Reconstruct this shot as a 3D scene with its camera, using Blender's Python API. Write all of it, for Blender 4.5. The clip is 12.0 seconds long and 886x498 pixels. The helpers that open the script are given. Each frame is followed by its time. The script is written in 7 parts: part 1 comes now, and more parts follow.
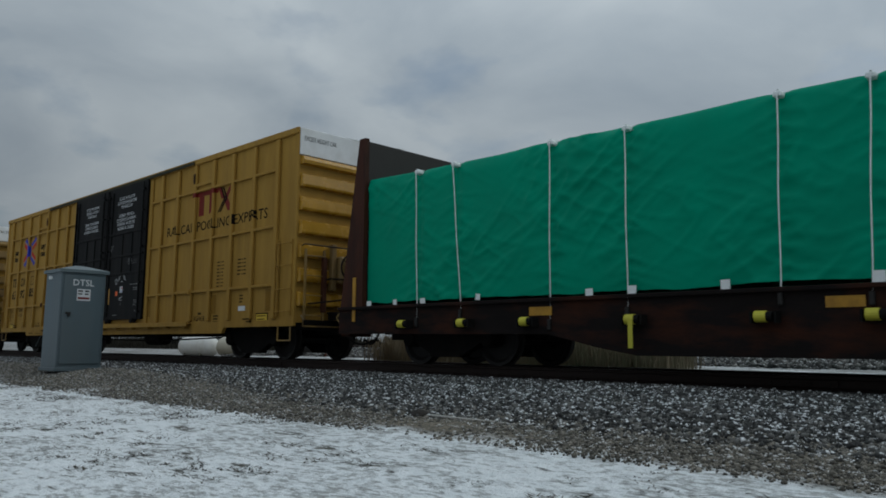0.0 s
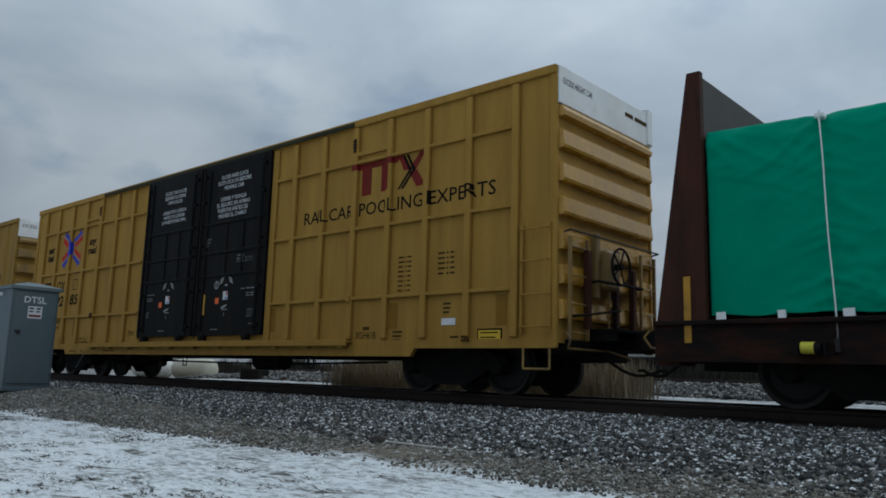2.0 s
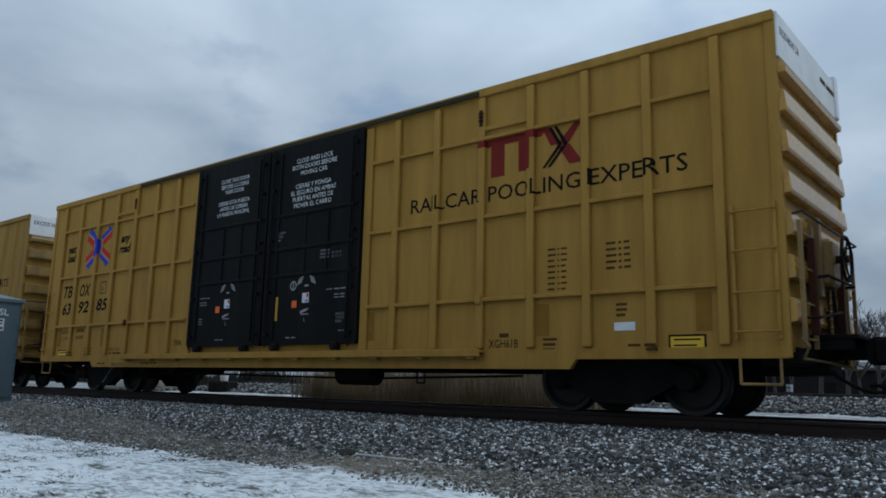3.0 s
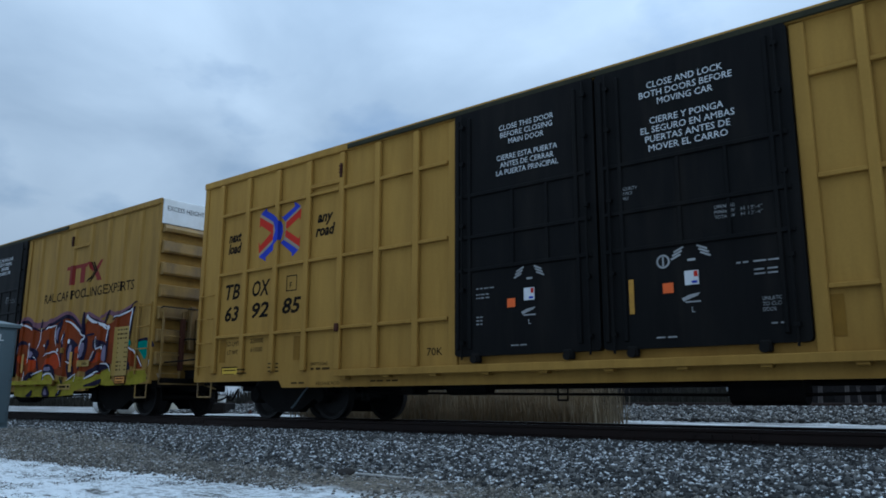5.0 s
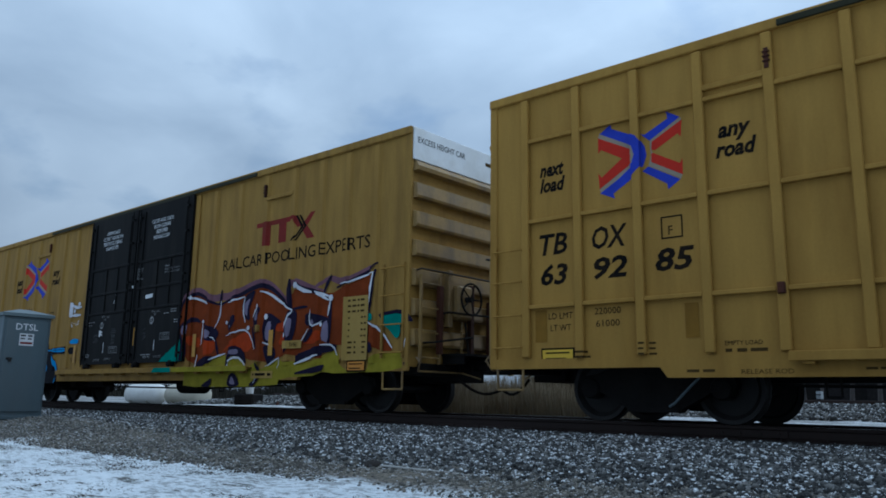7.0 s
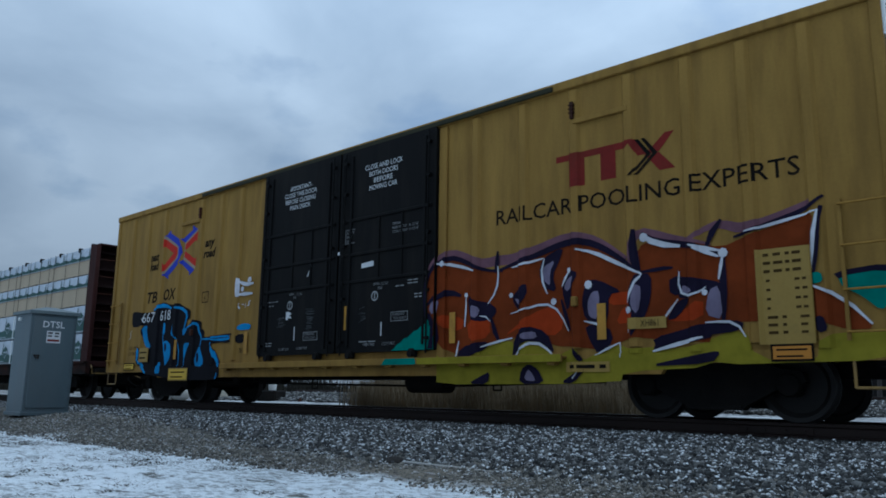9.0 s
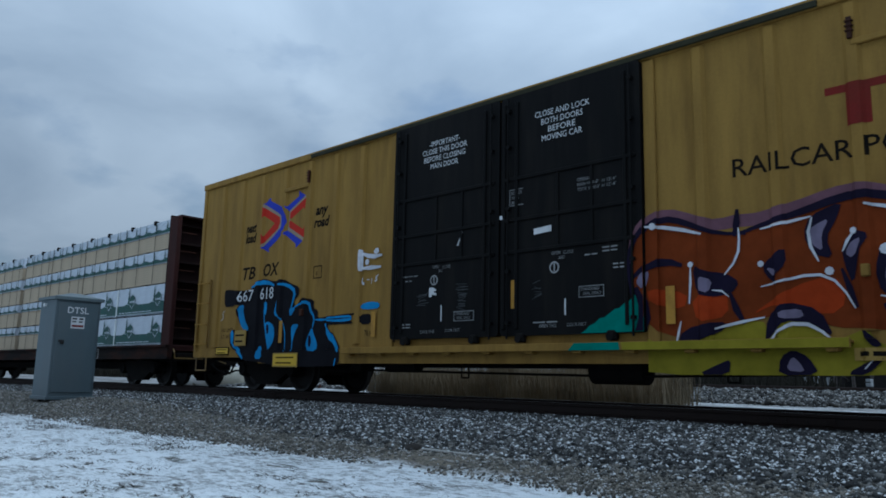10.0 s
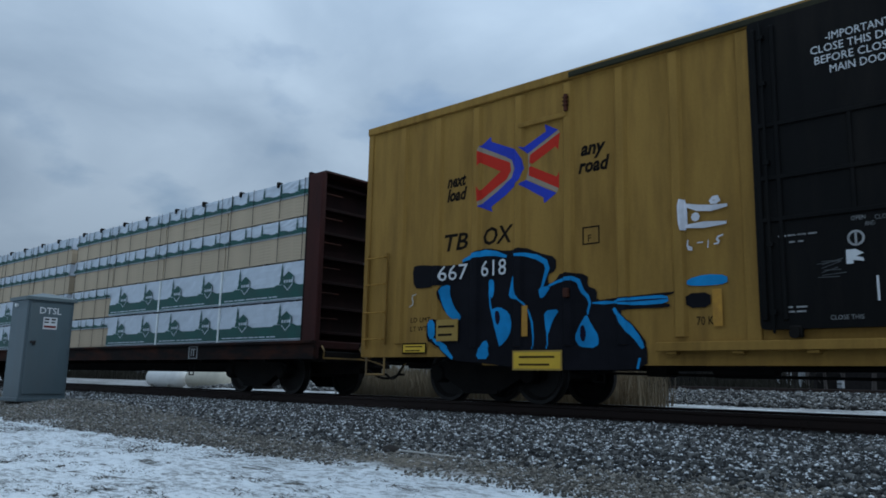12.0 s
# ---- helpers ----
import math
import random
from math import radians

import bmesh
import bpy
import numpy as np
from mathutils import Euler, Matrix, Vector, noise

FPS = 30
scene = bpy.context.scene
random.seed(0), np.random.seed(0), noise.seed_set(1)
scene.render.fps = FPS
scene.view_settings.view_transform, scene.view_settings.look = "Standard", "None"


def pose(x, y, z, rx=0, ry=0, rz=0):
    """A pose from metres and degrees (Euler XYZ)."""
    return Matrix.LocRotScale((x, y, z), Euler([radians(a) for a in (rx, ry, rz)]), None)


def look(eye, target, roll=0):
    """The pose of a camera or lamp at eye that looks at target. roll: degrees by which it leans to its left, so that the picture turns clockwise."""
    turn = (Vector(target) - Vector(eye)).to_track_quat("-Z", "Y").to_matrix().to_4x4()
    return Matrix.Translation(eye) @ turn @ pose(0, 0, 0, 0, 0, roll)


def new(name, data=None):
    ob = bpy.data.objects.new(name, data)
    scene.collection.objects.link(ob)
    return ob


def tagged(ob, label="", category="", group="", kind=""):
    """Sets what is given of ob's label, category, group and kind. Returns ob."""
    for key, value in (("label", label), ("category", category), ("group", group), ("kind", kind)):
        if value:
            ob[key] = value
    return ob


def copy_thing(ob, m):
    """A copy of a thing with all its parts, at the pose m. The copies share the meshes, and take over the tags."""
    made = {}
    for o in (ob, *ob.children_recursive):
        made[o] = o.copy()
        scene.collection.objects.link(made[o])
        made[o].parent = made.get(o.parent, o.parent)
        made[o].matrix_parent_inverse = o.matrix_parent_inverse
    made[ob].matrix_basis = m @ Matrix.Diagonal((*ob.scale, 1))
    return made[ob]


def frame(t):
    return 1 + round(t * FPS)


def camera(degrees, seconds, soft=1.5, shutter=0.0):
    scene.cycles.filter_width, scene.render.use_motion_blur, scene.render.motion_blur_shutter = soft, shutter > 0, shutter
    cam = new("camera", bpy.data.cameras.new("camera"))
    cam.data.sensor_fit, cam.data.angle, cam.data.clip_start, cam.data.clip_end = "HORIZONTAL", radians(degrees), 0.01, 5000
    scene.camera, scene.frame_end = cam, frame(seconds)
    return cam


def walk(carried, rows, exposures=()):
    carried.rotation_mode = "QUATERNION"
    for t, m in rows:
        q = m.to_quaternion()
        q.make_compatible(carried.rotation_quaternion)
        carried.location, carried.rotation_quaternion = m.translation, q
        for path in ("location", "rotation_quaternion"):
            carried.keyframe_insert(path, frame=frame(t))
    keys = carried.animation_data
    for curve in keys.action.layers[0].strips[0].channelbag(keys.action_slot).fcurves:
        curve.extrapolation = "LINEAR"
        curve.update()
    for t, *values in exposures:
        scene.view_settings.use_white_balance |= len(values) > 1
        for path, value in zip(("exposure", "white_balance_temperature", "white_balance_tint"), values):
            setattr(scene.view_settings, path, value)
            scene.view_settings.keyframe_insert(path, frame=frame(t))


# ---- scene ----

# ================= camera and its walk =================
cam = camera(59.60, 12.0, soft=1.72, shutter=0.1)
EYE = (0.0, 0.0, 1.0)
VIEW = [  # seconds, yaw, pitch, roll
    (0, 44.309, 7.258, -0.538), (0.5, 45.294, 8.100, 0.049), (1, 44.180, 8.481, -0.628), (1.5, 43.425, 8.477, -1.647),
    (2, 41.367, 9.207, -1.542), (2.5, 40.195, 9.353, -1.460), (3, 39.237, 10.103, -1.351), (5, 39.147, 11.310, -0.190),
    (5.5, 39.121, 10.969, -0.425), (6, 39.639, 10.971, -0.670), (6.5, 39.727, 10.776, -0.626), (7, 41.020, 10.824, -0.797),
    (7.5, 41.668, 10.656, -0.905), (9.5, 43.232, 10.251, -0.930), (10, 43.963, 9.650, -1.245), (10.5, 43.565, 9.343, -1.386),
    (11, 43.045, 9.027, -1.354), (11.5, 42.280, 9.834, -1.164), (12, 42.309, 9.798, -1.257)]
EXPOSURES = [(0.0, -0.54, 6350, 3), (1.0, -0.47, 6250, 3), (2.5, -0.31, 5870, 3), (5.0, -0.04, 5140, 1), (7.5, -0.14, 5130, 1), (12.0, -0.23, 5400, 2)]
walk(cam, [(t, pose(*EYE, 90 + p, r, y)) for t, y, p, r in VIEW], EXPOSURES)

# ================= sky and sun =================
SUN_AZ, SUN_EL = 32.0, 40.0      # degrees from +y towards +x, and up


def make_world():
    w = bpy.data.worlds.new("overcast_sky")
    scene.world = w
    w.use_nodes = True
    nt = w.node_tree
    nt.nodes.clear()
    N, L = nt.nodes.new, nt.links.new
    out, bg = N("ShaderNodeOutputWorld"), N("ShaderNodeBackground")
    sky = N("ShaderNodeTexSky")
    sky.sky_type, sky.sun_disc = "NISHITA", False
    sky.sun_elevation, sky.sun_rotation = radians(SUN_EL), radians(SUN_AZ)
    # the cloud sheet lies flat overhead, so that it draws together towards the horizon
    tc, mp, ray, up, lift, flat = (N("ShaderNodeTexCoord"), N("ShaderNodeMapping"), N("ShaderNodeSeparateXYZ"), N("ShaderNodeMath"), N("ShaderNodeMath"),
                                   N("ShaderNodeVectorMath"))
    L(tc.outputs["Generated"], ray.inputs[0])
    up.operation, lift.operation, flat.operation = "MAXIMUM", "ADD", "DIVIDE"
    up.inputs[1].default_value, lift.inputs[1].default_value = 0.0, 0.30
    L(ray.outputs["Z"], up.inputs[0])
    L(up.outputs[0], lift.inputs[0])
    L(tc.outputs["Generated"], flat.inputs[0])
    L(lift.outputs[0], flat.inputs[1])
    mp.inputs["Location"].default_value = (2.7, 0.4, 1.3)
    L(flat.outputs[0], mp.inputs["Vector"])
    big, fine = N("ShaderNodeTexNoise"), N("ShaderNodeTexNoise")
    big.inputs["Scale"].default_value, big.inputs["Detail"].default_value = 2.1, 7
    big.inputs["Roughness"].default_value, big.inputs["Distortion"].default_value = 0.50, 0.35
    fine.inputs["Scale"].default_value, fine.inputs["Detail"].default_value = 3.6, 6
    L(mp.outputs[0], big.inputs["Vector"])
    L(mp.outputs[0], fine.inputs["Vector"])
    cloud = N("ShaderNodeValToRGB")
    e = cloud.color_ramp.elements
    e[0].position, e[0].color = 0.33, (4.0, 4.5, 5.25, 1)
    e[1].position, e[1].color = 0.66, (6.05, 6.45, 7.05, 1)
    L(big.outputs["Fac"], cloud.inputs["Fac"])
    cover = N("ShaderNodeValToRGB")
    c = cover.color_ramp.elements
    c[0].position, c[0].color = 0.26, (0.55, 0.55, 0.55, 1)
    c[1].position, c[1].color = 0.42, (1, 1, 1, 1)
    L(fine.outputs["Fac"], cover.inputs["Fac"])
    mix = N("ShaderNodeMixRGB")
    L(cover.outputs[0], mix.inputs["Fac"])
    L(sky.outputs[0], mix.inputs[1])
    L(cloud.outputs[0], mix.inputs[2])
    # the cloud is brighter towards the hidden sun
    dot, glow, lit = N("ShaderNodeVectorMath"), N("ShaderNodeMapRange"), N("ShaderNodeVectorMath")
    dot.operation, lit.operation = "DOT_PRODUCT", "SCALE"
    a0, e0 = radians(SUN_AZ), radians(SUN_EL)
    dot.inputs[1].default_value = (math.sin(a0) * math.cos(e0), math.cos(a0) * math.cos(e0), math.sin(e0))
    L(tc.outputs["Generated"], dot.inputs[0])
    L(dot.outputs["Value"], glow.inputs[0])
    for i, v in enumerate((-1.0, 1.0, 0.62, 1.07)):
        glow.inputs[i + 1].default_value = v
    # an overcast sky is brightest overhead
    sp, zen, both = N("ShaderNodeSeparateXYZ"), N("ShaderNodeMapRange"), N("ShaderNodeMath")
    L(tc.outputs["Generated"], sp.inputs[0])
    L(sp.outputs["Z"], zen.inputs[0])
    for i, v in enumerate((0.05, 0.95, 0.82, 2.45)):
        zen.inputs[i + 1].default_value = v
    both.operation = "MULTIPLY"
    L(zen.outputs[0], both.inputs[0])
    L(glow.outputs[0], both.inputs[1])
    L(mix.outputs[0], lit.inputs[0])
    L(both.outputs[0], lit.inputs["Scale"])
    L(lit.outputs[0], bg.inputs["Color"])
    bg.inputs["Strength"].default_value = 0.085
    L(bg.outputs[0], out.inputs["Surface"])


make_world()
sun = new("sun", bpy.data.lights.new("sun", "SUN"))
sun.data.energy, sun.data.angle, sun.data.color = 0.7, radians(16), (1.0, 0.95, 0.88)
a, b = radians(SUN_AZ), radians(SUN_EL)
sun.matrix_world = look((0, 0, 40), (-math.sin(a) * math.cos(b) * 10, -math.cos(a) * math.cos(b) * 10, 40 - math.sin(b) * 10))


# ================= materials =================
def mat(name, col, rough=0.6, metal=0.0, var=0.12, scale=3.0, dirt=None, dirt_amt=0.0, dirt_scale=1.2, bump=0.0, bump_scale=40.0,
        stretch=(1, 1, 1), grain=25.0, spec=0.4, coords="Object", streak=None, streak_amt=0.0):
    """A painted or plain surface: base colour varied at two scales, streaks of dirt, fine relief."""
    m = bpy.data.materials.new(name)
    m.use_nodes = True
    nt = m.node_tree
    N, L = nt.nodes.new, nt.links.new
    p = nt.nodes["Principled BSDF"]
    tc, mp = N("ShaderNodeTexCoord"), N("ShaderNodeMapping")
    mp.inputs["Scale"].default_value = stretch
    L(tc.outputs[coords], mp.inputs["Vector"])
    n1, n2 = N("ShaderNodeTexNoise"), N("ShaderNodeTexNoise")
    n1.inputs["Scale"].default_value, n1.inputs["Detail"].default_value = scale, 5
    n2.inputs["Scale"].default_value, n2.inputs["Detail"].default_value = grain, 3
    L(mp.outputs[0], n1.inputs["Vector"])
    L(tc.outputs[coords], n2.inputs["Vector"])
    add = N("ShaderNodeMath")
    add.operation = "MULTIPLY_ADD"
    L(n2.outputs["Fac"], add.inputs[0])
    add.inputs[1].default_value = 0.4
    L(n1.outputs["Fac"], add.inputs[2])
    mr = N("ShaderNodeMapRange")
    mr.inputs[1].default_value, mr.inputs[2].default_value = 0.45, 0.95
    mr.inputs[3].default_value, mr.inputs[4].default_value = 1 - var, 1 + var
    L(add.outputs[0], mr.inputs[0])
    mul = N("ShaderNodeVectorMath")
    mul.operation = "SCALE"
    mul.inputs[0].default_value = col
    L(mr.outputs[0], mul.inputs["Scale"])
    colour = mul.outputs[0]
    if dirt:
        n3 = N("ShaderNodeTexNoise")
        n3.inputs["Scale"].default_value, n3.inputs["Detail"].default_value = dirt_scale, 8
        n3.inputs["Roughness"].default_value = 0.65
        L(mp.outputs[0], n3.inputs["Vector"])
        r3 = N("ShaderNodeMapRange")
        r3.inputs[1].default_value, r3.inputs[2].default_value = 0.46, 0.72
        r3.inputs[3].default_value, r3.inputs[4].default_value = 0.0, dirt_amt
        L(n3.outputs["Fac"], r3.inputs[0])
        mx = N("ShaderNodeMixRGB")
        mx.inputs[2].default_value = (*dirt, 1)
        L(r3.outputs[0], mx.inputs["Fac"])
        L(colour, mx.inputs[1])
        colour = mx.outputs[0]
    if streak:                  # narrow runs of grime that wash down the sheet
        ms, n4, r4, m4 = N("ShaderNodeMapping"), N("ShaderNodeTexNoise"), N("ShaderNodeMapRange"), N("ShaderNodeMixRGB")
        ms.inputs["Scale"].default_value = (3.2, 2.0, 0.45)
        L(tc.outputs[coords], ms.inputs["Vector"])
        n4.inputs["Scale"].default_value, n4.inputs["Detail"].default_value, n4.inputs["Roughness"].default_value = 1.3, 6, 0.6
        L(ms.outputs[0], n4.inputs["Vector"])
        r4.inputs[1].default_value, r4.inputs[2].default_value, r4.inputs[4].default_value = 0.48, 0.72, streak_amt
        L(n4.outputs["Fac"], r4.inputs[0])
        m4.inputs[2].default_value = (*streak, 1)
        L(r4.outputs[0], m4.inputs["Fac"])
        L(colour, m4.inputs[1])
        colour = m4.outputs[0]
    L(colour, p.inputs["Base Color"])
    rr = N("ShaderNodeMapRange")
    rr.inputs[3].default_value, rr.inputs[4].default_value = max(rough - 0.1, 0.05), min(rough + 0.12, 1)
    L(n1.outputs["Fac"], rr.inputs[0])
    L(rr.outputs[0], p.inputs["Roughness"])
    p.inputs["Metallic"].default_value = metal
    p.inputs["Specular IOR Level"].default_value = spec
    if bump:
        nb, bp = N("ShaderNodeTexNoise"), N("ShaderNodeBump")
        nb.inputs["Scale"].default_value, nb.inputs["Detail"].default_value = bump_scale, 4
        L(tc.outputs[coords], nb.inputs["Vector"])
        bp.inputs["Strength"].default_value, bp.inputs["Distance"].default_value = bump, 0.02
        L(nb.outputs["Fac"], bp.inputs["Height"])
        L(bp.outputs[0], p.inputs["Normal"])
    return m


V_STREAK = (1.6, 1.0, 0.25)
M = {}
M["yellow"] = mat("yellow_paint", (0.345, 0.200, 0.042), 0.6, dirt=(0.21, 0.108, 0.018), dirt_amt=0.55, stretch=V_STREAK, var=0.12, bump=0.15, bump_scale=6, spec=0.10, streak=(0.20, 0.108, 0.02), streak_amt=0.22)
M["yellow_end"] = mat("glossy_yellow_paint", (0.44, 0.235, 0.022), 0.26, dirt=(0.33, 0.18, 0.03), dirt_amt=0.6, dirt_scale=0.9, var=0.16, spec=0.65)
M["yellow_end_b"] = mat("dirty_yellow_paint", (0.27, 0.165, 0.04), 0.5, dirt=(0.16, 0.115, 0.07), dirt_amt=0.9, dirt_scale=0.9, var=0.22, streak=(0.09, 0.06, 0.035), streak_amt=0.7)
M["yellow_pale"] = mat("faded_yellow_paint", (0.284, 0.169, 0.039), 0.6, dirt=(0.16, 0.088, 0.018), dirt_amt=0.6, stretch=V_STREAK, var=0.14, bump=0.15, bump_scale=6, spec=0.10, streak=(0.12, 0.066, 0.018), streak_amt=0.45)
M["black_door"] = mat("black_door_paint", (0.0042, 0.0042, 0.0044), 0.6, var=0.3, dirt=(0.010, 0.0095, 0.009), dirt_amt=0.6, stretch=V_STREAK, spec=0.10, streak=(0.014, 0.012, 0.010), streak_amt=0.6)
M["black"] = mat("sooty_black", (0.011, 0.0105, 0.010), 0.8, var=0.3, dirt=(0.022, 0.017, 0.014), dirt_amt=0.7, bump=0.3, spec=0.08)
M["roof"] = mat("weathered_roof_paint", (0.05, 0.055, 0.05), 0.7, var=0.2)
M["track_olive"] = mat("grimy_olive_steel", (0.030, 0.029, 0.016), 0.75, var=0.3, spec=0.15)
M["white"] = mat("white_paint", (0.74, 0.75, 0.75), 0.55, dirt=(0.5, 0.48, 0.42), dirt_amt=0.5, var=0.06)
M["ink_white"] = mat("white_lettering", (0.62, 0.63, 0.64), 0.6, var=0.12, grain=12)
M["ink_black"] = mat("black_lettering", (0.010, 0.009, 0.008), 0.8, var=0.25, spec=0.04, dirt=(0.05, 0.03, 0.012), dirt_amt=0.4, dirt_scale=3.0)
M["ink_mid"] = mat("scuffed_white_stencil", (0.33, 0.33, 0.33), 0.7, var=0.2, grain=12, dirt=(0.12, 0.12, 0.12), dirt_amt=0.8, dirt_scale=6.0)
M["ink_dim"] = mat("worn_white_stencil", (0.26, 0.26, 0.26), 0.7, var=0.3, grain=12, dirt=(0.05, 0.05, 0.05), dirt_amt=0.8, dirt_scale=5.0)
M["ink_red"] = mat("dark_red_lettering", (0.165, 0.016, 0.012), 0.6, var=0.18, spec=0.12, dirt=(0.12, 0.025, 0.012), dirt_amt=0.6, dirt_scale=2.0)
M["red"] = mat("red_lettering", (0.45, 0.022, 0.010), 0.6, spec=0.15, var=0.15, dirt=(0.30, 0.02, 0.01), dirt_amt=0.5, dirt_scale=3.0)
M["blue"] = mat("blue_lettering", (0.030, 0.046, 0.40), 0.6, spec=0.15, var=0.15)
M["brown"] = mat("oxide_red_paint", (0.040, 0.012, 0.010), 0.8, dirt=(0.012, 0.009, 0.008), dirt_amt=0.85, stretch=V_STREAK, var=0.3, bump=0.2, spec=0.2)
# darker copy of the oxide paint, for the bulkhead's inner plate and ribs
M["brown_dark"] = mat("darker_oxide_paint", (0.018, 0.009, 0.0085), 0.85, dirt=(0.009, 0.008, 0.008), dirt_amt=0.9, stretch=V_STREAK, var=0.3, bump=0.2, spec=0.12)
M["rust"] = mat("rusty_steel", (0.050, 0.018, 0.011), 0.8, dirt=(0.013, 0.009, 0.008), dirt_amt=1.0, dirt_scale=2.2, stretch=V_STREAK, var=0.35, bump=0.25, spec=0.2, streak=(0.10, 0.030, 0.011), streak_amt=0.6)
M["sill"] = mat("sooty_rusty_sill", (0.010, 0.0075, 0.007), 0.85, dirt=(0.060, 0.018, 0.008), dirt_amt=0.9, dirt_scale=1.3, stretch=(0.6, 1.0, 2.0), var=0.3, bump=0.25, spec=0.15)
M["steel_dark"] = mat("dark_steel", (0.022, 0.020, 0.019), 0.6, metal=0.3, var=0.25)
M["rail"] = mat("rusty_rail", (0.026, 0.016, 0.013), 0.7, metal=0.2, var=0.25)
M["rail_top"] = mat("polished_rail_head", (0.16, 0.155, 0.15), 0.4, metal=0.8, var=0.1)
M["tie"] = mat("creosoted_timber", (0.02, 0.016, 0.013), 0.9, var=0.3, stretch=(6, 0.5, 6), bump=0.4)
M["green"] = mat("green_tarpaulin", (0.0, 0.262, 0.152), 0.55, spec=0.14, var=0.07, scale=1.2, dirt=(0.0, 0.19, 0.108), dirt_amt=0.4, dirt_scale=0.8, bump=0.08, bump_scale=9)
M["strap"] = mat("white_strap", (0.80, 0.83, 0.82), 0.7, var=0.1)
M["yellow_band"] = mat("yellow_ratchet_band", (0.55, 0.50, 0.05), 0.6, var=0.15)
M["reflector"] = mat("amber_reflector", (0.44, 0.225, 0.016), 0.45, var=0.2, dirt=(0.20, 0.09, 0.01), dirt_amt=0.6, dirt_scale=4.0)
M["lumber"] = mat("planed_pine", (0.47, 0.378, 0.262), 0.75, var=0.12, stretch=(0.4, 1, 5), scale=6)
M["wrap_white"] = mat("white_lumber_wrap", (0.56, 0.61, 0.68), 0.42, var=0.08, bump=0.25, bump_scale=4)
M["wrap_green"] = mat("green_lumber_wrap", (0.008, 0.072, 0.058), 0.5, var=0.2, dirt=(0.02, 0.05, 0.05), dirt_amt=0.6)
M["grey_box"] = mat("grey_cabinet_paint", (0.085, 0.115, 0.13), 0.5, var=0.08, dirt=(0.10, 0.11, 0.115), dirt_amt=0.6, stretch=V_STREAK)
M["grey_lid"] = mat("grey_lid_paint", (0.11, 0.14, 0.15), 0.5, var=0.08)
M["tank"] = mat("white_tank_paint", (0.68, 0.68, 0.66), 0.45, var=0.05, dirt=(0.5, 0.49, 0.44), dirt_amt=0.5)
M["concrete"] = mat("concrete", (0.33, 0.31, 0.27), 0.9, var=0.14, dirt=(0.2, 0.18, 0.15), dirt_amt=0.6)
M["bark"] = mat("grey_bark", (0.07, 0.06, 0.055), 0.9, var=0.3)


# ================= mesh helpers =================
def link_mesh(name, bm, material, parent=None, label="", smooth=False):
    me = bpy.data.meshes.new(name)
    bm.normal_update()
    bm.to_mesh(me)
    bm.free()
    for m in (material if isinstance(material, (list, tuple)) else [material]):
        me.materials.append(m)
    if smooth:
        me.polygons.foreach_set("use_smooth", [True] * len(me.polygons))
    ob = new(name, me)
    if parent is not None:
        ob.parent = parent
    if label:
        ob["label"] = label
    return ob


def part(name, bm, material, parent, label="", smooth=False):
    return link_mesh(name, bm, material, parent, label, smooth)


def box(bm, x0, x1, y0, y1, z0, z1, bev=0.0, mi=0):
    m = Matrix.LocRotScale(((x0 + x1) / 2, (y0 + y1) / 2, (z0 + z1) / 2), None, (abs(x1 - x0), abs(y1 - y0), abs(z1 - z0)))
    r = bmesh.ops.create_cube(bm, size=1, matrix=m)
    vs = r["verts"]
    if mi:
        for f in {f for v in vs for f in v.link_faces}:
            f.material_index = mi
    if bev:
        bmesh.ops.bevel(bm, geom=list({e for v in vs for e in v.link_edges}), offset=bev, segments=1, affect="EDGES")


def cyl(bm, p0, p1, r, n=10, r2=None, caps=True):
    p0, p1 = Vector(p0), Vector(p1)
    d = p1 - p0
    m = Matrix.Translation((p0 + p1) / 2) @ d.to_track_quat("Z", "Y").to_matrix().to_4x4()
    bmesh.ops.create_cone(bm, cap_ends=caps, segments=n, radius1=r, radius2=r if r2 is None else r2, depth=d.length, matrix=m)


def tube(bm, pts, r, n=6):
    for p, q in zip(pts, pts[1:]):
        cyl(bm, p, q, r, n)


def prism(bm, pts, y0, y1):
    """A polygon of (x, z) pushed from y0 to y1."""
    va = [bm.verts.new((x, y0, z)) for x, z in pts]
    vb = [bm.verts.new((x, y1, z)) for x, z in pts]
    n = len(pts)
    bm.faces.new(va)
    bm.faces.new(vb[::-1])
    for i in range(n):
        j = (i + 1) % n
        bm.faces.new((va[j], va[i], vb[i], vb[j]))
    bmesh.ops.recalc_face_normals(bm, faces=bm.faces[:])


def bms():
    return bmesh.new()


def empty(name, label, category, group=""):
    return tagged(new(name), label, category, group)


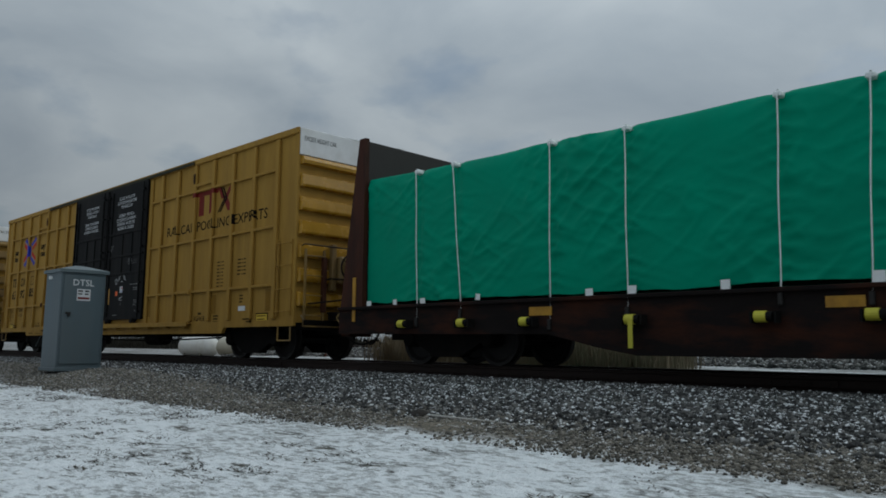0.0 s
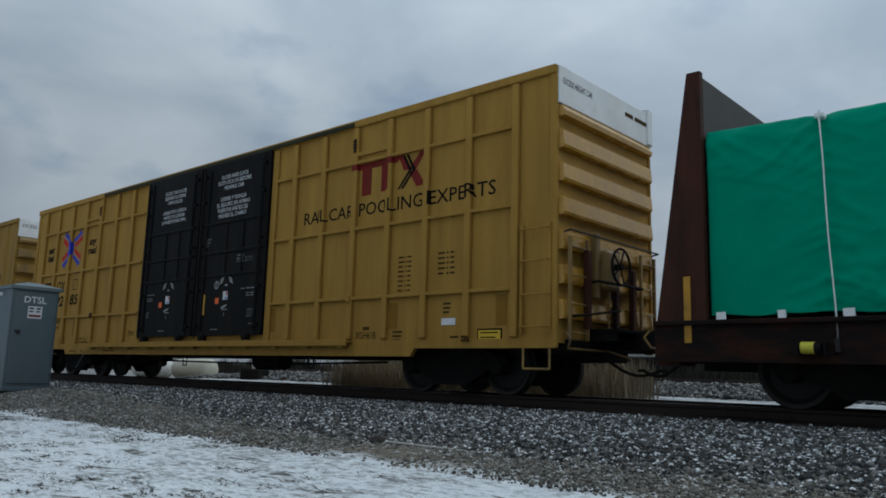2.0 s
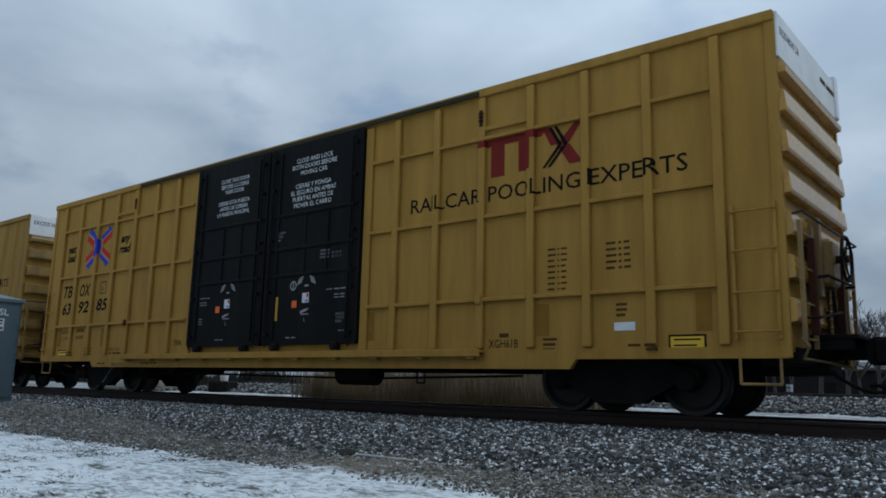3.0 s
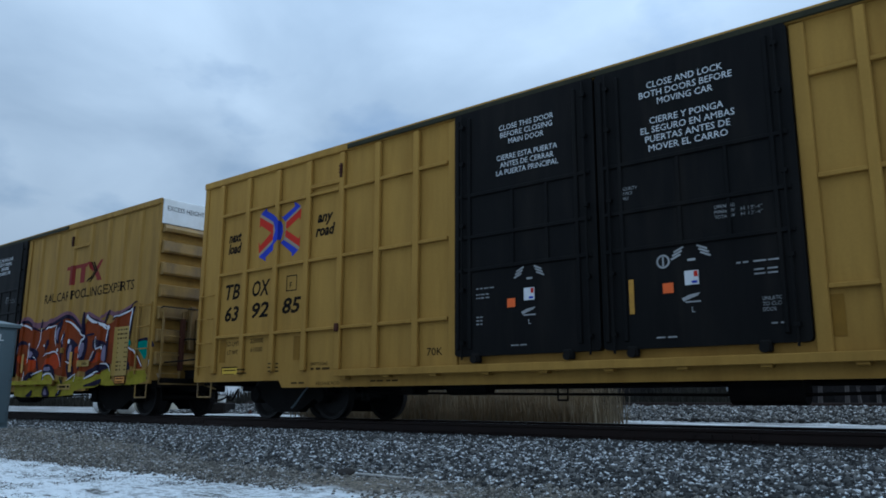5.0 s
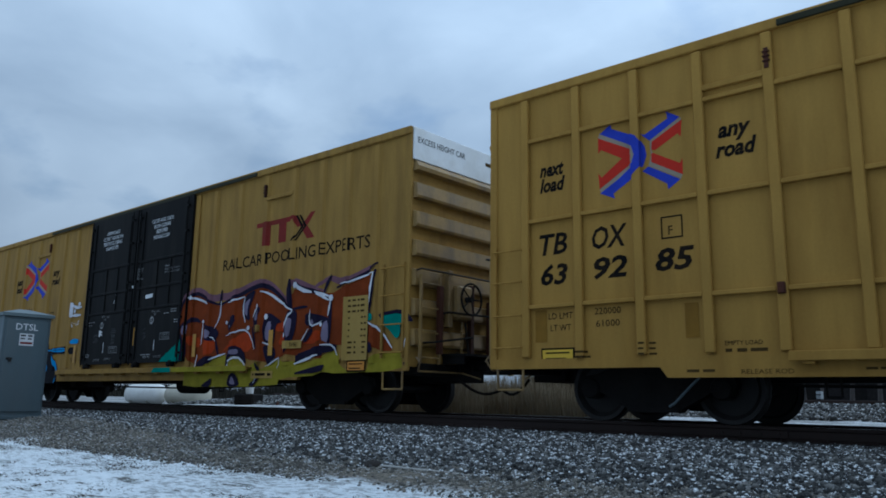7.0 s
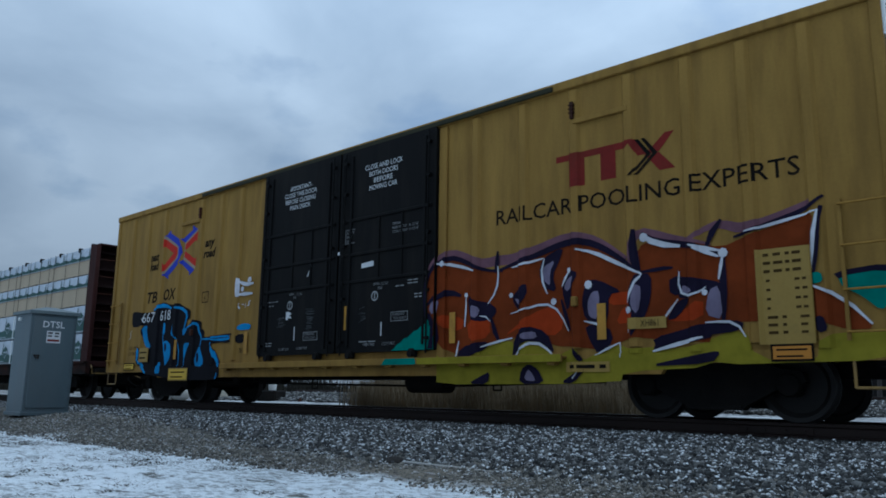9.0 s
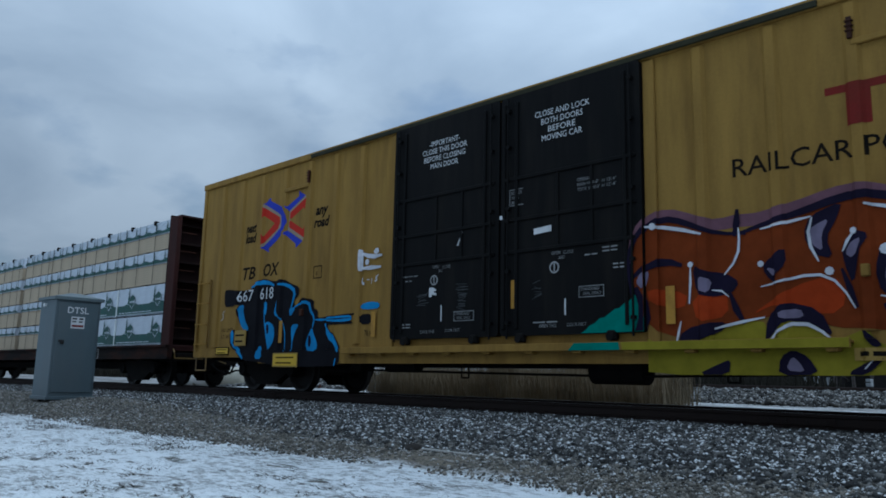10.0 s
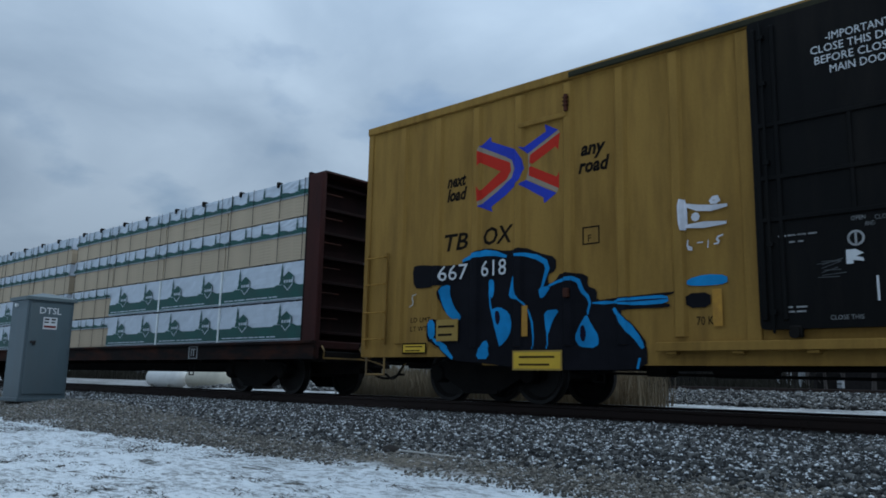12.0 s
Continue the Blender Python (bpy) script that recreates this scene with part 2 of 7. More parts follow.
# paint on a ribbed side: the shape is cut at the ribs and laid on panel and rib
def lay(bm, src, ribs, y_panel, y_rib):
    """src: a flat bmesh in x, z (y = 0), laid as one sheet. ribs: (x0, x1) stretches that stand proud, with sloping or steep flanks."""
    xs = [v.co.x for v in src.verts]
    if not xs:
        src.free()
        return
    lo, hi = min(xs), max(xs)
    flanks = [(a_, b_, 0.046 if b_ - a_ > 0.19 else 0.004) for a_, b_ in ribs]
    for x in sorted({q for a_, b_, e_ in flanks for q in (a_, a_ + e_, b_ - e_, b_)}):
        if lo < x < hi:
            bmesh.ops.bisect_plane(src, geom=src.verts[:] + src.edges[:] + src.faces[:], plane_co=(x, 0, 0), plane_no=(1, 0, 0))

    def depth(x):
        for a_, b_, e_ in flanks:
            if a_ < x < b_:
                return y_panel + (y_rib - y_panel) * min(1.0, (x - a_) / e_, (b_ - x) / e_)
        return y_panel
    vmap = {v: bm.verts.new((v.co.x, depth(v.co.x), v.co.z)) for v in src.verts}
    for f in src.faces:
        try:
            nf = bm.faces.new([vmap[v] for v in f.verts])
        except ValueError:
            continue
        nf.normal_update()
        if nf.normal.y > 0:
            nf.normal_flip()
    src.free()


def flat_poly(pts):
    bm = bms()
    f = bm.faces.new([bm.verts.new((x, 0, z)) for x, z in pts])
    f.normal_update()
    bmesh.ops.triangulate(bm, faces=[f])
    return bm


def flat_text(txt, x, z, size, width=None, shear=0.0, align="LEFT", bold=0.0):
    """Text whose baseline starts at (x, z); size: height of a capital letter; width: total width."""
    cu = bpy.data.curves.new("text", "FONT")
    cu.body, cu.size, cu.shear, cu.align_x, cu.resolution_u = txt, size / 0.69, shear, align, 2
    cu.offset = bold
    ob = bpy.data.objects.new("text", cu)
    me = bpy.data.meshes.new_from_object(ob)
    bm = bms()
    bm.from_mesh(me)
    xs = [v.co.x for v in bm.verts] or [0, 1]
    k = width / (max(xs) - min(xs)) if width else 1.0
    x00 = min(xs) if align == "LEFT" else 0
    for v in bm.verts:
        v.co = ((v.co.x - x00) * k + x, 0, v.co.y + z)
    bpy.data.meshes.remove(me)
    bpy.data.objects.remove(ob)
    bpy.data.curves.remove(cu)
    return bm


def flat_rect(x0, x1, z0, z1):
    return flat_poly([(x0, z0), (x1, z0), (x1, z1), (x0, z1)])


def paint(name, shapes, material, parent, ribs=(), y=-1.604, y_rib=-1.654, label=""):
    if len(shapes) <= 8:
        for s_ in shapes:
            bm = bms()
            lay(bm, s_, ribs, y, y_rib)
            ob = part(name, bm, material, parent, label)
        return ob
    bm = bms()
    for s_ in shapes:
        lay(bm, s_, ribs, y, y_rib)
    return tagged(part(name, bm, material, parent, label), kind="stuff")


# ================= ground, track =================
RAIL_Z, TRACK_Y = 0.694, 10.993       # top of rail, centre line
PROFILE = [(-400, 0.0), (0, 0.0), (3.0, 0.14), (4.5, 0.245), (5.5, 0.335), (6.5, 0.42), (8.3, 0.485), (9.6, 0.495), (12.9, 0.495), (14.2, 0.40), (16.4, 0.42),
           (2500, 1.0)]
BANK = [(13.4, 0.0), (14.4, 0.08), (16.4, 0.17), (17.1, 0.19), (19.2, 0.46), (23.0, 0.47), (25.0, 0.05), (2500, 0.0)]     # ballast of a second track


def ground_z(x, y):
    z = float(np.interp(y, [p[0] for p in PROFILE], [p[1] for p in PROFILE]))
    pad = max(0.0, min(1.0, (-x - 8) / 5)) * max(0.0, 1 - abs(y - 6.1) / 1.6)
    bank = float(np.interp(y, [p[0] for p in BANK], [p[1] for p in BANK])) * max(0.0, min(1.0, (x + 34) / 8))
    return z + 0.12 * pad + bank


def build_ground():
    xs = np.concatenate([[-2500, -800, -300, -120, -70], np.arange(-45, 12.01, 0.3), [16, 25, 50, 120, 400, 1500, 2500]])
    ys = np.concatenate([[-2500, -400, -100, -20, -4], np.arange(0, 9.61, 0.2), np.arange(10, 30, 0.5), [34, 45, 60, 120, 400, 1200, 2500]])
    verts, faces = [], []
    for y in ys:
        for x in xs:
            z = ground_z(x, y)
            if -45 < x < 12 and 0 < y < 30:
                z += 0.025 * noise.noise((x * 0.9, y * 0.9, 0)) + 0.012 * noise.noise((x * 3, y * 3, 4))
            verts.append((x, y, z))
    nx = len(xs)
    for j in range(len(ys) - 1):
        for i in range(nx - 1):
            k = j * nx + i
            faces.append((k, k + 1, k + nx + 1, k + nx))
    me = bpy.data.meshes.new("ground")
    me.from_pydata(verts, [], faces)
    me.polygons.foreach_set("use_smooth", [True] * len(me.polygons))
    ob = new("ground", me)
    me.materials.append(ground_material())
    return tagged(ob, "snow-dusted gravel and frozen grass ground", "ground", kind="structure")


def ground_material():
    m = bpy.data.materials.new("snowy_gravel")
    m.use_nodes = True
    nt = m.node_tree
    N, L = nt.nodes.new, nt.links.new
    p = nt.nodes["Principled BSDF"]
    geo, sep = N("ShaderNodeNewGeometry"), N("ShaderNodeSeparateXYZ")
    L(geo.outputs["Position"], sep.inputs[0])

    def nz(scale, detail=6, rough=0.6, stretch=None):
        n = N("ShaderNodeTexNoise")
        n.inputs["Scale"].default_value, n.inputs["Detail"].default_value, n.inputs["Roughness"].default_value = scale, detail, rough
        if stretch:
            mp = N("ShaderNodeMapping")
            mp.inputs["Scale"].default_value = stretch
            L(geo.outputs["Position"], mp.inputs["Vector"])
            L(mp.outputs[0], n.inputs["Vector"])
        else:
            L(geo.outputs["Position"], n.inputs["Vector"])
        return n.outputs["Fac"]

    def mr(src, a0, a1, b0, b1):
        r = N("ShaderNodeMapRange")
        for i, v in enumerate((a0, a1, b0, b1)):
            r.inputs[i + 1].default_value = v
        L(src, r.inputs[0])
        return r.outputs[0]

    def mix(fac, c1, c2):
        r = N("ShaderNodeMixRGB")
        L(fac, r.inputs["Fac"])
        for k, c in ((1, c1), (2, c2)):
            if isinstance(c, tuple):
                r.inputs[k].default_value = (*c, 1)
            else:
                L(c, r.inputs[k])
        return r.outputs[0]

    def op(o, x, y):
        r = N("ShaderNodeMath")
        r.operation = o
        for k, v in ((0, x), (1, y)):
            if isinstance(v, (int, float)):
                r.inputs[k].default_value = v
            else:
                L(v, r.inputs[k])
        return r.outputs[0]

    stones = mix(mr(nz(38, 5, 0.7), 0.38, 0.62, 0, 1), (0.022, 0.021, 0.020), (0.17, 0.155, 0.135))
    dirt = mix(mr(nz(24, 6, 0.7), 0.38, 0.62, 0, 1), (0.05, 0.042, 0.031), (0.22, 0.188, 0.14))
    soil = mix(mr(nz(17, 6, 0.7), 0.38, 0.62, 0, 1), (0.022, 0.022, 0.015), (0.10, 0.092, 0.066))
    foot = op("ADD", sep.outputs["Y"], op("ADD", op("MULTIPLY", op("SUBTRACT", nz(1.1, 5), 0.5), 1.6), mr(sep.outputs["X"], -15, -7, -1.2, 0)))
    base = mix(mr(foot, 5.2, 5.9, 1, 0), stones, dirt)
    # snow lies south of the gravel and in patches beyond the track
    edge = op("ADD", sep.outputs["Y"], op("MULTIPLY", op("SUBTRACT", nz(0.9, 6, 0.6, (0.6, 1.2, 1)), 0.5), 1.1))
    near = mr(op("ADD", edge, mr(sep.outputs["X"], -10, 1, -0.30, 0.12)), 4.55, 4.78, 1, 0)
    base = mix(mr(sep.outputs["Y"], 4.3, 4.9, 1, 0), base, soil)
    strip = op("MULTIPLY", op("MULTIPLY", mr(sep.outputs["Y"], 14.6, 15.4, 0, 1), mr(sep.outputs["Y"], 17.0, 17.6, 1, 0)), mr(nz(1.4, 6, 0.65, (0.5, 1.6, 1)), 0.40, 0.56, 0.1, 0.8))
    far = op("MULTIPLY", mr(sep.outputs["Y"], 14, 16, 0, 1), op("MULTIPLY", mr(nz(0.35, 6), 0.42, 0.60, 0.04, 0.45), op("MAXIMUM", mr(sep.outputs["Y"], 22, 26, 1, 0), mr(sep.outputs["X"], -40, -26, 1, 0))))
    field = mr(nz(0.7, 3), 0.35, 0.65, 0.0, 0.10)
    holes = mr(op("SUBTRACT", nz(13.0, 9, 0.75, (0.6, 1.25, 1)), field), 0.345, 0.45, 0.40, 1)
    clumps = mr(nz(3.2, 8, 0.75, (0.5, 1.6, 1)), 0.375, 0.415, 0.05, 1)
    snow = op("MULTIPLY", op("MAXIMUM", near, op("MAXIMUM", far, strip)), op("MULTIPLY", holes, clumps))
    sparse = op("MULTIPLY", mr(nz(6.0, 6, 0.7, (0.6, 1.4, 1)), 0.58, 0.70, 0, 0.7), mr(sep.outputs["Y"], 5.2, 6.2, 1, 0.25))
    snow = op("MAXIMUM", snow, sparse)
    white = mix(mr(nz(9, 4), 0.3, 0.7, 0, 1), (0.68, 0.715, 0.735), (0.83, 0.855, 0.87))
    L(mix(snow, base, white), p.inputs["Base Color"])
    p.inputs["Roughness"].default_value = 0.9
    bp = N("ShaderNodeBump")
    bp.inputs["Strength"].default_value, bp.inputs["Distance"].default_value = 0.7, 0.05
    L(op("ADD", nz(28, 5), op("MULTIPLY", snow, 0.3)), bp.inputs["Height"])
    L(bp.outputs[0], p.inputs["Normal"])
    return m


build_ground()


WHEEL_R, WHEELBASE = 0.457, 1.90
SHARED = {}
WHEELSETS = []


def share(key, make):
    if key not in SHARED:
        bm = bms()
        make(bm)
        bmesh.ops.recalc_face_normals(bm, faces=bm.faces[:])
        me = bpy.data.meshes.new(key)
        bm.to_mesh(me)
        bm.free()
        SHARED[key] = me
    return SHARED[key]


def shared_part(name, key, make, material, parent, m, label=""):
    me = share(key, make)
    if not me.materials:
        me.materials.append(material)
    ob = new(name, me)
    ob.parent = parent
    ob.matrix_basis = m
    if label:
        ob["label"] = label
    return ob


def mk_joint_bar(bm):
    """A pair of splice bars with four bolts across a rail joint."""
    for s_ in (-1, 1):
        box(bm, -0.46, 0.46, s_ * 0.014, s_ * 0.034, 0.034, 0.126, 0.006)
        for x in (-0.36, -0.13, 0.13, 0.36):
            cyl(bm, (x, s_ * 0.034, 0.08), (x, s_ * 0.062, 0.08), 0.017, 6)


def mk_anchor(bm):
    """A spring anchor clipped round the foot of the rail beside a tie."""
    tube(bm, [(0.13, -0.10, -0.012), (0.13, -0.085, 0.02), (0.13, -0.05, 0.03)], 0.011, 5)
    tube(bm, [(0.13, -0.10, -0.012), (0.13, 0.10, -0.012)], 0.011, 5)


def build_track():
    prof = [(-0.07, 0.0), (0.07, 0.0), (0.07, 0.012), (0.012, 0.035), (0.012, 0.125), (0.037, 0.138), (0.037, 0.17), (0.03, 0.178),
            (-0.03, 0.178), (-0.037, 0.17), (-0.037, 0.138), (-0.012, 0.125), (-0.012, 0.035), (-0.07, 0.012)]
    for dy in (-0.755, 0.755):
        bm = bms()
        x0, x1 = -260, 160
        va = [bm.verts.new((x0, TRACK_Y + dy + y, RAIL_Z - 0.178 + z)) for y, z in prof]
        vb = [bm.verts.new((x1, TRACK_Y + dy + y, RAIL_Z - 0.178 + z)) for y, z in prof]
        for i in range(len(prof)):
            j = (i + 1) % len(prof)
            f = bm.faces.new((va[i], va[j], vb[j], vb[i]))
            f.material_index = 1 if prof[i][1] == 0.178 and prof[j][1] == 0.178 else 0
        bmesh.ops.recalc_face_normals(bm, faces=bm.faces[:])
        rail = tagged(link_mesh("rail", bm, [M["rail"], M["rail_top"]]), "rusty steel rail with a worn bright head", "rail", "rails of the track")
        for k in range(5):
            shared_part("joint_bar", "joint_bar", mk_joint_bar, M["rail"], rail, pose(-38.4 + 11.9 * k + 1.3 * dy, TRACK_Y + dy, RAIL_Z - 0.178))
        for k in range(64):
            shared_part("rail_anchor", "rail_anchor", mk_anchor, M["rail"], rail, pose(4.0 - 0.53 * k, TRACK_Y + dy, RAIL_Z - 0.178))
    bm = bms()
    box(bm, -0.115, 0.115, -1.3, 1.3, -0.17, 0.0, 0.012)
    tie = tagged(link_mesh("railway_tie", bm, M["tie"]), "dark creosoted timber tie under the rails", "railway tie", "ties of the track")
    tie.matrix_basis = pose(6, TRACK_Y, RAIL_Z - 0.18)
    for i in range(1, 90):
        copy_thing(tie, pose(6 - 0.53 * i + random.uniform(-0.03, 0.03), TRACK_Y + random.uniform(-0.04, 0.04), RAIL_Z - 0.18, 0, 0, random.uniform(-1, 1)))


build_track()


# ================= rolling stock: shared pieces =================
def lathe_y(bm, prof, n=28):
    """prof: (radius, y) points, turned about the y axis."""
    rings = []
    for r, y in prof:
        rings.append([bm.verts.new((r * math.cos(2 * math.pi * i / n), y, r * math.sin(2 * math.pi * i / n))) for i in range(n)])
    for a_, b_ in zip(rings, rings[1:]):
        for i in range(n):
            j = (i + 1) % n
            bm.faces.new((a_[i], a_[j], b_[j], b_[i]))
    bm.faces.new(rings[0][::-1])
    bm.faces.new(rings[-1])


def mk_wheelset(bm):
    for s_ in (-1, 1):
        prof = [(0.10, -0.09), (0.12, -0.02), (0.34, 0.015), (0.40, -0.055), (0.455, -0.06), (WHEEL_R, 0.05), (0.482, 0.06), (0.482, 0.085), (0.40, 0.085), (0.36, 0.045), (0.14, 0.05), (0.10, 0.09)]
        lathe_y(bm, [(r, s_ * (0.755 - y)) for r, y in prof])
    lathe_y(bm, [(0.08, -1.05), (0.08, 1.05)], 12)
    for s_ in (-1, 1):
        for k in range(3):      # cap bolts
            an = 2 * math.pi * k / 3
            cyl(bm, (0.05 * math.cos(an), s_ * 1.05, 0.05 * math.sin(an)), (0.05 * math.cos(an), s_ * 1.08, 0.05 * math.sin(an)), 0.018, 6)


def mk_side_frame(bm):
    h = WHEELBASE / 2
    top = [(-h - 0.2, 0.50), (-h - 0.16, 0.62), (-h + 0.1, 0.66), (-0.45, 0.80), (0.45, 0.80), (h - 0.1, 0.66), (h + 0.16, 0.62), (h + 0.2, 0.50)]
    low = [(h + 0.1, 0.42), (h - 0.15, 0.40), (0.42, 0.20), (0.36, 0.14), (-0.36, 0.14), (-0.42, 0.20), (-h + 0.15, 0.40), (-h - 0.1, 0.42)]
    prism(bm, top + low, -0.09, 0.09)
    for s_ in (-1, 1):          # bearing adapters and the edge flange of the casting
        lathe = bms()
        lathe_y(lathe, [(0.13, -0.14), (0.15, -0.10), (0.15, 0.1)], 14)
        for v in lathe.verts:
            v.co.x += s_ * h
            v.co.z += WHEEL_R
        me = bpy.data.meshes.new("t")
        lathe.to_mesh(me)
        lathe.free()
        bm.from_mesh(me)
        bpy.data.meshes.remove(me)
    box(bm, -0.42, 0.42, -0.13, -0.09, 0.74, 0.80)
    box(bm, -0.36, 0.36, -0.13, -0.09, 0.14, 0.20)


def mk_springs(bm):
    for x in (-0.2, 0.0, 0.2):
        for k in range(6):
            z = 0.22 + k * 0.055
            cyl(bm, (x, 0, z), (x, 0, z + 0.03), 0.075, 10)
            cyl(bm, (x, 0, z + 0.03), (x, 0, z + 0.055), 0.06, 8)


def mk_bolster(bm):
    box(bm, -0.22, 0.22, -1.08, 1.08, 0.52, 0.74, 0.03)
    cyl(bm, (0, 0, 0.7), (0, 0, 0.82), 0.2, 16)
    for s_ in (-1, 1):          # brake beams and rods
        tube(bm, [(s_ * 0.40, -0.8, 0.40), (s_ * 0.40, 0.8, 0.40)], 0.035)
        tube(bm, [(s_ * 0.40, 0.1, 0.40), (s_ * 0.15, 0.12, 0.78)], 0.025)
        box(bm, s_ * 0.40 - 0.03, s_ * 0.40 + 0.03, -0.82, -0.68, 0.30, 0.55)
        box(bm, s_ * 0.40 - 0.03, s_ * 0.40 + 0.03, 0.68, 0.82, 0.30, 0.55)


def add_truck(car, x):
    truck = shared_part("truck", "truck", mk_bolster, M["black"], car, pose(x, 0, 0))
    for y in (-1.0, 1.0):
        shared_part("side_frame", "side_frame", mk_side_frame, M["black"], truck, pose(0, y, 0, 0, 0, 0 if y < 0 else 180))
        shared_part("springs", "springs", mk_springs, M["black"], truck, pose(0, y, 0))
    for s_ in (-1, 1):
        w = shared_part("wheelset", "wheelset", mk_wheelset, M["steel_dark"], truck, pose(s_ * WHEELBASE / 2, 0, WHEEL_R))
        WHEELSETS.append((w, s_ * WHEELBASE / 2))
    return truck


def add_coupler(car, x_end, s_):
    """Draft gear, coupler, air hose. s_: which way it points."""
    bm = bms()
    box(bm, x_end - 0.5 * s_, x_end + 0.12 * s_, -0.34, 0.34, 0.56, 1.06, 0.02)
    box(bm, x_end - 0.4 * s_, x_end + 0.06 * s_, -1.35, -0.34, 0.66, 0.86, 0.02)
    box(bm, x_end + 0.05 * s_, x_end + 0.16 * s_, -0.5, 0.5, 0.92, 1.04, 0.02)
    box(bm, x_end + 0.1 * s_, x_end + 0.62 * s_, -0.09, 0.09, 0.76, 0.98, 0.03)
    prism(bm, [(x_end + s_ * q, z) for q, z in ((0.6, 0.70), (0.98, 0.70), (1.03, 0.80), (1.03, 0.98), (0.9, 1.04), (0.6, 1.04))], -0.16, 0.13)
    box(bm, x_end + 0.62 * s_, x_end + 0.80 * s_, -0.24, -0.12, 0.72, 1.02, 0.02)
    part("coupler", bm, M["black"], car, "sooty black knuckle coupler")
    bm = bms()
    pts = [(x_end + s_ * (0.15 + 0.85 * q), -0.42 + 0.3 * q, 0.60 - 0.24 * math.sin(math.pi * min(q, 0.86) * 0.9)) for q in np.linspace(0, 1, 9)]
    tube(bm, pts, 0.024, 7)
    part("air_hose", bm, M["black"], car)
    bm = bms()
    tube(bm, [(x_end + s_ * 0.12, -1.45, 0.72), (x_end + s_ * 0.12, -0.3, 0.72), (x_end + s_ * 0.42, -0.15, 0.62)], 0.016)
    tube(bm, [(x_end + s_ * 0.12, -1.45, 0.72), (x_end + s_ * 0.2, -1.5, 0.86), (x_end + s_ * 0.12, -1.5, 0.95)], 0.016)
    part("uncoupling_lever", bm, M["yellow_end_b"], car)


def mk_rung(bm):
    tube(bm, [(0, 0, 0), (0, -0.07, 0), (0.50, -0.07, 0), (0.50, 0, 0)], 0.013)


# ================= boxcars =================
HL, Y0, Y1, TOP = 9.49, -1.60, 1.36, 4.97     # half length, near and far side, eave above the rail


def corrugated_end(car, s_, material):
    """The end wall: wide horizontal corrugations with steep undersides."""
    bm = bms()
    prof = [(0.95, 0.0)]
    z = 1.14
    for k in range(6):
        prof += [(z - 0.01, 0.0), (z + 0.01, 0.11), (z + 0.05, 0.125), (z + 0.27, 0.105), (z + 0.31, 0.0)]
        z += 0.511
    prof += [(4.17, 0.0), (4.20, 0.13), (4.27, 0.14), (4.36, 0.08), (4.38, 0.03), (4.92, 0.03)]
    rows = []
    for zz, dx in prof:
        e = HL - 0.02 + dx
        rows.append([bm.verts.new((s_ * (e if -1.55 < y < Y1 - 0.05 else HL - 0.02), y, zz)) for y in (-1.6, -1.57, -1.53, Y1 - 0.07, Y1 - 0.03, Y1)])
    for r0, r1 in zip(rows, rows[1:]):
        for i in range(5):
            bm.faces.new((r0[i], r0[i + 1], r1[i + 1], r1[i]))
    bmesh.ops.recalc_face_normals(bm, faces=bm.faces[:])
    part("end_wall", bm, material, car, "corrugated end wall, yellow with pale road grime")
    bm = bms()
    box(bm, s_ * (HL + 0.012), s_ * (HL + 0.06), -1.6, Y1, 4.38, 4.975, 0.01)
    band = part("height_band", bm, M["white"], car, "white painted band along the top of the end")
    bm = bms()
    box(bm, s_ * (HL - 0.05), s_ * (HL + 0.085), Y1 - 0.16, Y1 + 0.03, 4.40, 5.06, 0.015)
    part("corner_cap", bm, M["white"], car)
    return band


def end_text(car, s_, items, x):
    bm = bms()
    for txt, y, z, size, width in items:
        t_ = flat_text(txt, 0, z, size, width)
        vm = {v: bm.verts.new((x, s_ * v.co.x + y, v.co.z)) for v in t_.verts}
        for f in t_.faces:
            bm.faces.new([vm[v] for v in f.verts])
        t_.free()
    part("end_lettering", bm, M["ink_black"], car)


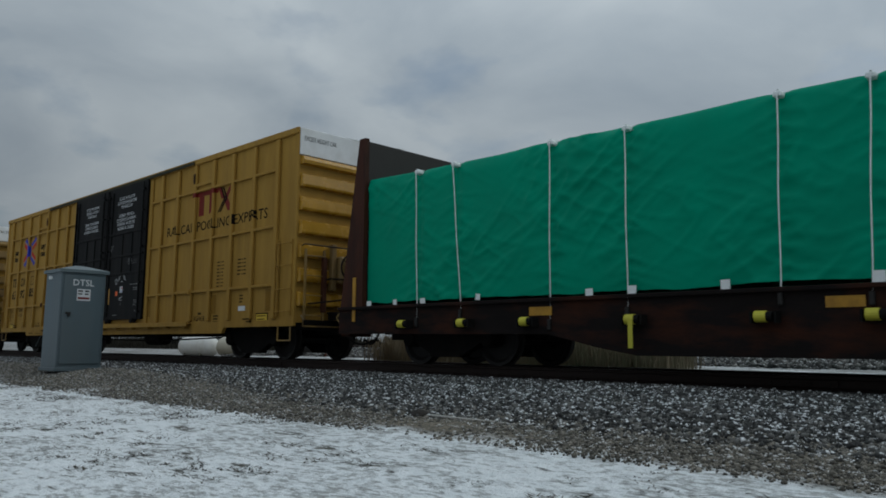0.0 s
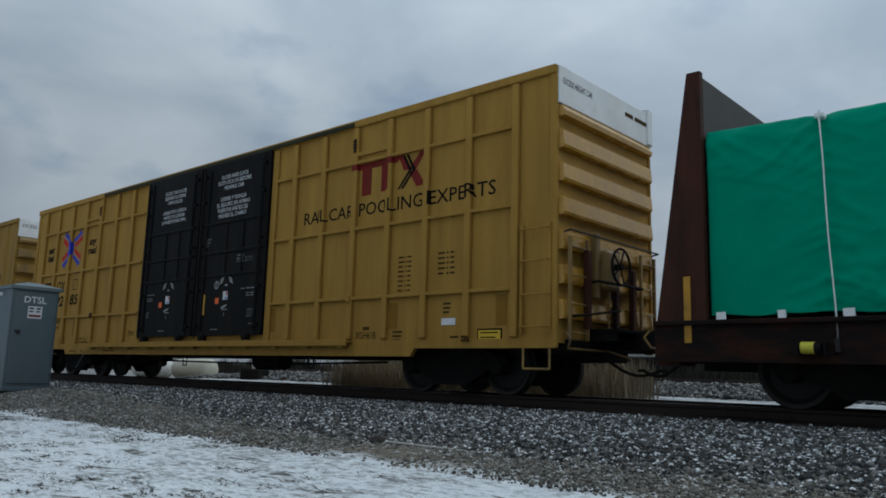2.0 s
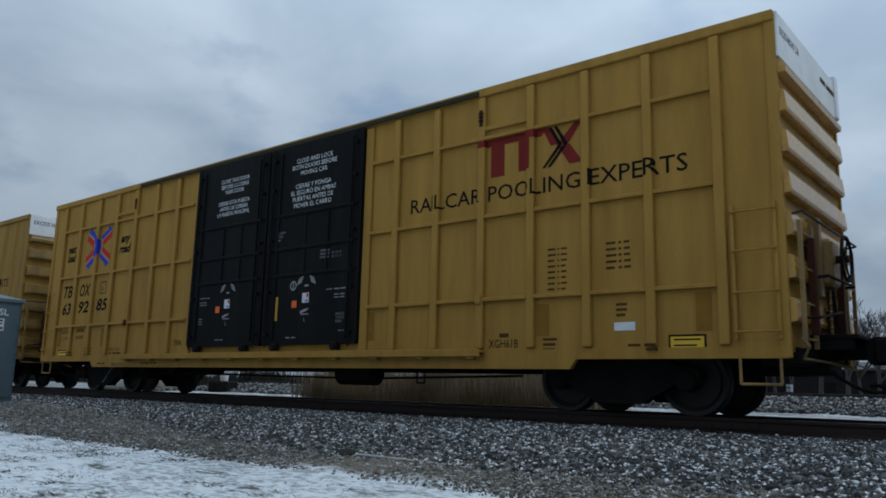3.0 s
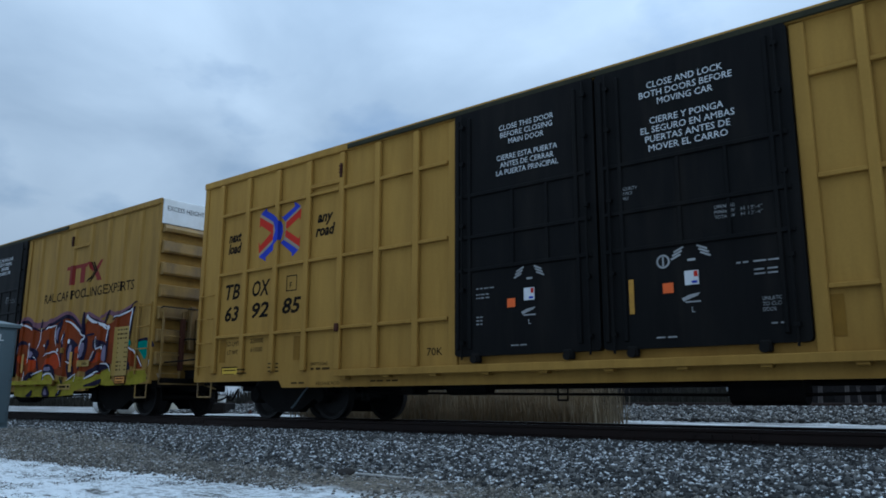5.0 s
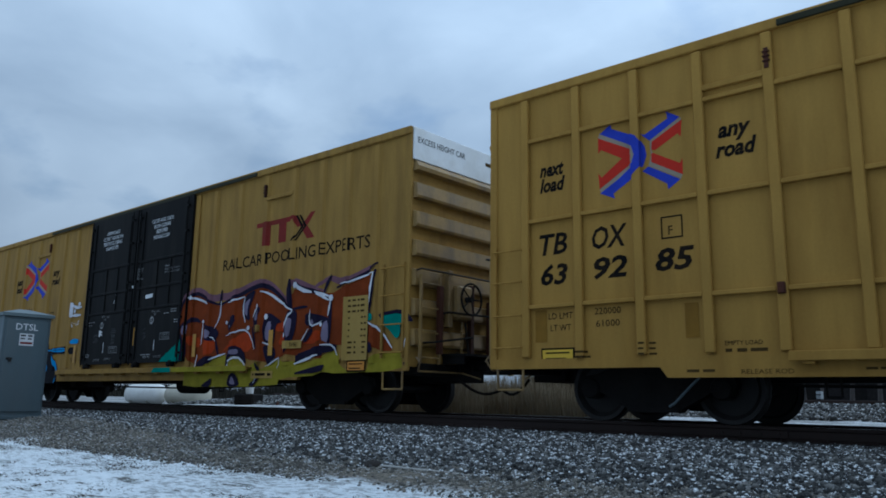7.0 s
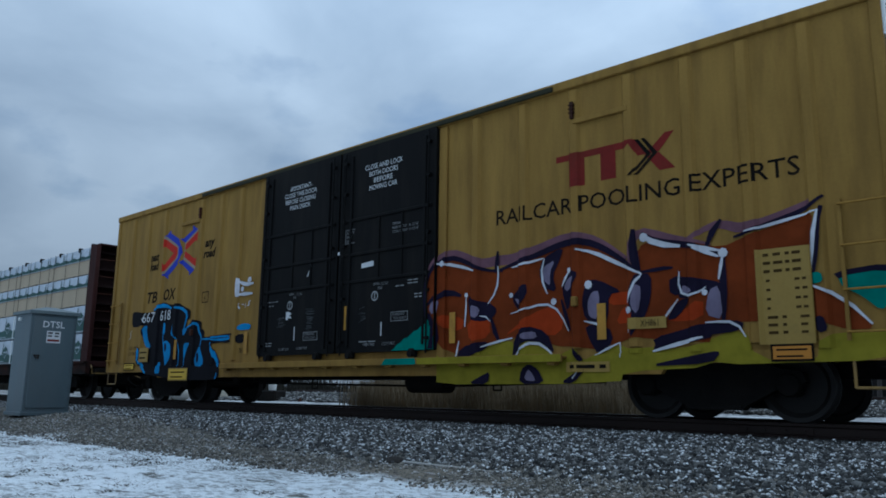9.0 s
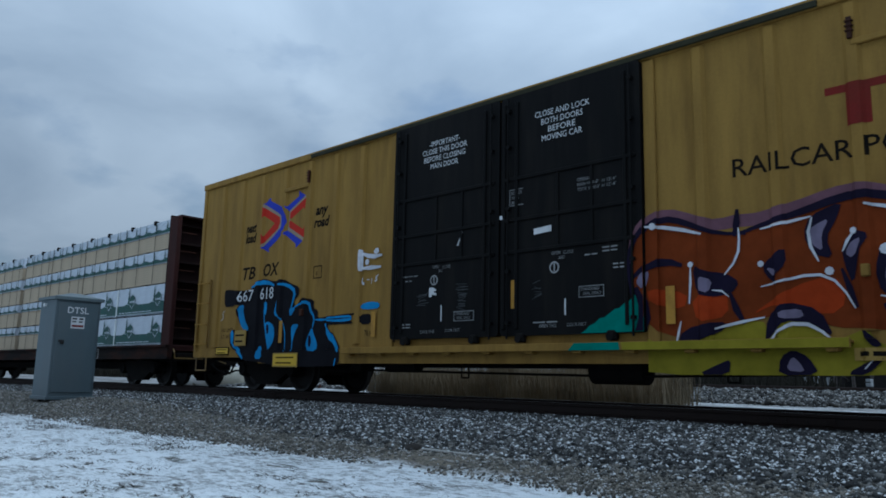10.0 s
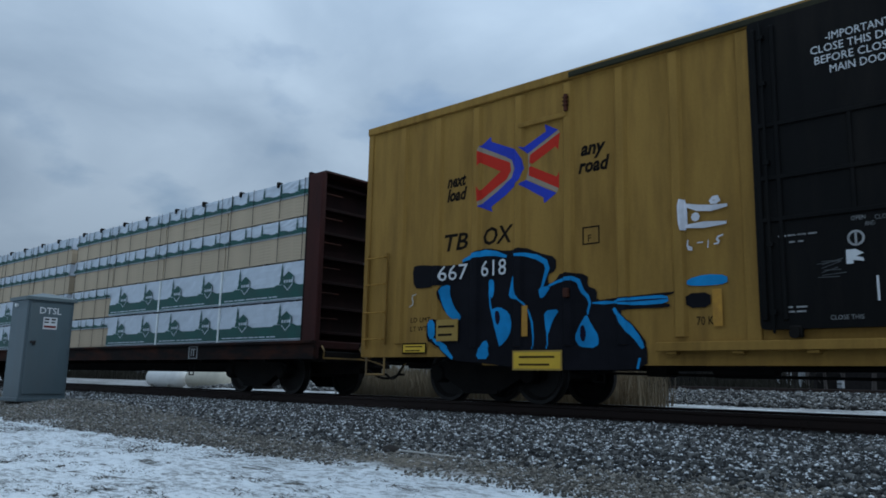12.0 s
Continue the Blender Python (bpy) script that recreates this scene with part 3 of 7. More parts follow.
def end_gear(car, s_):
    """Ladders, crossover platform, hand rail and brake gear on the end."""
    X = s_ * HL
    bm = bms()
    for yc in (-1.2, 0.98):          # one ladder at each side
        for dy in (-0.24, 0.24):
            box(bm, X + s_ * 0.12, X + s_ * 0.17, yc + dy - 0.02, yc + dy + 0.02, 0.85, 2.35)
        for k in range(4):
            tube(bm, [(X + s_ * 0.15, yc - 0.24, 0.95 + 0.42 * k), (X + s_ * 0.15, yc + 0.24, 0.95 + 0.42 * k)], 0.014)
        part("end_ladder", bm, M["yellow_end_b"], car)
        bm = bms()
    tube(bm, [(X + s_ * 0.09, -1.5, 2.42), (X + s_ * 0.2, -1.5, 2.44), (X + s_ * 0.2, 1.28, 2.44), (X + s_ * 0.09, 1.28, 2.42)], 0.016)
    part("hand_rail", bm, M["steel_dark"], car)
    bm = bms()                  # upright brackets and a bent grab iron beside the brake gear
    for y, z0, z1 in ((-0.95, 1.02, 2.2), (-0.10, 1.02, 2.3), (0.45, 1.02, 2.05)):
        box(bm, X + s_ * 0.10, X + s_ * 0.19, y - 0.05, y + 0.05, z0, z1, 0.008)
        part("end_bracket", bm, M["rust"], car)
        bm = bms()
    tube(bm, [(X + s_ * 0.1, -0.92, 1.72), (X + s_ * 0.3, -0.88, 1.74), (X + s_ * 0.3, 0.5, 1.76), (X + s_ * 0.1, 0.52, 1.75)], 0.02)
    tube(bm, [(X + s_ * 0.1, -0.2, 1.35), (X + s_ * 0.28, -0.2, 1.35), (X + s_ * 0.28, -1.3, 1.2), (X + s_ * 0.1, -1.32, 1.2)], 0.018)
    tube(bm, [(X + s_ * 0.22, -0.35, 1.6), (X + s_ * 0.25, -0.3, 1.1), (X + s_ * 0.3, -0.2, 0.7)], 0.022)
    part("brake_pipe", bm, M["black"], car)
    bm = bms()
    box(bm, X + s_ * 0.02, X + s_ * 0.55, -0.75, 0.75, 1.00, 1.04)
    for y in (-0.7, 0, 0.7):
        box(bm, X + s_ * 0.02, X + s_ * 0.5, y - 0.02, y + 0.02, 0.86, 1.0)
    part("crossover_platform", bm, M["black"], car)
    if s_ > 0:
        bm = bms()
        box(bm, X + 0.09, X + 0.30, -0.62, -0.22, 1.65, 2.25, 0.04)
        box(bm, X + 0.05, X + 0.2, -0.78, -0.66, 1.5, 2.5, 0.01)
        for k in range(12):     # chain down to the rigging
            cyl(bm, (X + 0.2, -0.42 + 0.02 * (k % 2), 1.62 - k * 0.05), (X + 0.2, -0.42 - 0.02 * (k % 2), 1.58 - k * 0.05), 0.018, 6)
        part("brake_housing", bm, M["yellow_end_b"], car)
        bm = bms()
        n = 22
        pts = [(X + 0.42, -0.42 + 0.28 * math.cos(2 * math.pi * i / n), 2.0 + 0.28 * math.sin(2 * math.pi * i / n)) for i in range(n + 1)]
        tube(bm, pts, 0.02, 6)
        for i in range(5):
            an = 2 * math.pi * i / 5
            tube(bm, [(X + 0.40, -0.42, 2.0), (X + 0.42, -0.42 + 0.28 * math.cos(an), 2.0 + 0.28 * math.sin(an))], 0.013)
        cyl(bm, (X + 0.28, -0.42, 2.0), (X + 0.44, -0.42, 2.0), 0.05, 10)
        part("brake_wheel", bm, M["black"], car, "black spoked hand brake wheel")


def door_leaf(car, x0, x1, y, cols, rows, label):
    bm = bms()
    w = x1 - x0
    r = 0.06
    pts = []
    for cx, cz, a0 in ((x1 - r, 4.85 - r, 0), (x0 + r, 4.85 - r, 90), (x0 + r, 1.0 + r, 180), (x1 - r, 1.0 + r, 270)):
        pts += [(cx + r * math.cos(radians(a0 + k * 30)), cz + r * math.sin(radians(a0 + k * 30))) for k in range(4)]
    prism(bm, pts, y, y + 0.13)
    leaf = part("door", bm, M["black_door"], car, label)
    bm = bms()
    for f in cols:
        x = x0 + f * w
        box(bm, x - 0.03, x + 0.03, y - 0.03, y + 0.01, 1.10, 4.74, 0.012)
    for f in (0.44, 0.68):      # short uprights in the two middle rows
        x = x0 + f * w
        box(bm, x - 0.025, x + 0.025, y - 0.022, y + 0.01, rows[0], rows[2], 0.008)
    for z in rows:
        box(bm, x0 + 0.08, x1 - 0.08, y - 0.028, y + 0.01, z - 0.03, z + 0.03, 0.01)
    part("door_ribs", bm, M["black_door"], leaf)
    bm = bms()                  # lock rods, keepers and handle
    for f in (0.07, 0.945):
        x = x0 + f * w
        tube(bm, [(x, y - 0.05, 0.95), (x, y - 0.05, 4.80)], 0.016, 6)
        for z in (1.2, 2.0, 3.0, 4.0, 4.6):
            box(bm, x - 0.035, x + 0.035, y - 0.065, y, z - 0.025, z + 0.025)
        part("lock_rod", bm, M["black_door"], leaf)
        bm = bms()
    bm.free()
    for f in (0.16, 0.80):      # rollers on the lower track
        bm = bms()
        x = x0 + f * w
        box(bm, x - 0.07, x + 0.07, y - 0.04, y + 0.08, 0.90, 1.04, 0.02)
        cyl(bm, (x, y - 0.07, 0.95), (x, y - 0.02, 0.95), 0.06, 12)
        part("door_roller", bm, M["black"], leaf)
    return leaf


def boxcar(name_label, posts, grid, paint_mat, end_mat, doors, track_from):
    car = empty("boxcar", name_label, "boxcar", "cars of the freight train")
    xs_ribs = [(p - 0.07, p + 0.07) if grid else (p - 0.102, p + 0.102) for p in posts]
    bm = bms()
    box(bm, -HL, HL, Y0, Y1, 0.80, 4.90)
    part("body", bm, paint_mat, car)
    for p in posts:
        if grid:
            shared_part("side_post", "post_grid", lambda b: box(b, -0.065, 0.065, -0.075, 0.0, 0.88, 4.82, 0.014), paint_mat, car, pose(p, Y0, 0))
        else:
            shared_part("side_post", "post_plain", lambda b: prism_taper(b), paint_mat, car, pose(p, Y0, 0))
    if grid:                    # horizontal stiffeners between the posts
        for z in (1.61, 2.89, 4.14):
            for p, q in list(zip(posts, posts[1:])) + [(posts[6], doors[0] - 0.13), (doors[2] + 0.13, posts[7])]:
                if q - p < 1.3:
                    bm = bms()
                    box(bm, p + 0.065, q - 0.065, Y0 - 0.072, Y0, z - 0.03, z + 0.03, 0.010)
                    part("side_stiffener", bm, paint_mat, car)
    # corner posts, top chord, sill
    for s_ in (-1, 1):
        for y in (Y0, Y1):
            bm = bms()
            box(bm, s_ * (HL - 0.10), s_ * (HL + 0.035), y - 0.03 if y < 0 else y - 0.04, y + 0.04 if y < 0 else y + 0.03, 0.72, TOP - 0.03, 0.015)
            part("corner_post", bm, paint_mat, car)
    bm = bms()
    box(bm, -HL - 0.03, HL + 0.03, Y0 - 0.06, Y0 + 0.013, 4.84, TOP + 0.012, 0.015)
    part("top_chord", bm, paint_mat, car)
    bm = bms()                  # roof, slightly peaked, with seams
    for x0, x1 in zip(np.linspace(-HL + 0.02, HL - 0.02, 15), np.linspace(-HL + 0.02, HL - 0.02, 15)[1:]):
        prism_x(bm, [(-1.585, TOP - 0.06), (-1.585, TOP - 0.015), (0, TOP + 0.02), (Y1 - 0.015, TOP - 0.015), (Y1 - 0.015, TOP - 0.06)], x0, x1 - 0.03)
        prism_x(bm, [(-1.58, TOP - 0.05), (-1.58, TOP + 0.005), (0, TOP + 0.04), (Y1 - 0.02, TOP + 0.005), (Y1 - 0.02, TOP - 0.05)], x1 - 0.03, x1)
    part("roof", bm, M["roof"], car, "weathered dark metal roof")
    bm = bms()                  # lower side: shallow over the trucks, deeper between them
    prism(bm, [(-HL, 0.72), (-6.78, 0.72), (-6.68, 0.585), (6.64, 0.585), (6.74, 0.72), (HL, 0.72), (HL, 0.86), (-HL, 0.86)], Y0 - 0.025, Y0 + 0.06)
    part("side_sill", bm, paint_mat, car)
    bm = bms()
    box(bm, track_from, 5.20, Y0 - 0.17, Y0 - 0.02, 0.815, 0.85, 0.008)
    box(bm, track_from, 5.20, Y0 - 0.17, Y0 - 0.14, 0.76, 0.875, 0.008)
    for k in range(11):
        x = track_from + 0.2 + k * (4.8 - track_from) / 10
        box(bm, x - 0.07, x + 0.07, Y0 - 0.14, Y0 - 0.02, 0.72, 0.815, 0.01)
    part("lower_door_track", bm, paint_mat, car)
    bm = bms()
    box(bm, -5.05, 5.05, Y0 - 0.10, Y0 - 0.062, 4.845, 4.93, 0.008)
    part("upper_door_track", bm, M["track_olive"], car, "dark olive upper door track under the eave")
    # door opening frame and the two leaves
    for x in doors[0] - 0.10, doors[2] + 0.10:
        bm = bms()
        box(bm, x - 0.09, x + 0.09, Y0 - 0.045, Y0, 0.86, 4.82, 0.012)
        part("door_post", bm, paint_mat, car)
    la = door_leaf(car, doors[0], doors[1] - 0.015, Y0 - 0.115, (0.03, 0.12, 0.88), (2.30, 2.81, 3.47), "black plug door leaf with white stencils")
    lb = door_leaf(car, doors[1] + 0.015, doors[2], Y0 - 0.10, (0.03, 0.13, 0.90), (2.30, 2.81, 3.47), "black plug door leaf with white stencils")
    # underframe
    bm = bms()
    box(bm, -HL + 0.2, HL - 0.2, -0.22, 0.22, 0.55, 0.82, 0.02)
    part("centre_sill", bm, M["black"], car)
    for x in np.linspace(-5.6, 5.6, 9):
        shared_part("cross_bearer", "cross_bearer", lambda b: box(b, -0.06, 0.06, -1.5, 1.5, 0.62, 0.80), M["black"], car, pose(x, 0, 0))
    for s_ in (-1, 1):
        bm = bms()
        box(bm, s_ * 7.12 - 0.25, s_ * 7.12 + 0.25, -1.45, 1.45, 0.79, 0.88)
        part("body_bolster", bm, M["black"], car)
        bm = bms()
        box(bm, s_ * 5.7, s_ * (HL - 0.05), -1.52, 1.52, 0.745, 0.79)
        part("floor_pan", bm, M["black"], car)
    bm = bms()                  # brake rigging that hangs below
    tube(bm, [(-5.4, -0.9, 0.50), (-2.3, -0.9, 0.46), (2.0, -0.9, 0.42), (5.4, -0.9, 0.5)], 0.02)
    tube(bm, [(-5.4, -0.5, 0.58), (5.4, -0.5, 0.56)], 0.025)
    cyl(bm, (-3.3, -0.85, 0.58), (-2.5, -0.85, 0.58), 0.14, 14)
    cyl(bm, (1.3, -0.8, 0.50), (2.2, -0.8, 0.50), 0.2, 16)
    box(bm, -4.2, -3.9, -1.1, -0.7, 0.45, 0.7, 0.02)
    for x in (-4.9, -1.0, 3.6):
        tube(bm, [(x, -1.3, 0.62), (x, -1.3, 0.36), (x + 0.16, -1.3, 0.36), (x + 0.16, -1.3, 0.62)], 0.014)
    part("brake_rigging", bm, M["black"], car)
    for x in (-7.15, 7.1):
        add_truck(car, x)
    for s_ in (-1, 1):
        band = corrugated_end(car, s_, end_mat)
        end_gear(car, s_)
        add_coupler(car, s_ * HL, s_)
        # side ladder at the corner, stirrup step below
        x0 = 8.92 if s_ > 0 else -9.40
        bm = bms()
        for dx in (0.0, 0.50):
            box(bm, x0 + dx - 0.02, x0 + dx + 0.02, Y0 - 0.06, Y0 - 0.03, 0.94, 2.56)
        part("ladder_stile", bm, paint_mat, car)
        for z in (1.03, 1.50, 2.0, 2.48):
            shared_part("ladder_rung", "rung", mk_rung, paint_mat, car, pose(x0, Y0 - 0.03, z))
        bm = bms()
        tube(bm, [(x0 + 0.02, Y0 - 0.01, 0.72), (x0 + 0.02, Y0 - 0.01, 0.42), (x0 + 0.48, Y0 - 0.01, 0.42), (x0 + 0.48, Y0 - 0.01, 0.72)], 0.018)
        part("stirrup_step", bm, M["yellow_end_b"], car)
    # tackle brackets between two posts on each side of the doors
    for s_ in (-1, 1):
        p, q = (posts[9], posts[10]) if s_ > 0 else (posts[3], posts[4])
        bm = bms()
        box(bm, p, q, Y0 - 0.06, Y0, 4.26, 4.34, 0.012)
        part("bracket_bar", bm, paint_mat, car)
        bm = bms()
        xk = p if s_ > 0 else q
        for k in range(3):
            box(bm, xk - 0.045, xk + 0.045, Y0 - 0.11, Y0 - 0.05, 4.42 + 0.06 * k, 4.44 + 0.06 * k, 0.006)
        box(bm, xk - 0.025, xk + 0.025, Y0 - 0.095, Y0 - 0.05, 4.34, 4.6)
        part("tackle_bracket", bm, M["rust"], car)
        bm = bms()
        box(bm, xk - 0.045, xk + 0.045, Y0 - 0.12, Y0 - 0.05, 1.54, 1.68, 0.012)
        part("lower_bracket", bm, M["rust"] if s_ < 0 else paint_mat, car)
    return car, xs_ribs, la, lb


def prism_x(bm, pts, x0, x1):
    va = [bm.verts.new((x0, y, z)) for y, z in pts]
    vb = [bm.verts.new((x1, y, z)) for y, z in pts]
    n = len(pts)
    bm.faces.new(va)
    bm.faces.new(vb[::-1])
    for i in range(n):
        j = (i + 1) % n
        bm.faces.new((va[j], va[i], vb[i], vb[j]))


def prism_taper(bm):
    """A shallow hat-section post."""
    prof = [(-0.10, 0.0), (-0.055, -0.045), (0.055, -0.045), (0.10, 0.0)]
    va = [bm.verts.new((x, y, 0.95)) for x, y in prof]
    vb = [bm.verts.new((x, y, 4.80)) for x, y in prof]
    for i in range(4):
        j = (i + 1) % 4
        bm.faces.new((va[i], va[j], vb[j], vb[i]))
    bm.faces.new(va)
    bm.faces.new(vb)


POSTS_A = [-8.84, -7.94, -7.01, -6.10, -5.20, -4.30, -3.41, 3.31, 4.20, 5.11, 6.01, 6.92, 7.85, 8.78]
POSTS_B = [-8.58, -7.72, -6.87, -6.01, -5.11, -4.24, -3.42, 3.48, 4.44, 5.38, 6.28, 7.14, 7.90, 8.66]
CAR_A, CAR_B = -17.32, -38.090
car_a, RIBS_A, door_a1, door_a2 = boxcar("high yellow ribbed boxcar with black double plug doors", POSTS_A, True, M["yellow"], M["yellow_end"], (-2.54, -0.06, 2.53), -5.15)
car_b, RIBS_B, door_b1, door_b2 = boxcar("faded yellow boxcar with black doors and graffiti", POSTS_B, False, M["yellow_pale"], M["yellow_end_b"], (-2.38, 0.14, 2.66), -3.70)


# ================= lettering and marks on the boxcars =================
YP, YR, YS = Y0 - 0.004, Y0 - 0.079, Y0 - 0.029      # paint on panel, on rib, on sill


def logo_tt(x, z, w, h):
    """Two joined T shapes."""
    k = lambda u, v: (x + u * w, z + v * h)
    return [flat_poly([k(0.0, 0.98), k(0.0, 0.80), k(0.12, 0.80), k(0.12, 0.0), k(0.26, 0.0), k(0.26, 0.80), k(0.40, 0.80), k(0.40, 0.03), k(0.53, 0.03), k(0.53, 0.80),
                       k(0.62, 0.80), k(0.68, 1.0)]),
            flat_poly([k(0.76, 0.48), k(0.93, 1.0), k(1.0, 1.0), k(0.88, 0.52)]), flat_poly([k(0.78, 0.45), k(0.88, 0.5), k(1.0, 0.0), k(0.88, 0.0)]),
            flat_poly([k(0.63, 0.98), k(0.70, 0.98), k(0.78, 0.52), k(0.71, 0.52)])]


def logo_chevrons(x, z, w, h):
    k = lambda u, v: (x + u * w, z + v * h)
    out = []
    for d in (0.0, 0.05):
        out.append(flat_poly([k(0.69 + d, 0.97), k(0.72 + d, 0.97), k(0.82 + d, 0.50), k(0.66 + d, 0.0), k(0.63 + d, 0.0), k(0.78 + d, 0.50)]))
    return out


def logo_x(x, z, w, h):
    """Two blue and red arrow forms that meet back to back, with barbed ends and pale gaps."""
    k = lambda pts: flat_poly([(x + u * w, z + v * h) for u, v in pts])
    blue = [k([(0.031, 0.899), (0.17, 1.0), (0.176, 0.934), (0.488, 0.754), (0.572, 0.609), (0.59, 0.483), (0.549, 0.357), (0.369, 0.19), (0.182, 0.069), (0.199, 0.001), (0.018, 0.1), (0.256, 0.253), (0.438, 0.405), (0.469, 0.51), (0.438, 0.629), (0.36, 0.69)]),
        k([(0.528, 0.774), (0.577, 0.756), (0.843, 0.897), (0.83, 0.991), (0.98, 0.884), (0.629, 0.665), (0.565, 0.734)]),
        k([(0.535, 0.286), (0.607, 0.336), (0.96, 0.102), (0.821, 0.0), (0.813, 0.073), (0.582, 0.252)])]
    red = [k([(0.006, 0.848), (0.415, 0.602), (0.427, 0.494), (0.375, 0.394), (0.014, 0.161), (0.0, 0.374), (0.041, 0.307), (0.298, 0.511), (0.043, 0.679), (0.006, 0.642)]),
        k([(1.0, 0.843), (0.981, 0.631), (0.951, 0.682), (0.686, 0.524), (0.648, 0.547), (0.655, 0.643)]),
        k([(0.663, 0.499), (0.962, 0.302), (0.99, 0.355), (0.989, 0.154), (0.642, 0.385), (0.645, 0.482)])]
    pale = [k([(0.021, 0.896), (0.031, 0.899), (0.36, 0.69), (0.438, 0.629), (0.469, 0.51), (0.438, 0.405), (0.256, 0.253), (0.027, 0.103), (0.014, 0.156), (0.375, 0.394), (0.427, 0.494), (0.415, 0.602), (0.006, 0.848)]),
        k([(0.629, 0.669), (0.984, 0.881), (1.0, 0.847), (0.66, 0.647), (0.647, 0.538), (0.663, 0.499), (0.644, 0.446), (0.642, 0.39), (0.985, 0.16), (0.967, 0.108), (0.608, 0.339), (0.64, 0.471)])]
    return blue, red, pale


def bars(x, z, rows, pitch, h, widths, rnd):
    """Writing too small to read: short bars."""
    out = []
    for r in range(rows):
        cx = x
        for w in widths:
            ww = w * rnd.uniform(0.75, 1.0)
            out.append(flat_rect(cx, cx + ww, z - r * pitch, z - r * pitch + h))
            cx += w + h * 0.8
    return out


def label_plate(car, x0, x1, z0, z1, face, edge, y=YP - 0.004, ink=None):
    bm = bms()
    box(bm, x0, x1, y - 0.004, y + 0.003, z0, z1)
    pl = part("label_plate", bm, edge, car)
    bm = bms()
    box(bm, x0 + 0.025, x1 - 0.025, y - 0.008, y, z0 + 0.025, z1 - 0.025)
    part("label_face", bm, face, pl)
    if ink:
        b2 = bms()
        w = x1 - x0
        for k, f in enumerate((0.62, 0.24)):
            lay(b2, flat_rect(x0 + 0.14 * w, x1 - (0.14 + 0.1 * k) * w, z0 + f * (z1 - z0), z0 + (f + 0.10) * (z1 - z0)), (), y - 0.011, y - 0.011)
        part("label_print", b2, ink, pl)


M["label_yellow"] = mat("yellow_label", (0.62, 0.40, 0.02), 0.5, var=0.08)
M["label_amber"] = mat("amber_label", (0.50, 0.20, 0.012), 0.5, var=0.12)
M["label_orange"] = mat("orange_label", (0.75, 0.12, 0.01), 0.5, var=0.08)
M["patch"] = mat("touched_up_paint", (0.215, 0.112, 0.014), 0.6, var=0.15, spec=0.12, dirt=(0.15, 0.078, 0.012), dirt_amt=0.6)
M["ink_faint"] = mat("faded_stencil", (0.062, 0.038, 0.012), 0.75, var=0.3, spec=0.06)
M["emblem_edge"] = mat("pale_outline_paint", (0.27, 0.215, 0.15), 0.6, var=0.15)
M["patch_pale"] = mat("pale_label_paint", (0.33, 0.215, 0.04), 0.6, var=0.14, dirt=(0.2, 0.12, 0.02), dirt_amt=0.5, dirt_scale=3.0)
RND = random.Random(5)


def text_width(txt, size):
    bm = flat_text(txt, 0, 0, size, bold=0.002)
    xs = [v.co.x for v in bm.verts]
    bm.free()
    return max(xs) - min(xs)


def letter_car(car, ribs, right, left, number, seg):
    """right / left: x offsets of the big marks; number: the car's own digits in three groups."""
    x, z, w, h = right
    paint("emblem", logo_tt(x, z, w, h), M["ink_red"], car, ribs, YP, YR, "dark red emblem")
    paint("emblem_chevron", logo_chevrons(x, z, w, h), M["ink_black"], car, ribs, YP - 0.004, YR - 0.004)
    text = "RAILCAR POOLING EXPERTS"
    k = seg["sw"] / text_width(text, 0.235)
    for word in text.split():
        end = k * text_width(text[:text.index(word) + len(word)], 0.235)
        w_ = k * text_width(word, 0.235)
        paint("slogan", [flat_text(word, seg["sx"] + end - w_, seg["sz"], 0.235, w_, bold=0.002)], M["ink_black"], car, ribs, YP, YR, "black slogan lettering")
    x, z, w, h = left
    blue, red, pale = logo_x(x, z, w, h)
    paint("emblem_blue", blue, M["blue"], car, ribs, YP, YR, "blue bars of the crossed emblem")
    paint("emblem_red", red, M["red"], car, ribs, YP, YR, "red bars of the crossed emblem")
    paint("emblem_edge", pale, M["emblem_edge"], car, ribs, YP + 0.002, YR + 0.002, "pale gap between the emblem's bars")
    words = [flat_text("next", seg["nx"], seg["nz"] + 0.24, 0.20, 0.42, 0.25, bold=0.011), flat_text("load", seg["nx"], seg["nz"], 0.20, 0.44, 0.25, bold=0.011),
             flat_text("any", seg["ax"] + 0.04, seg["az"] + 0.26, 0.20, 0.42, 0.25, bold=0.011), flat_text("road", seg["ax"], seg["az"], 0.20, 0.52, 0.25, bold=0.011)]
    paint("motto", words, M["ink_black"], car, ribs, YP, YR, "black italic motto")
    return number


# --- the ribbed car
letter_car(car_a, RIBS_A, (5.04, 3.50, 1.82, 0.62), (-7.61, 3.04, 1.26, 1.09), None,
           dict(sx=3.62, sz=3.13, sw=4.76, nx=-8.60, nz=3.32, ax=-5.92, az=3.34))
paint("car_mark", [flat_text("TB", -8.62, 2.37, 0.30, 0.48, 0.2, bold=0.009), flat_text("OX", -7.74, 2.37, 0.30, 0.55, 0.2, bold=0.009),
                   flat_text("63", -8.60, 1.93, 0.28, 0.46, 0.2, bold=0.011), flat_text("92", -7.72, 1.95, 0.28, 0.52, 0.2, bold=0.011), flat_text("85", -6.80, 1.97, 0.28, 0.54, 0.2, bold=0.011)],
      M["ink_black"], car_a, RIBS_A, YP, YR, "large black car letters and digits")
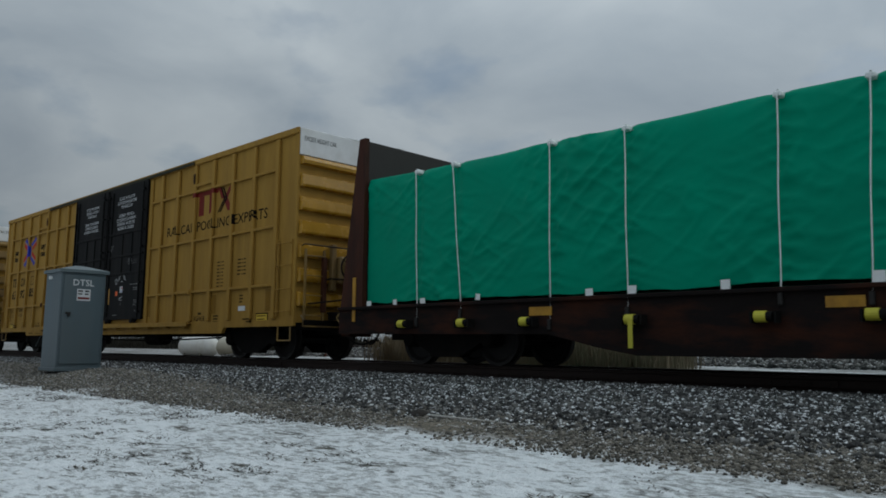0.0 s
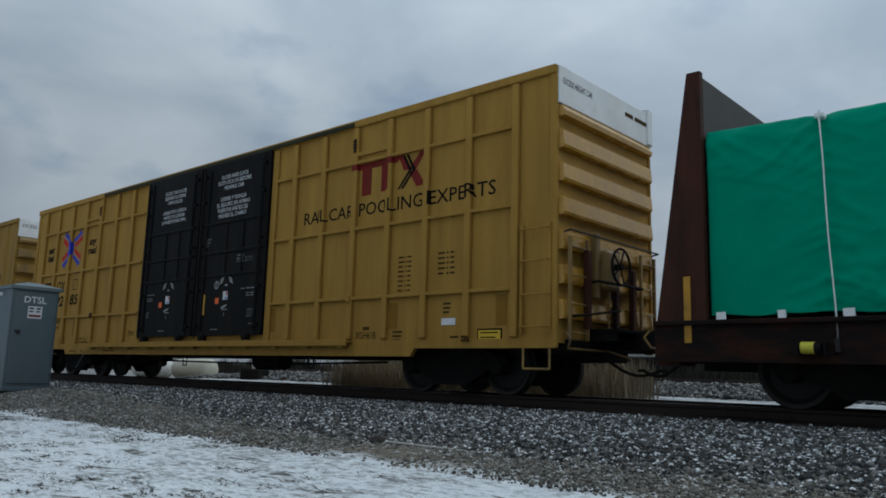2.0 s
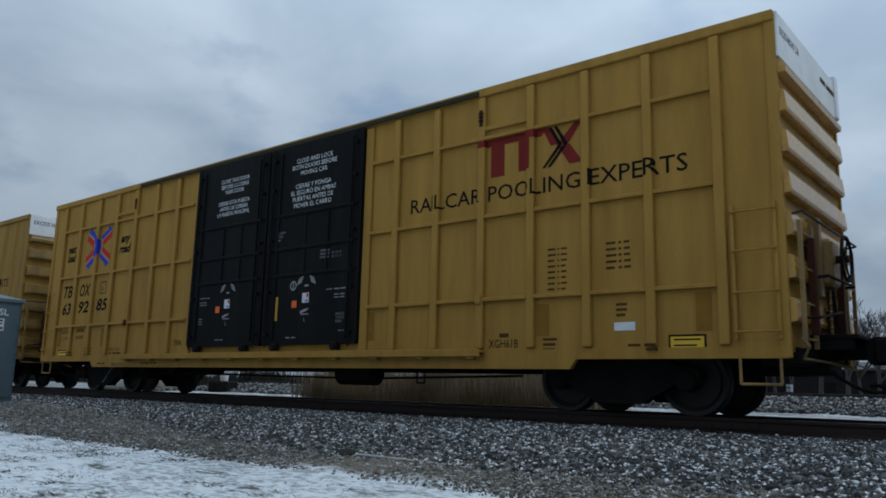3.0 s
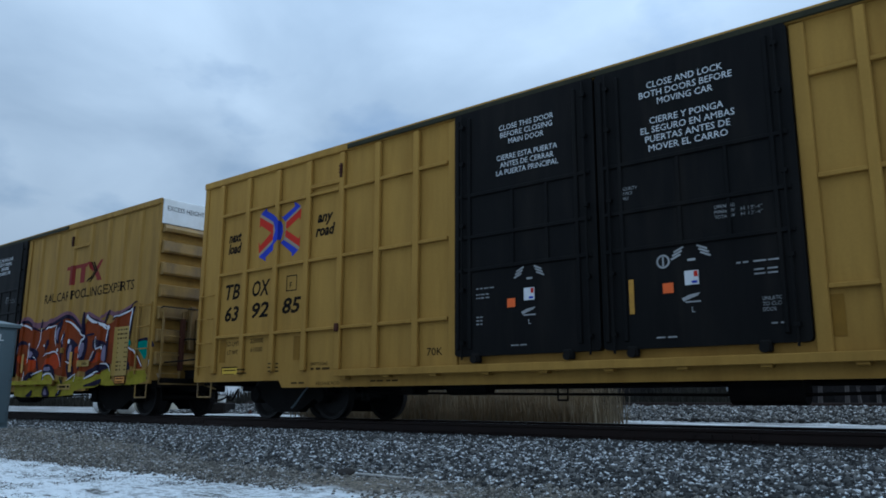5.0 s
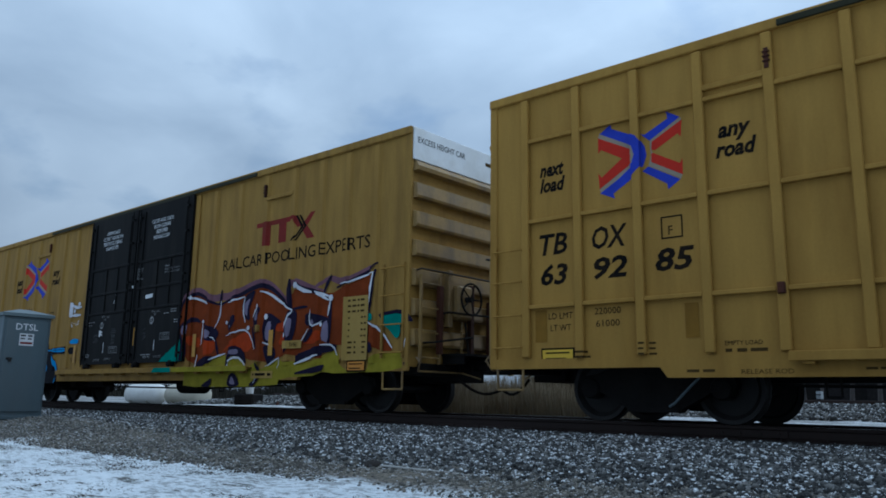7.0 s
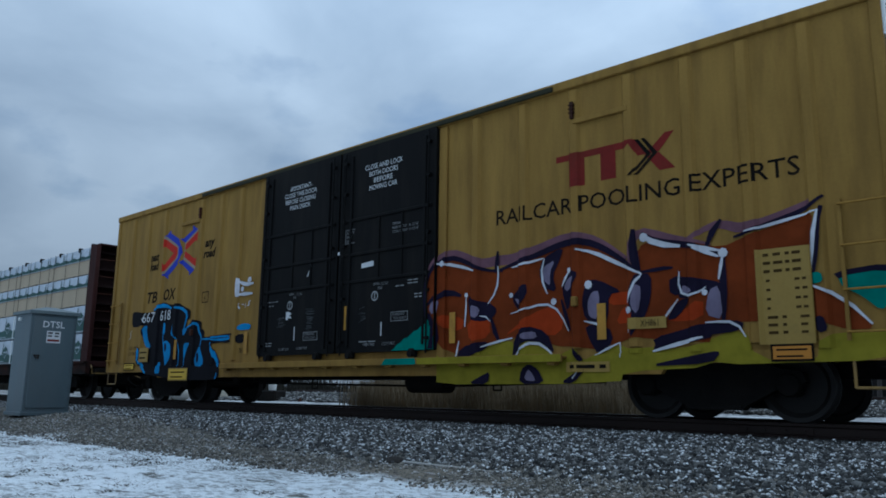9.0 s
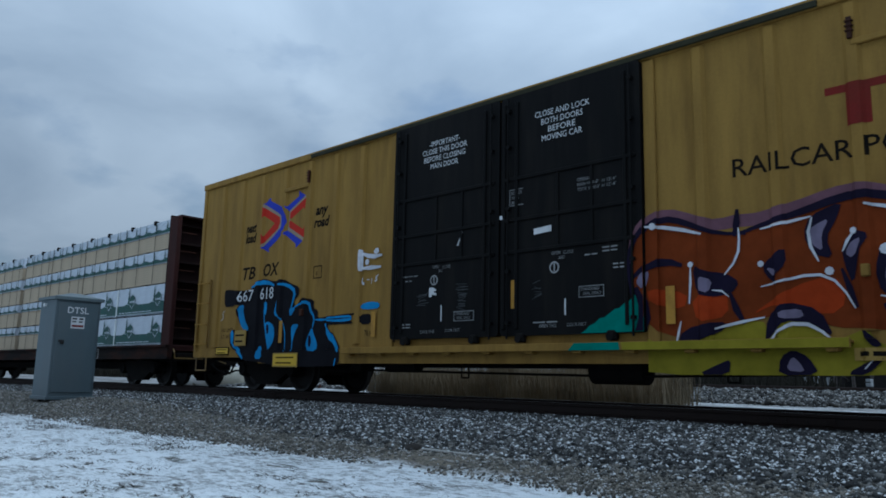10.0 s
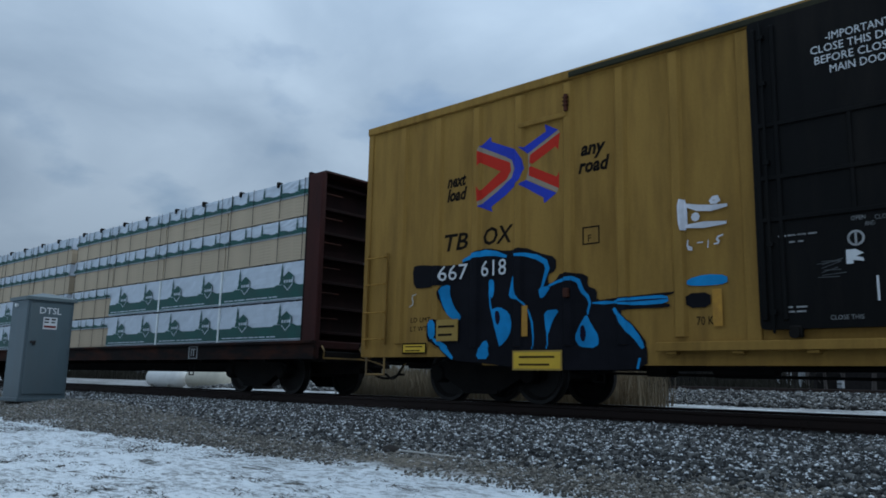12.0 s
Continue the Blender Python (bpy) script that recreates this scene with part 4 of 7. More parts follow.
paint("type_mark", [flat_rect(-6.70, -6.68, 2.38, 2.68), flat_rect(-6.42, -6.40, 2.38, 2.68), flat_rect(-6.68, -6.42, 2.38, 2.40), flat_rect(-6.68, -6.42, 2.66, 2.68),
                    flat_text("F", -6.60, 2.43, 0.12)], M["ink_black"], car_a, RIBS_A, YP, YR)
paint("weight_marks", [flat_text("LD LMT", -8.47, 1.42, 0.09, 0.40), flat_text("LT WT", -8.44, 1.25, 0.09, 0.34), flat_text("220000", -7.72, 1.45, 0.09, 0.40), flat_text("61000", -7.70, 1.28, 0.09, 0.36),
                       flat_text("EMPTY LOAD", -5.93, 0.97, 0.055, 0.45), flat_text("70K", -3.19, 1.05, 0.12, 0.32), flat_text("XGH61B", 5.26, 0.89, 0.12, 0.52)],
      M["ink_black"], car_a, RIBS_A, YP, YR)
paint("small_print", bars(6.28, 2.26, 8, 0.082, 0.03, (0.14, 0.03, 0.10), RND) + bars(7.20, 2.26, 5, 0.085, 0.034, (0.16, 0.05, 0.11), RND) + bars(7.34, 1.42, 3, 0.07, 0.035, (0.16,), RND)
      + bars(-7.05, 1.02, 3, 0.07, 0.026, (0.1, 0.12), RND) + bars(-5.93, 0.89, 1, 0.08, 0.04, (0.11, 0.13, 0.24), RND) + bars(5.45, 1.04, 1, 0.1, 0.06, (0.2,), RND) + bars(6.2, 0.98, 3, 0.07, 0.035, (0.24,), RND)
      + bars(7.5, 0.88, 2, 0.06, 0.035, (0.2, 0.2), RND) + bars(-8.02, 0.93, 2, 0.07, 0.03, (0.24,), RND), M["ink_faint"], car_a, RIBS_A, YP, YR)
paint("sill_print", bars(-4.4, 0.66, 1, 0.1, 0.028, (0.12, 0.2, 0.1, 0.16), RND) + [flat_text("RELEASE ROD", -5.74, 0.625, 0.055, 0.60)] + bars(-6.42, 0.65, 1, 0.1, 0.034, (0.18, 0.20), RND), M["ink_faint"], car_a, (), YS, YS)
for x0, x1, z0, z1 in ((8.06, 8.54, 0.83, 1.02), (-8.60, -8.05, 0.80, 1.01)):
    label_plate(car_a, x0, x1, z0, z1, M["label_yellow"], M["ink_black"], YP, M["ink_black"])
paint("paper_label", [flat_rect(7.31, 7.61, 1.09, 1.20)], M["ink_white"], car_a, RIBS_A, YP - 0.004, YR)
paint("paint_patch", [flat_rect(2.72, 2.86, 1.05, 1.52), flat_rect(6.10, 6.30, 1.05, 1.50), flat_rect(8.42, 8.62, 1.06, 1.54), flat_rect(-8.70, -8.50, 1.10, 1.56), flat_rect(-6.42, -6.24, 1.08, 1.52),
                      flat_rect(-2.74, -2.60, 1.10, 1.50)], M["patch"], car_a, RIBS_A, YP - 0.003, YR, "darker touched-up paint patches")
end_text(car_a, 1, [("EXCESS HEIGHT CAR", -1.50, 4.70, 0.10, 0.85)], HL + 0.064)


bm = bms()
tube(bm, [(-6.86, -1.22, 0.22), (-6.78, -1.22, 0.27), (-6.50, -1.22, 0.54), (-6.44, -1.20, 0.60)], 0.017, 7)
part("brake_rod", bm, M["grey_lid"], car_a, "pale worn rod slanting across the truck")


def end_bars(car, spans, z0, z1):
    for y0, y1 in spans:
        bm = bms()
        box(bm, HL + 0.0605, HL + 0.064, y0, y1, z0, z1)
        part("end_mark", bm, M["ink_faint"], car)


end_bars(car_a, ((0.42, 0.70), (0.76, 1.22)), 4.72, 4.79)

# --- the faded car
YR = Y0 - 0.049
letter_car(car_b, RIBS_B, (5.05, 3.31, 1.90, 0.52), (-6.86, 3.00, 1.60, 1.25), None,
           dict(sx=3.90, sz=2.93, sw=4.62, nx=-7.52, nz=3.30, ax=-4.94, az=3.36))
paint("car_mark", [flat_text("TB", -7.56, 2.46, 0.27, 0.52, 0.2, bold=0.008), flat_text("OX", -6.72, 2.48, 0.27, 0.60, 0.2, bold=0.008)], M["ink_black"], car_b, RIBS_B, YP, YR)
paint("type_mark", [flat_rect(-4.88, -4.86, 2.29, 2.55), flat_rect(-4.62, -4.60, 2.29, 2.55), flat_rect(-4.86, -4.62, 2.29, 2.31), flat_rect(-4.86, -4.62, 2.53, 2.55), flat_text("F", -4.79, 2.33, 0.10)],
      M["ink_black"], car_b, RIBS_B, YP, YR)
paint("weight_marks", [flat_text("LD LMT", -8.30, 1.30, 0.08, 0.46), flat_text("LT WT", -8.30, 1.15, 0.08, 0.38), flat_text("70 K", -3.21, 1.09, 0.11, 0.22)], M["ink_black"], car_b, RIBS_B, YP, YR)

# spray paint, laid on in thin coats
INKS = {"lime": (0.265, 0.225, 0.020), "haze": (0.17, 0.085, 0.11), "rust": (0.165, 0.034, 0.008), "verm": (0.33, 0.042, 0.008), "ink": (0.013, 0.010, 0.026), "lilac": (0.19, 0.16, 0.23),
        "teal": (0.015, 0.20, 0.155), "white": (0.62, 0.62, 0.66), "sky": (0.045, 0.25, 0.55), "whitelt": (0.5, 0.48, 0.42), "black": (0.010, 0.010, 0.013)}
for key, col in INKS.items():
    M["spray_" + key] = mat("spray_paint_" + key, col, 0.65, spec=0.05, var=0.22, scale=2.2, grain=9, dirt=tuple(0.6 * c for c in col), dirt_amt=0.6, dirt_scale=1.8)
ORDER = ["lime", "haze", "rust", "verm", "black", "sky", "ink", "lilac", "teal", "white", "whitelt"]
COATS = {}


def stroke(pts, w):
    """A brush line, thinner at both ends."""
    P = [Vector((x, 0, z)) for x, z in pts]
    Q = [P[0]]
    for p, q in zip(P, P[1:]):
        n = max(1, int((q - p).length / 0.15))
        Q += [p.lerp(q, (i + 1) / n) for i in range(n)]
    for _ in range(2):
        Q = [Q[0]] + [(a_ + 2 * b_ + c_) / 4 for a_, b_, c_ in zip(Q, Q[1:], Q[2:])] + [Q[-1]]
    bm = bms()
    rows = []
    for i, p in enumerate(Q):
        d = (Q[min(i + 1, len(Q) - 1)] - Q[max(i - 1, 0)])
        d = d.normalized() if d.length > 1e-6 else Vector((1, 0, 0))
        nrm = Vector((-d.z, 0, d.x))
        u = i / max(1, len(Q) - 1)
        r = 0.5 * w * (0.35 + 0.65 * math.sin(math.pi * min(max(u, 0.04), 0.96)))
        rows.append((bm.verts.new(p + nrm * r), bm.verts.new(p - nrm * r)))
    for (a_, b_), (c_, d_) in zip(rows, rows[1:]):
        bm.faces.new((a_, b_, d_, c_))
    return bm


def blob(col, kind, pts, w=0.0):
    """One coat of spray paint: a soft-cornered patch, a line or a dot."""
    if kind == "line":
        src = stroke(pts, w)
    elif kind == "dot":
        (x, z), = pts
        src = flat_poly([(x + w * (0.80, 0.72)[k % 2] * math.cos(k * math.pi / 8), z + w * (0.80, 0.72)[k % 2] * math.sin(k * math.pi / 8)) for k in range(16)])
    else:
        q = []
        n = len(pts)
        for i in range(n):      # round the corners
            a_, b_ = pts[i], pts[(i + 1) % n]
            q += [(0.78 * a_[0] + 0.22 * b_[0], 0.78 * a_[1] + 0.22 * b_[1]), (0.22 * a_[0] + 0.78 * b_[0], 0.22 * a_[1] + 0.78 * b_[1])]
        src = flat_poly(q)
    COATS.setdefault(col, []).append(src)


def cut(bm, at, way):
    bmesh.ops.bisect_plane(bm, geom=bm.verts[:] + bm.edges[:] + bm.faces[:], plane_co=at, plane_no=way, clear_outer=True)
    return bm


def lay_coats(car, ribs, name):
    for col in ORDER:
        for k, src in enumerate(COATS.get(col, ())):
            off = 0.003 * (1 + ORDER.index(col)) + 0.00006 * k
            bm, leaf = bms(), bms()
            if min(v.co.x for v in src.verts) > 0:      # what runs over on to the door leaf
                lay(leaf, cut(cut(src.copy(), (2.66, 0, 0), (1, 0, 0)), (0, 0, 1.02), (0, 0, -1)), (), Y0 - 0.106 - off, Y0 - 0.106 - off)
                cut(src, (2.668, 0, 0), (-1, 0, 0))
            low = cut(src.copy(), (0, 0, 0.862), (0, 0, 1))
            lay(bm, cut(src, (0, 0, 0.862), (0, 0, -1)), ribs, Y0 - off, Y0 - 0.046 - off)
            lay(bm, low, (), Y0 - 0.026 - off, Y0 - 0.026 - off)
            if bm.faces:
                part(name, bm, M["spray_" + col], car, "spray-painted graffiti")
            if leaf.faces:
                part(name, leaf, M["spray_" + col], door_b2, "spray-painted graffiti")
    COATS.clear()


# piece_red
blob("lime", "poly", [(2.3, 0.73), (2.57, 0.96), (3.13, 0.72), (3.2, 0.9), (3.62, 1.03), (4.19, 1.13), (4.27, 0.92), (4.42, 1.08), (4.59, 1.14), (4.79, 1.07), (4.98, 0.83), (5.33, 0.98), (5.48, 0.78), (5.62, 0.84), (5.76, 0.9), (6.04, 0.99), (6.17, 0.92), (6.56, 0.94), (6.86, 0.9), (7.43, 1.0), (7.41, 0.67), (6.1, 0.62), (6.05, 0.46), (2.3, 0.44)])
blob("lime", "poly", [(7.14, 0.96), (7.74, 1.15), (7.88, 0.76), (8.56, 0.7), (8.61, 1.01), (9.24, 1.06), (9.51, 1.05), (9.53, 0.72), (7.15, 0.69)])
blob("haze", "line", [(2.44, 1.94), (2.53, 2.41), (2.74, 2.61), (3.05, 2.6), (3.4, 2.41), (3.8, 2.26), (3.9, 2.5), (4.01, 2.29), (4.33, 2.39), (4.76, 2.45), (5.13, 2.58), (5.48, 2.58), (5.81, 2.43), (6.18, 2.15)], 0.16)
blob("haze", "line", [(6.23, 2.04), (6.28, 2.51), (6.44, 2.55), (6.59, 2.4), (7.02, 2.3), (7.37, 2.2)], 0.14)
blob("haze", "line", [(7.1, 2.31), (7.31, 2.43), (7.48, 2.54), (7.71, 2.33), (8.16, 2.42), (8.6, 2.58)], 0.13)
blob("rust", "poly", [(2.6, 2.36), (2.79, 2.5), (3.05, 2.48), (3.69, 2.22), (3.97, 2.21), (4.33, 2.32), (4.76, 2.37), (5.09, 2.47), (5.44, 2.46), (5.77, 2.34), (6.3, 1.99), (6.38, 2.3), (6.52, 2.35), (7.47, 2.12), (7.38, 0.97), (7.05, 0.99), (6.57, 1.04), (6.25, 1.08), (6.04, 1.01), (5.76, 0.92), (5.3, 0.98), (5.03, 0.99), (4.79, 1.09), (4.47, 1.18), (4.12, 1.12), (3.57, 1.02), (3.14, 0.91), (2.73, 1.04), (2.57, 1.41), (2.47, 1.93)])
blob("rust", "poly", [(7.1, 2.28), (7.51, 2.15), (7.84, 2.26), (8.41, 2.4), (8.63, 2.47), (8.61, 2.1), (8.66, 1.91), (8.54, 1.69), (8.73, 1.41), (8.73, 1.17), (8.55, 1.18), (7.8, 1.2), (7.13, 1.25)])
blob("rust", "poly", [(8.52, 1.59), (8.72, 1.54), (9.02, 1.31), (9.19, 1.06), (8.9, 1.06), (8.61, 1.17)])
blob("verm", "poly", [(5.91, 1.71), (6.29, 1.69), (6.29, 1.52), (5.88, 1.53)])
blob("verm", "poly", [(6.11, 1.5), (6.27, 1.45), (6.25, 1.28), (5.99, 1.26)])
blob("verm", "poly", [(6.83, 1.31), (7.25, 1.55), (7.24, 1.25), (6.76, 1.26)])
blob("verm", "poly", [(3.29, 1.45), (3.77, 1.5), (3.78, 1.18), (3.36, 1.1)])
blob("verm", "poly", [(2.68, 1.59), (3.25, 1.5), (3.19, 1.28), (2.72, 1.38)])
blob("verm", "poly", [(4.03, 1.16), (4.56, 1.49), (5.05, 1.61), (5.16, 1.27), (4.95, 1.12), (4.39, 1.31)])
blob("ink", "line", [(2.49, 1.51), (2.42, 1.94), (2.51, 2.28), (2.68, 2.48), (3.0, 2.54), (3.3, 2.39), (3.74, 2.19), (4.04, 2.19)], 0.085)
blob("ink", "line", [(3.94, 2.51), (3.96, 2.29), (3.89, 2.17)], 0.09)
blob("ink", "line", [(3.93, 2.19), (4.33, 2.3), (4.68, 2.36), (5.01, 2.45), (5.21, 2.52), (5.48, 2.51), (5.77, 2.38), (6.04, 2.21), (6.3, 2.0), (6.42, 1.93)], 0.1)
blob("ink", "line", [(6.32, 2.54), (6.27, 2.31), (6.3, 2.1), (6.37, 1.95)], 0.13)
blob("ink", "line", [(6.42, 2.48), (6.5, 2.35), (6.78, 2.3), (7.14, 2.23), (7.36, 2.16), (7.48, 2.08)], 0.085)
blob("ink", "line", [(6.37, 1.94), (6.63, 1.94), (6.76, 1.99), (6.86, 1.96)], 0.06)
blob("ink", "poly", [(4.8, 2.31), (5.17, 2.44), (5.1, 2.24), (4.97, 2.03), (5.04, 1.78), (4.81, 1.85), (4.72, 2.09)])
blob("ink", "poly", [(5.13, 1.92), (5.27, 2.09), (5.44, 2.02), (5.31, 1.84), (5.23, 1.45), (5.15, 1.7)])
blob("ink", "poly", [(5.54, 1.91), (5.74, 1.9), (6.12, 1.7), (5.9, 1.68), (5.88, 1.34), (5.79, 1.19), (5.51, 1.35), (5.46, 1.62)])
blob("ink", "poly", [(5.5, 1.28), (5.89, 1.24), (5.96, 1.03), (5.72, 0.84), (5.57, 1.07)])
blob("ink", "poly", [(6.33, 1.93), (6.55, 1.91), (6.54, 1.6), (6.44, 1.34), (6.34, 1.2), (6.22, 1.06), (6.27, 1.35), (6.2, 1.59), (6.25, 1.79)])
blob("ink", "poly", [(3.32, 1.86), (3.49, 1.76), (3.77, 1.71), (3.94, 1.59), (3.83, 1.45), (3.58, 1.42), (3.37, 1.47)])
blob("ink", "poly", [(4.23, 1.79), (4.51, 1.98), (4.52, 1.76), (4.36, 1.62), (4.41, 1.49), (4.25, 1.66)])
blob("ink", "poly", [(3.17, 1.03), (3.67, 1.12), (3.8, 1.04), (3.28, 0.83), (3.06, 0.77)])
blob("ink", "poly", [(4.26, 1.15), (4.47, 1.32), (4.86, 1.21), (5.01, 0.86), (4.75, 1.06), (4.46, 1.09), (4.31, 0.94), (4.21, 0.8)])
blob("ink", "poly", [(5.28, 0.99), (5.5, 0.79), (5.4, 0.76), (5.31, 0.86)])
blob("ink", "poly", [(6.95, 1.84), (7.16, 1.74), (7.45, 1.68), (7.44, 1.51), (7.27, 1.63), (7.03, 1.54), (6.91, 1.56)])
blob("ink", "poly", [(6.74, 1.27), (6.91, 1.52), (7.11, 1.56), (6.9, 1.3)])
blob("ink", "poly", [(6.62, 1.1), (6.88, 1.05), (7.17, 1.09), (7.4, 1.05), (7.05, 0.97), (6.68, 0.92), (6.53, 0.86)])
blob("ink", "poly", [(3.35, 0.45), (3.66, 0.59), (3.8, 0.64), (3.77, 0.45)])
blob("ink", "poly", [(4.36, 0.45), (4.4, 0.67), (4.54, 0.75), (4.71, 0.67), (4.83, 0.46)])
blob("ink", "poly", [(5.1, 0.47), (5.35, 0.62), (5.52, 0.66), (5.31, 0.46)])
blob("ink", "line", [(3.81, 1.46), (3.84, 1.22), (3.98, 1.07)], 0.09)
blob("ink", "line", [(5.12, 1.66), (5.19, 1.42), (5.26, 1.21)], 0.07)
blob("ink", "line", [(2.51, 1.74), (2.68, 1.92), (2.89, 1.98), (3.18, 1.86)], 0.11)
blob("ink", "line", [(2.55, 1.6), (2.73, 1.4), (2.7, 1.15), (2.51, 0.88)], 0.15)
blob("ink", "line", [(7.31, 2.16), (7.38, 2.42), (7.53, 2.51)], 0.09)
blob("ink", "line", [(7.68, 2.26), (8.04, 2.35), (8.41, 2.44), (8.68, 2.5), (8.76, 2.62)], 0.07)
blob("ink", "line", [(8.73, 2.5), (8.61, 2.19), (8.68, 1.91), (8.58, 1.66)], 0.09)
blob("ink", "line", [(7.54, 2.14), (7.51, 1.81), (7.53, 1.52), (7.5, 1.21)], 0.1)
blob("ink", "poly", [(7.38, 1.24), (7.75, 1.22), (7.73, 1.1), (7.17, 1.05), (6.58, 0.95), (6.54, 1.05)])
blob("ink", "poly", [(8.53, 1.19), (8.66, 1.24), (8.72, 1.06), (8.6, 1.03)])
blob("ink", "poly", [(8.78, 1.72), (9.38, 1.77), (9.59, 1.62), (9.65, 1.52), (9.35, 1.57), (8.88, 1.6)])
blob("ink", "poly", [(6.8, 1.86), (7.25, 1.78), (7.5, 1.71), (7.48, 1.57), (7.12, 1.64), (6.81, 1.58)])
blob("ink", "poly", [(7.35, 0.86), (7.46, 0.85), (7.34, 0.71), (6.38, 0.68)])
blob("ink", "line", [(9.42, 1.33), (9.51, 1.16), (9.46, 0.82)], 0.06)
blob("lilac", "poly", [(4.85, 2.19), (5.02, 2.26), (4.92, 2.07), (4.93, 1.87), (4.81, 1.97), (4.77, 2.12)])
blob("lilac", "poly", [(5.24, 1.97), (5.36, 1.99), (5.24, 1.76), (5.16, 1.83)])
blob("lilac", "poly", [(5.63, 1.74), (5.76, 1.74), (5.72, 1.34), (5.58, 1.38), (5.55, 1.57)])
blob("lilac", "poly", [(6.32, 1.79), (6.4, 1.74), (6.35, 1.36), (6.25, 1.48), (6.26, 1.66)])
blob("lilac", "poly", [(3.41, 1.7), (3.59, 1.64), (3.54, 1.47), (3.4, 1.52)])
blob("lilac", "poly", [(4.26, 1.75), (4.4, 1.7), (4.36, 1.61)])
blob("lilac", "poly", [(4.39, 1.2), (4.64, 1.23), (4.69, 1.12), (4.41, 1.11)])
blob("lilac", "poly", [(2.62, 1.79), (2.74, 1.82), (2.66, 1.56), (2.56, 1.66)])
blob("lilac", "poly", [(4.45, 0.51), (4.53, 0.68), (4.62, 0.59), (4.67, 0.49)])
blob("lilac", "poly", [(6.98, 1.73), (7.14, 1.64), (7.03, 1.58), (6.97, 1.61)])
blob("lilac", "poly", [(7.33, 1.63), (7.47, 1.68), (7.5, 1.24), (7.27, 1.32)])
blob("teal", "poly", [(8.84, 1.66), (9.33, 1.7), (9.53, 1.56), (9.33, 1.5), (9.35, 1.36), (9.26, 1.24), (9.07, 1.43), (8.89, 1.53)])
blob("teal", "poly", [(8.53, 1.72), (8.68, 1.73), (8.7, 1.61), (8.56, 1.59)])
blob("white", "line", [(2.66, 2.43), (2.95, 2.43), (3.2, 2.34), (3.48, 2.24)], 0.055)
blob("white", "line", [(3.95, 2.27), (3.97, 1.97), (3.92, 1.81), (3.75, 1.69)], 0.035)
blob("white", "line", [(4.22, 2.22), (4.5, 2.26), (4.82, 2.3)], 0.04)
blob("white", "line", [(4.83, 2.29), (4.72, 2.13), (4.76, 1.94), (4.88, 1.76)], 0.04)
blob("white", "line", [(5.14, 1.85), (5.16, 1.97), (5.28, 2.09)], 0.035)
blob("white", "line", [(5.4, 2.37), (5.62, 2.34), (5.9, 2.18), (6.17, 2.04), (6.41, 1.92)], 0.06)
blob("white", "line", [(6.41, 1.92), (6.31, 1.82), (6.23, 1.69), (6.2, 1.54)], 0.04)
blob("white", "line", [(3.3, 1.86), (3.32, 1.61), (3.27, 1.35)], 0.035)
blob("white", "line", [(3.15, 1.13), (3.07, 0.82)], 0.035)
blob("white", "line", [(3.58, 1.51), (3.77, 1.58), (3.8, 1.41)], 0.025)
blob("white", "line", [(4.2, 1.51), (4.52, 1.57), (4.9, 1.66), (5.07, 1.57), (5.17, 1.38), (5.24, 1.2)], 0.035)
blob("white", "line", [(3.6, 1.02), (3.94, 1.1), (4.23, 1.14)], 0.04)
blob("white", "line", [(4.23, 0.8), (4.31, 1.0), (4.55, 1.12), (4.76, 1.08), (5.0, 0.83)], 0.045)
blob("white", "line", [(5.5, 1.33), (5.71, 1.3), (5.85, 1.23)], 0.035)
blob("white", "line", [(5.68, 0.85), (5.87, 0.96), (6.06, 1.01)], 0.035)
blob("white", "line", [(6.06, 1.02), (6.07, 0.81)], 0.035)
blob("white", "line", [(6.28, 1.33), (6.19, 1.14)], 0.035)
blob("white", "line", [(6.42, 2.46), (6.52, 2.31), (6.71, 2.27), (6.98, 2.23)], 0.085)
blob("white", "line", [(7.15, 2.19), (7.36, 2.11), (7.48, 2.04)], 0.06)
blob("white", "line", [(6.95, 1.9), (6.9, 1.56), (7.06, 1.52), (7.26, 1.6), (7.3, 1.67)], 0.035)
blob("white", "line", [(6.92, 1.54), (6.78, 1.38), (6.67, 1.24)], 0.035)
blob("white", "line", [(6.54, 0.88), (6.75, 0.93), (7.05, 1.0), (7.23, 1.04)], 0.055)
blob("white", "line", [(5.44, 0.69), (5.3, 0.53)], 0.035)
blob("white", "line", [(7.82, 2.31), (8.29, 2.38), (8.67, 2.45)], 0.04)
blob("white", "line", [(8.69, 2.46), (8.57, 2.2), (8.64, 1.96), (8.56, 1.72)], 0.055)
blob("white", "line", [(7.54, 2.08), (7.47, 1.75)], 0.045)
blob("white", "line", [(8.53, 1.6), (8.78, 1.52), (9.02, 1.35), (9.16, 1.11)], 0.045)
blob("white", "line", [(7.27, 1.22), (7.75, 1.23), (7.77, 1.02)], 0.035)
blob("white", "line", [(9.47, 1.26), (9.38, 0.97)], 0.045)
blob("white", "line", [(7.1, 2.23), (7.32, 2.16), (7.54, 2.1)], 0.05)
blob("white", "dot", [(2.79, 2.42)], 0.065)
blob("white", "dot", [(4.99, 1.64)], 0.065)
blob("white", "dot", [(6.21, 1.44)], 0.065)
blob("white", "dot", [(4.21, 1.79)], 0.05)
blob("white", "dot", [(3.3, 1.86)], 0.05)
blob("white", "dot", [(7.28, 1.6)], 0.05)
blob("white", "dot", [(5.27, 2.08)], 0.05)
blob("white", "dot", [(5.58, 1.84)], 0.08)
blob("white", "dot", [(6.46, 2.41)], 0.08)
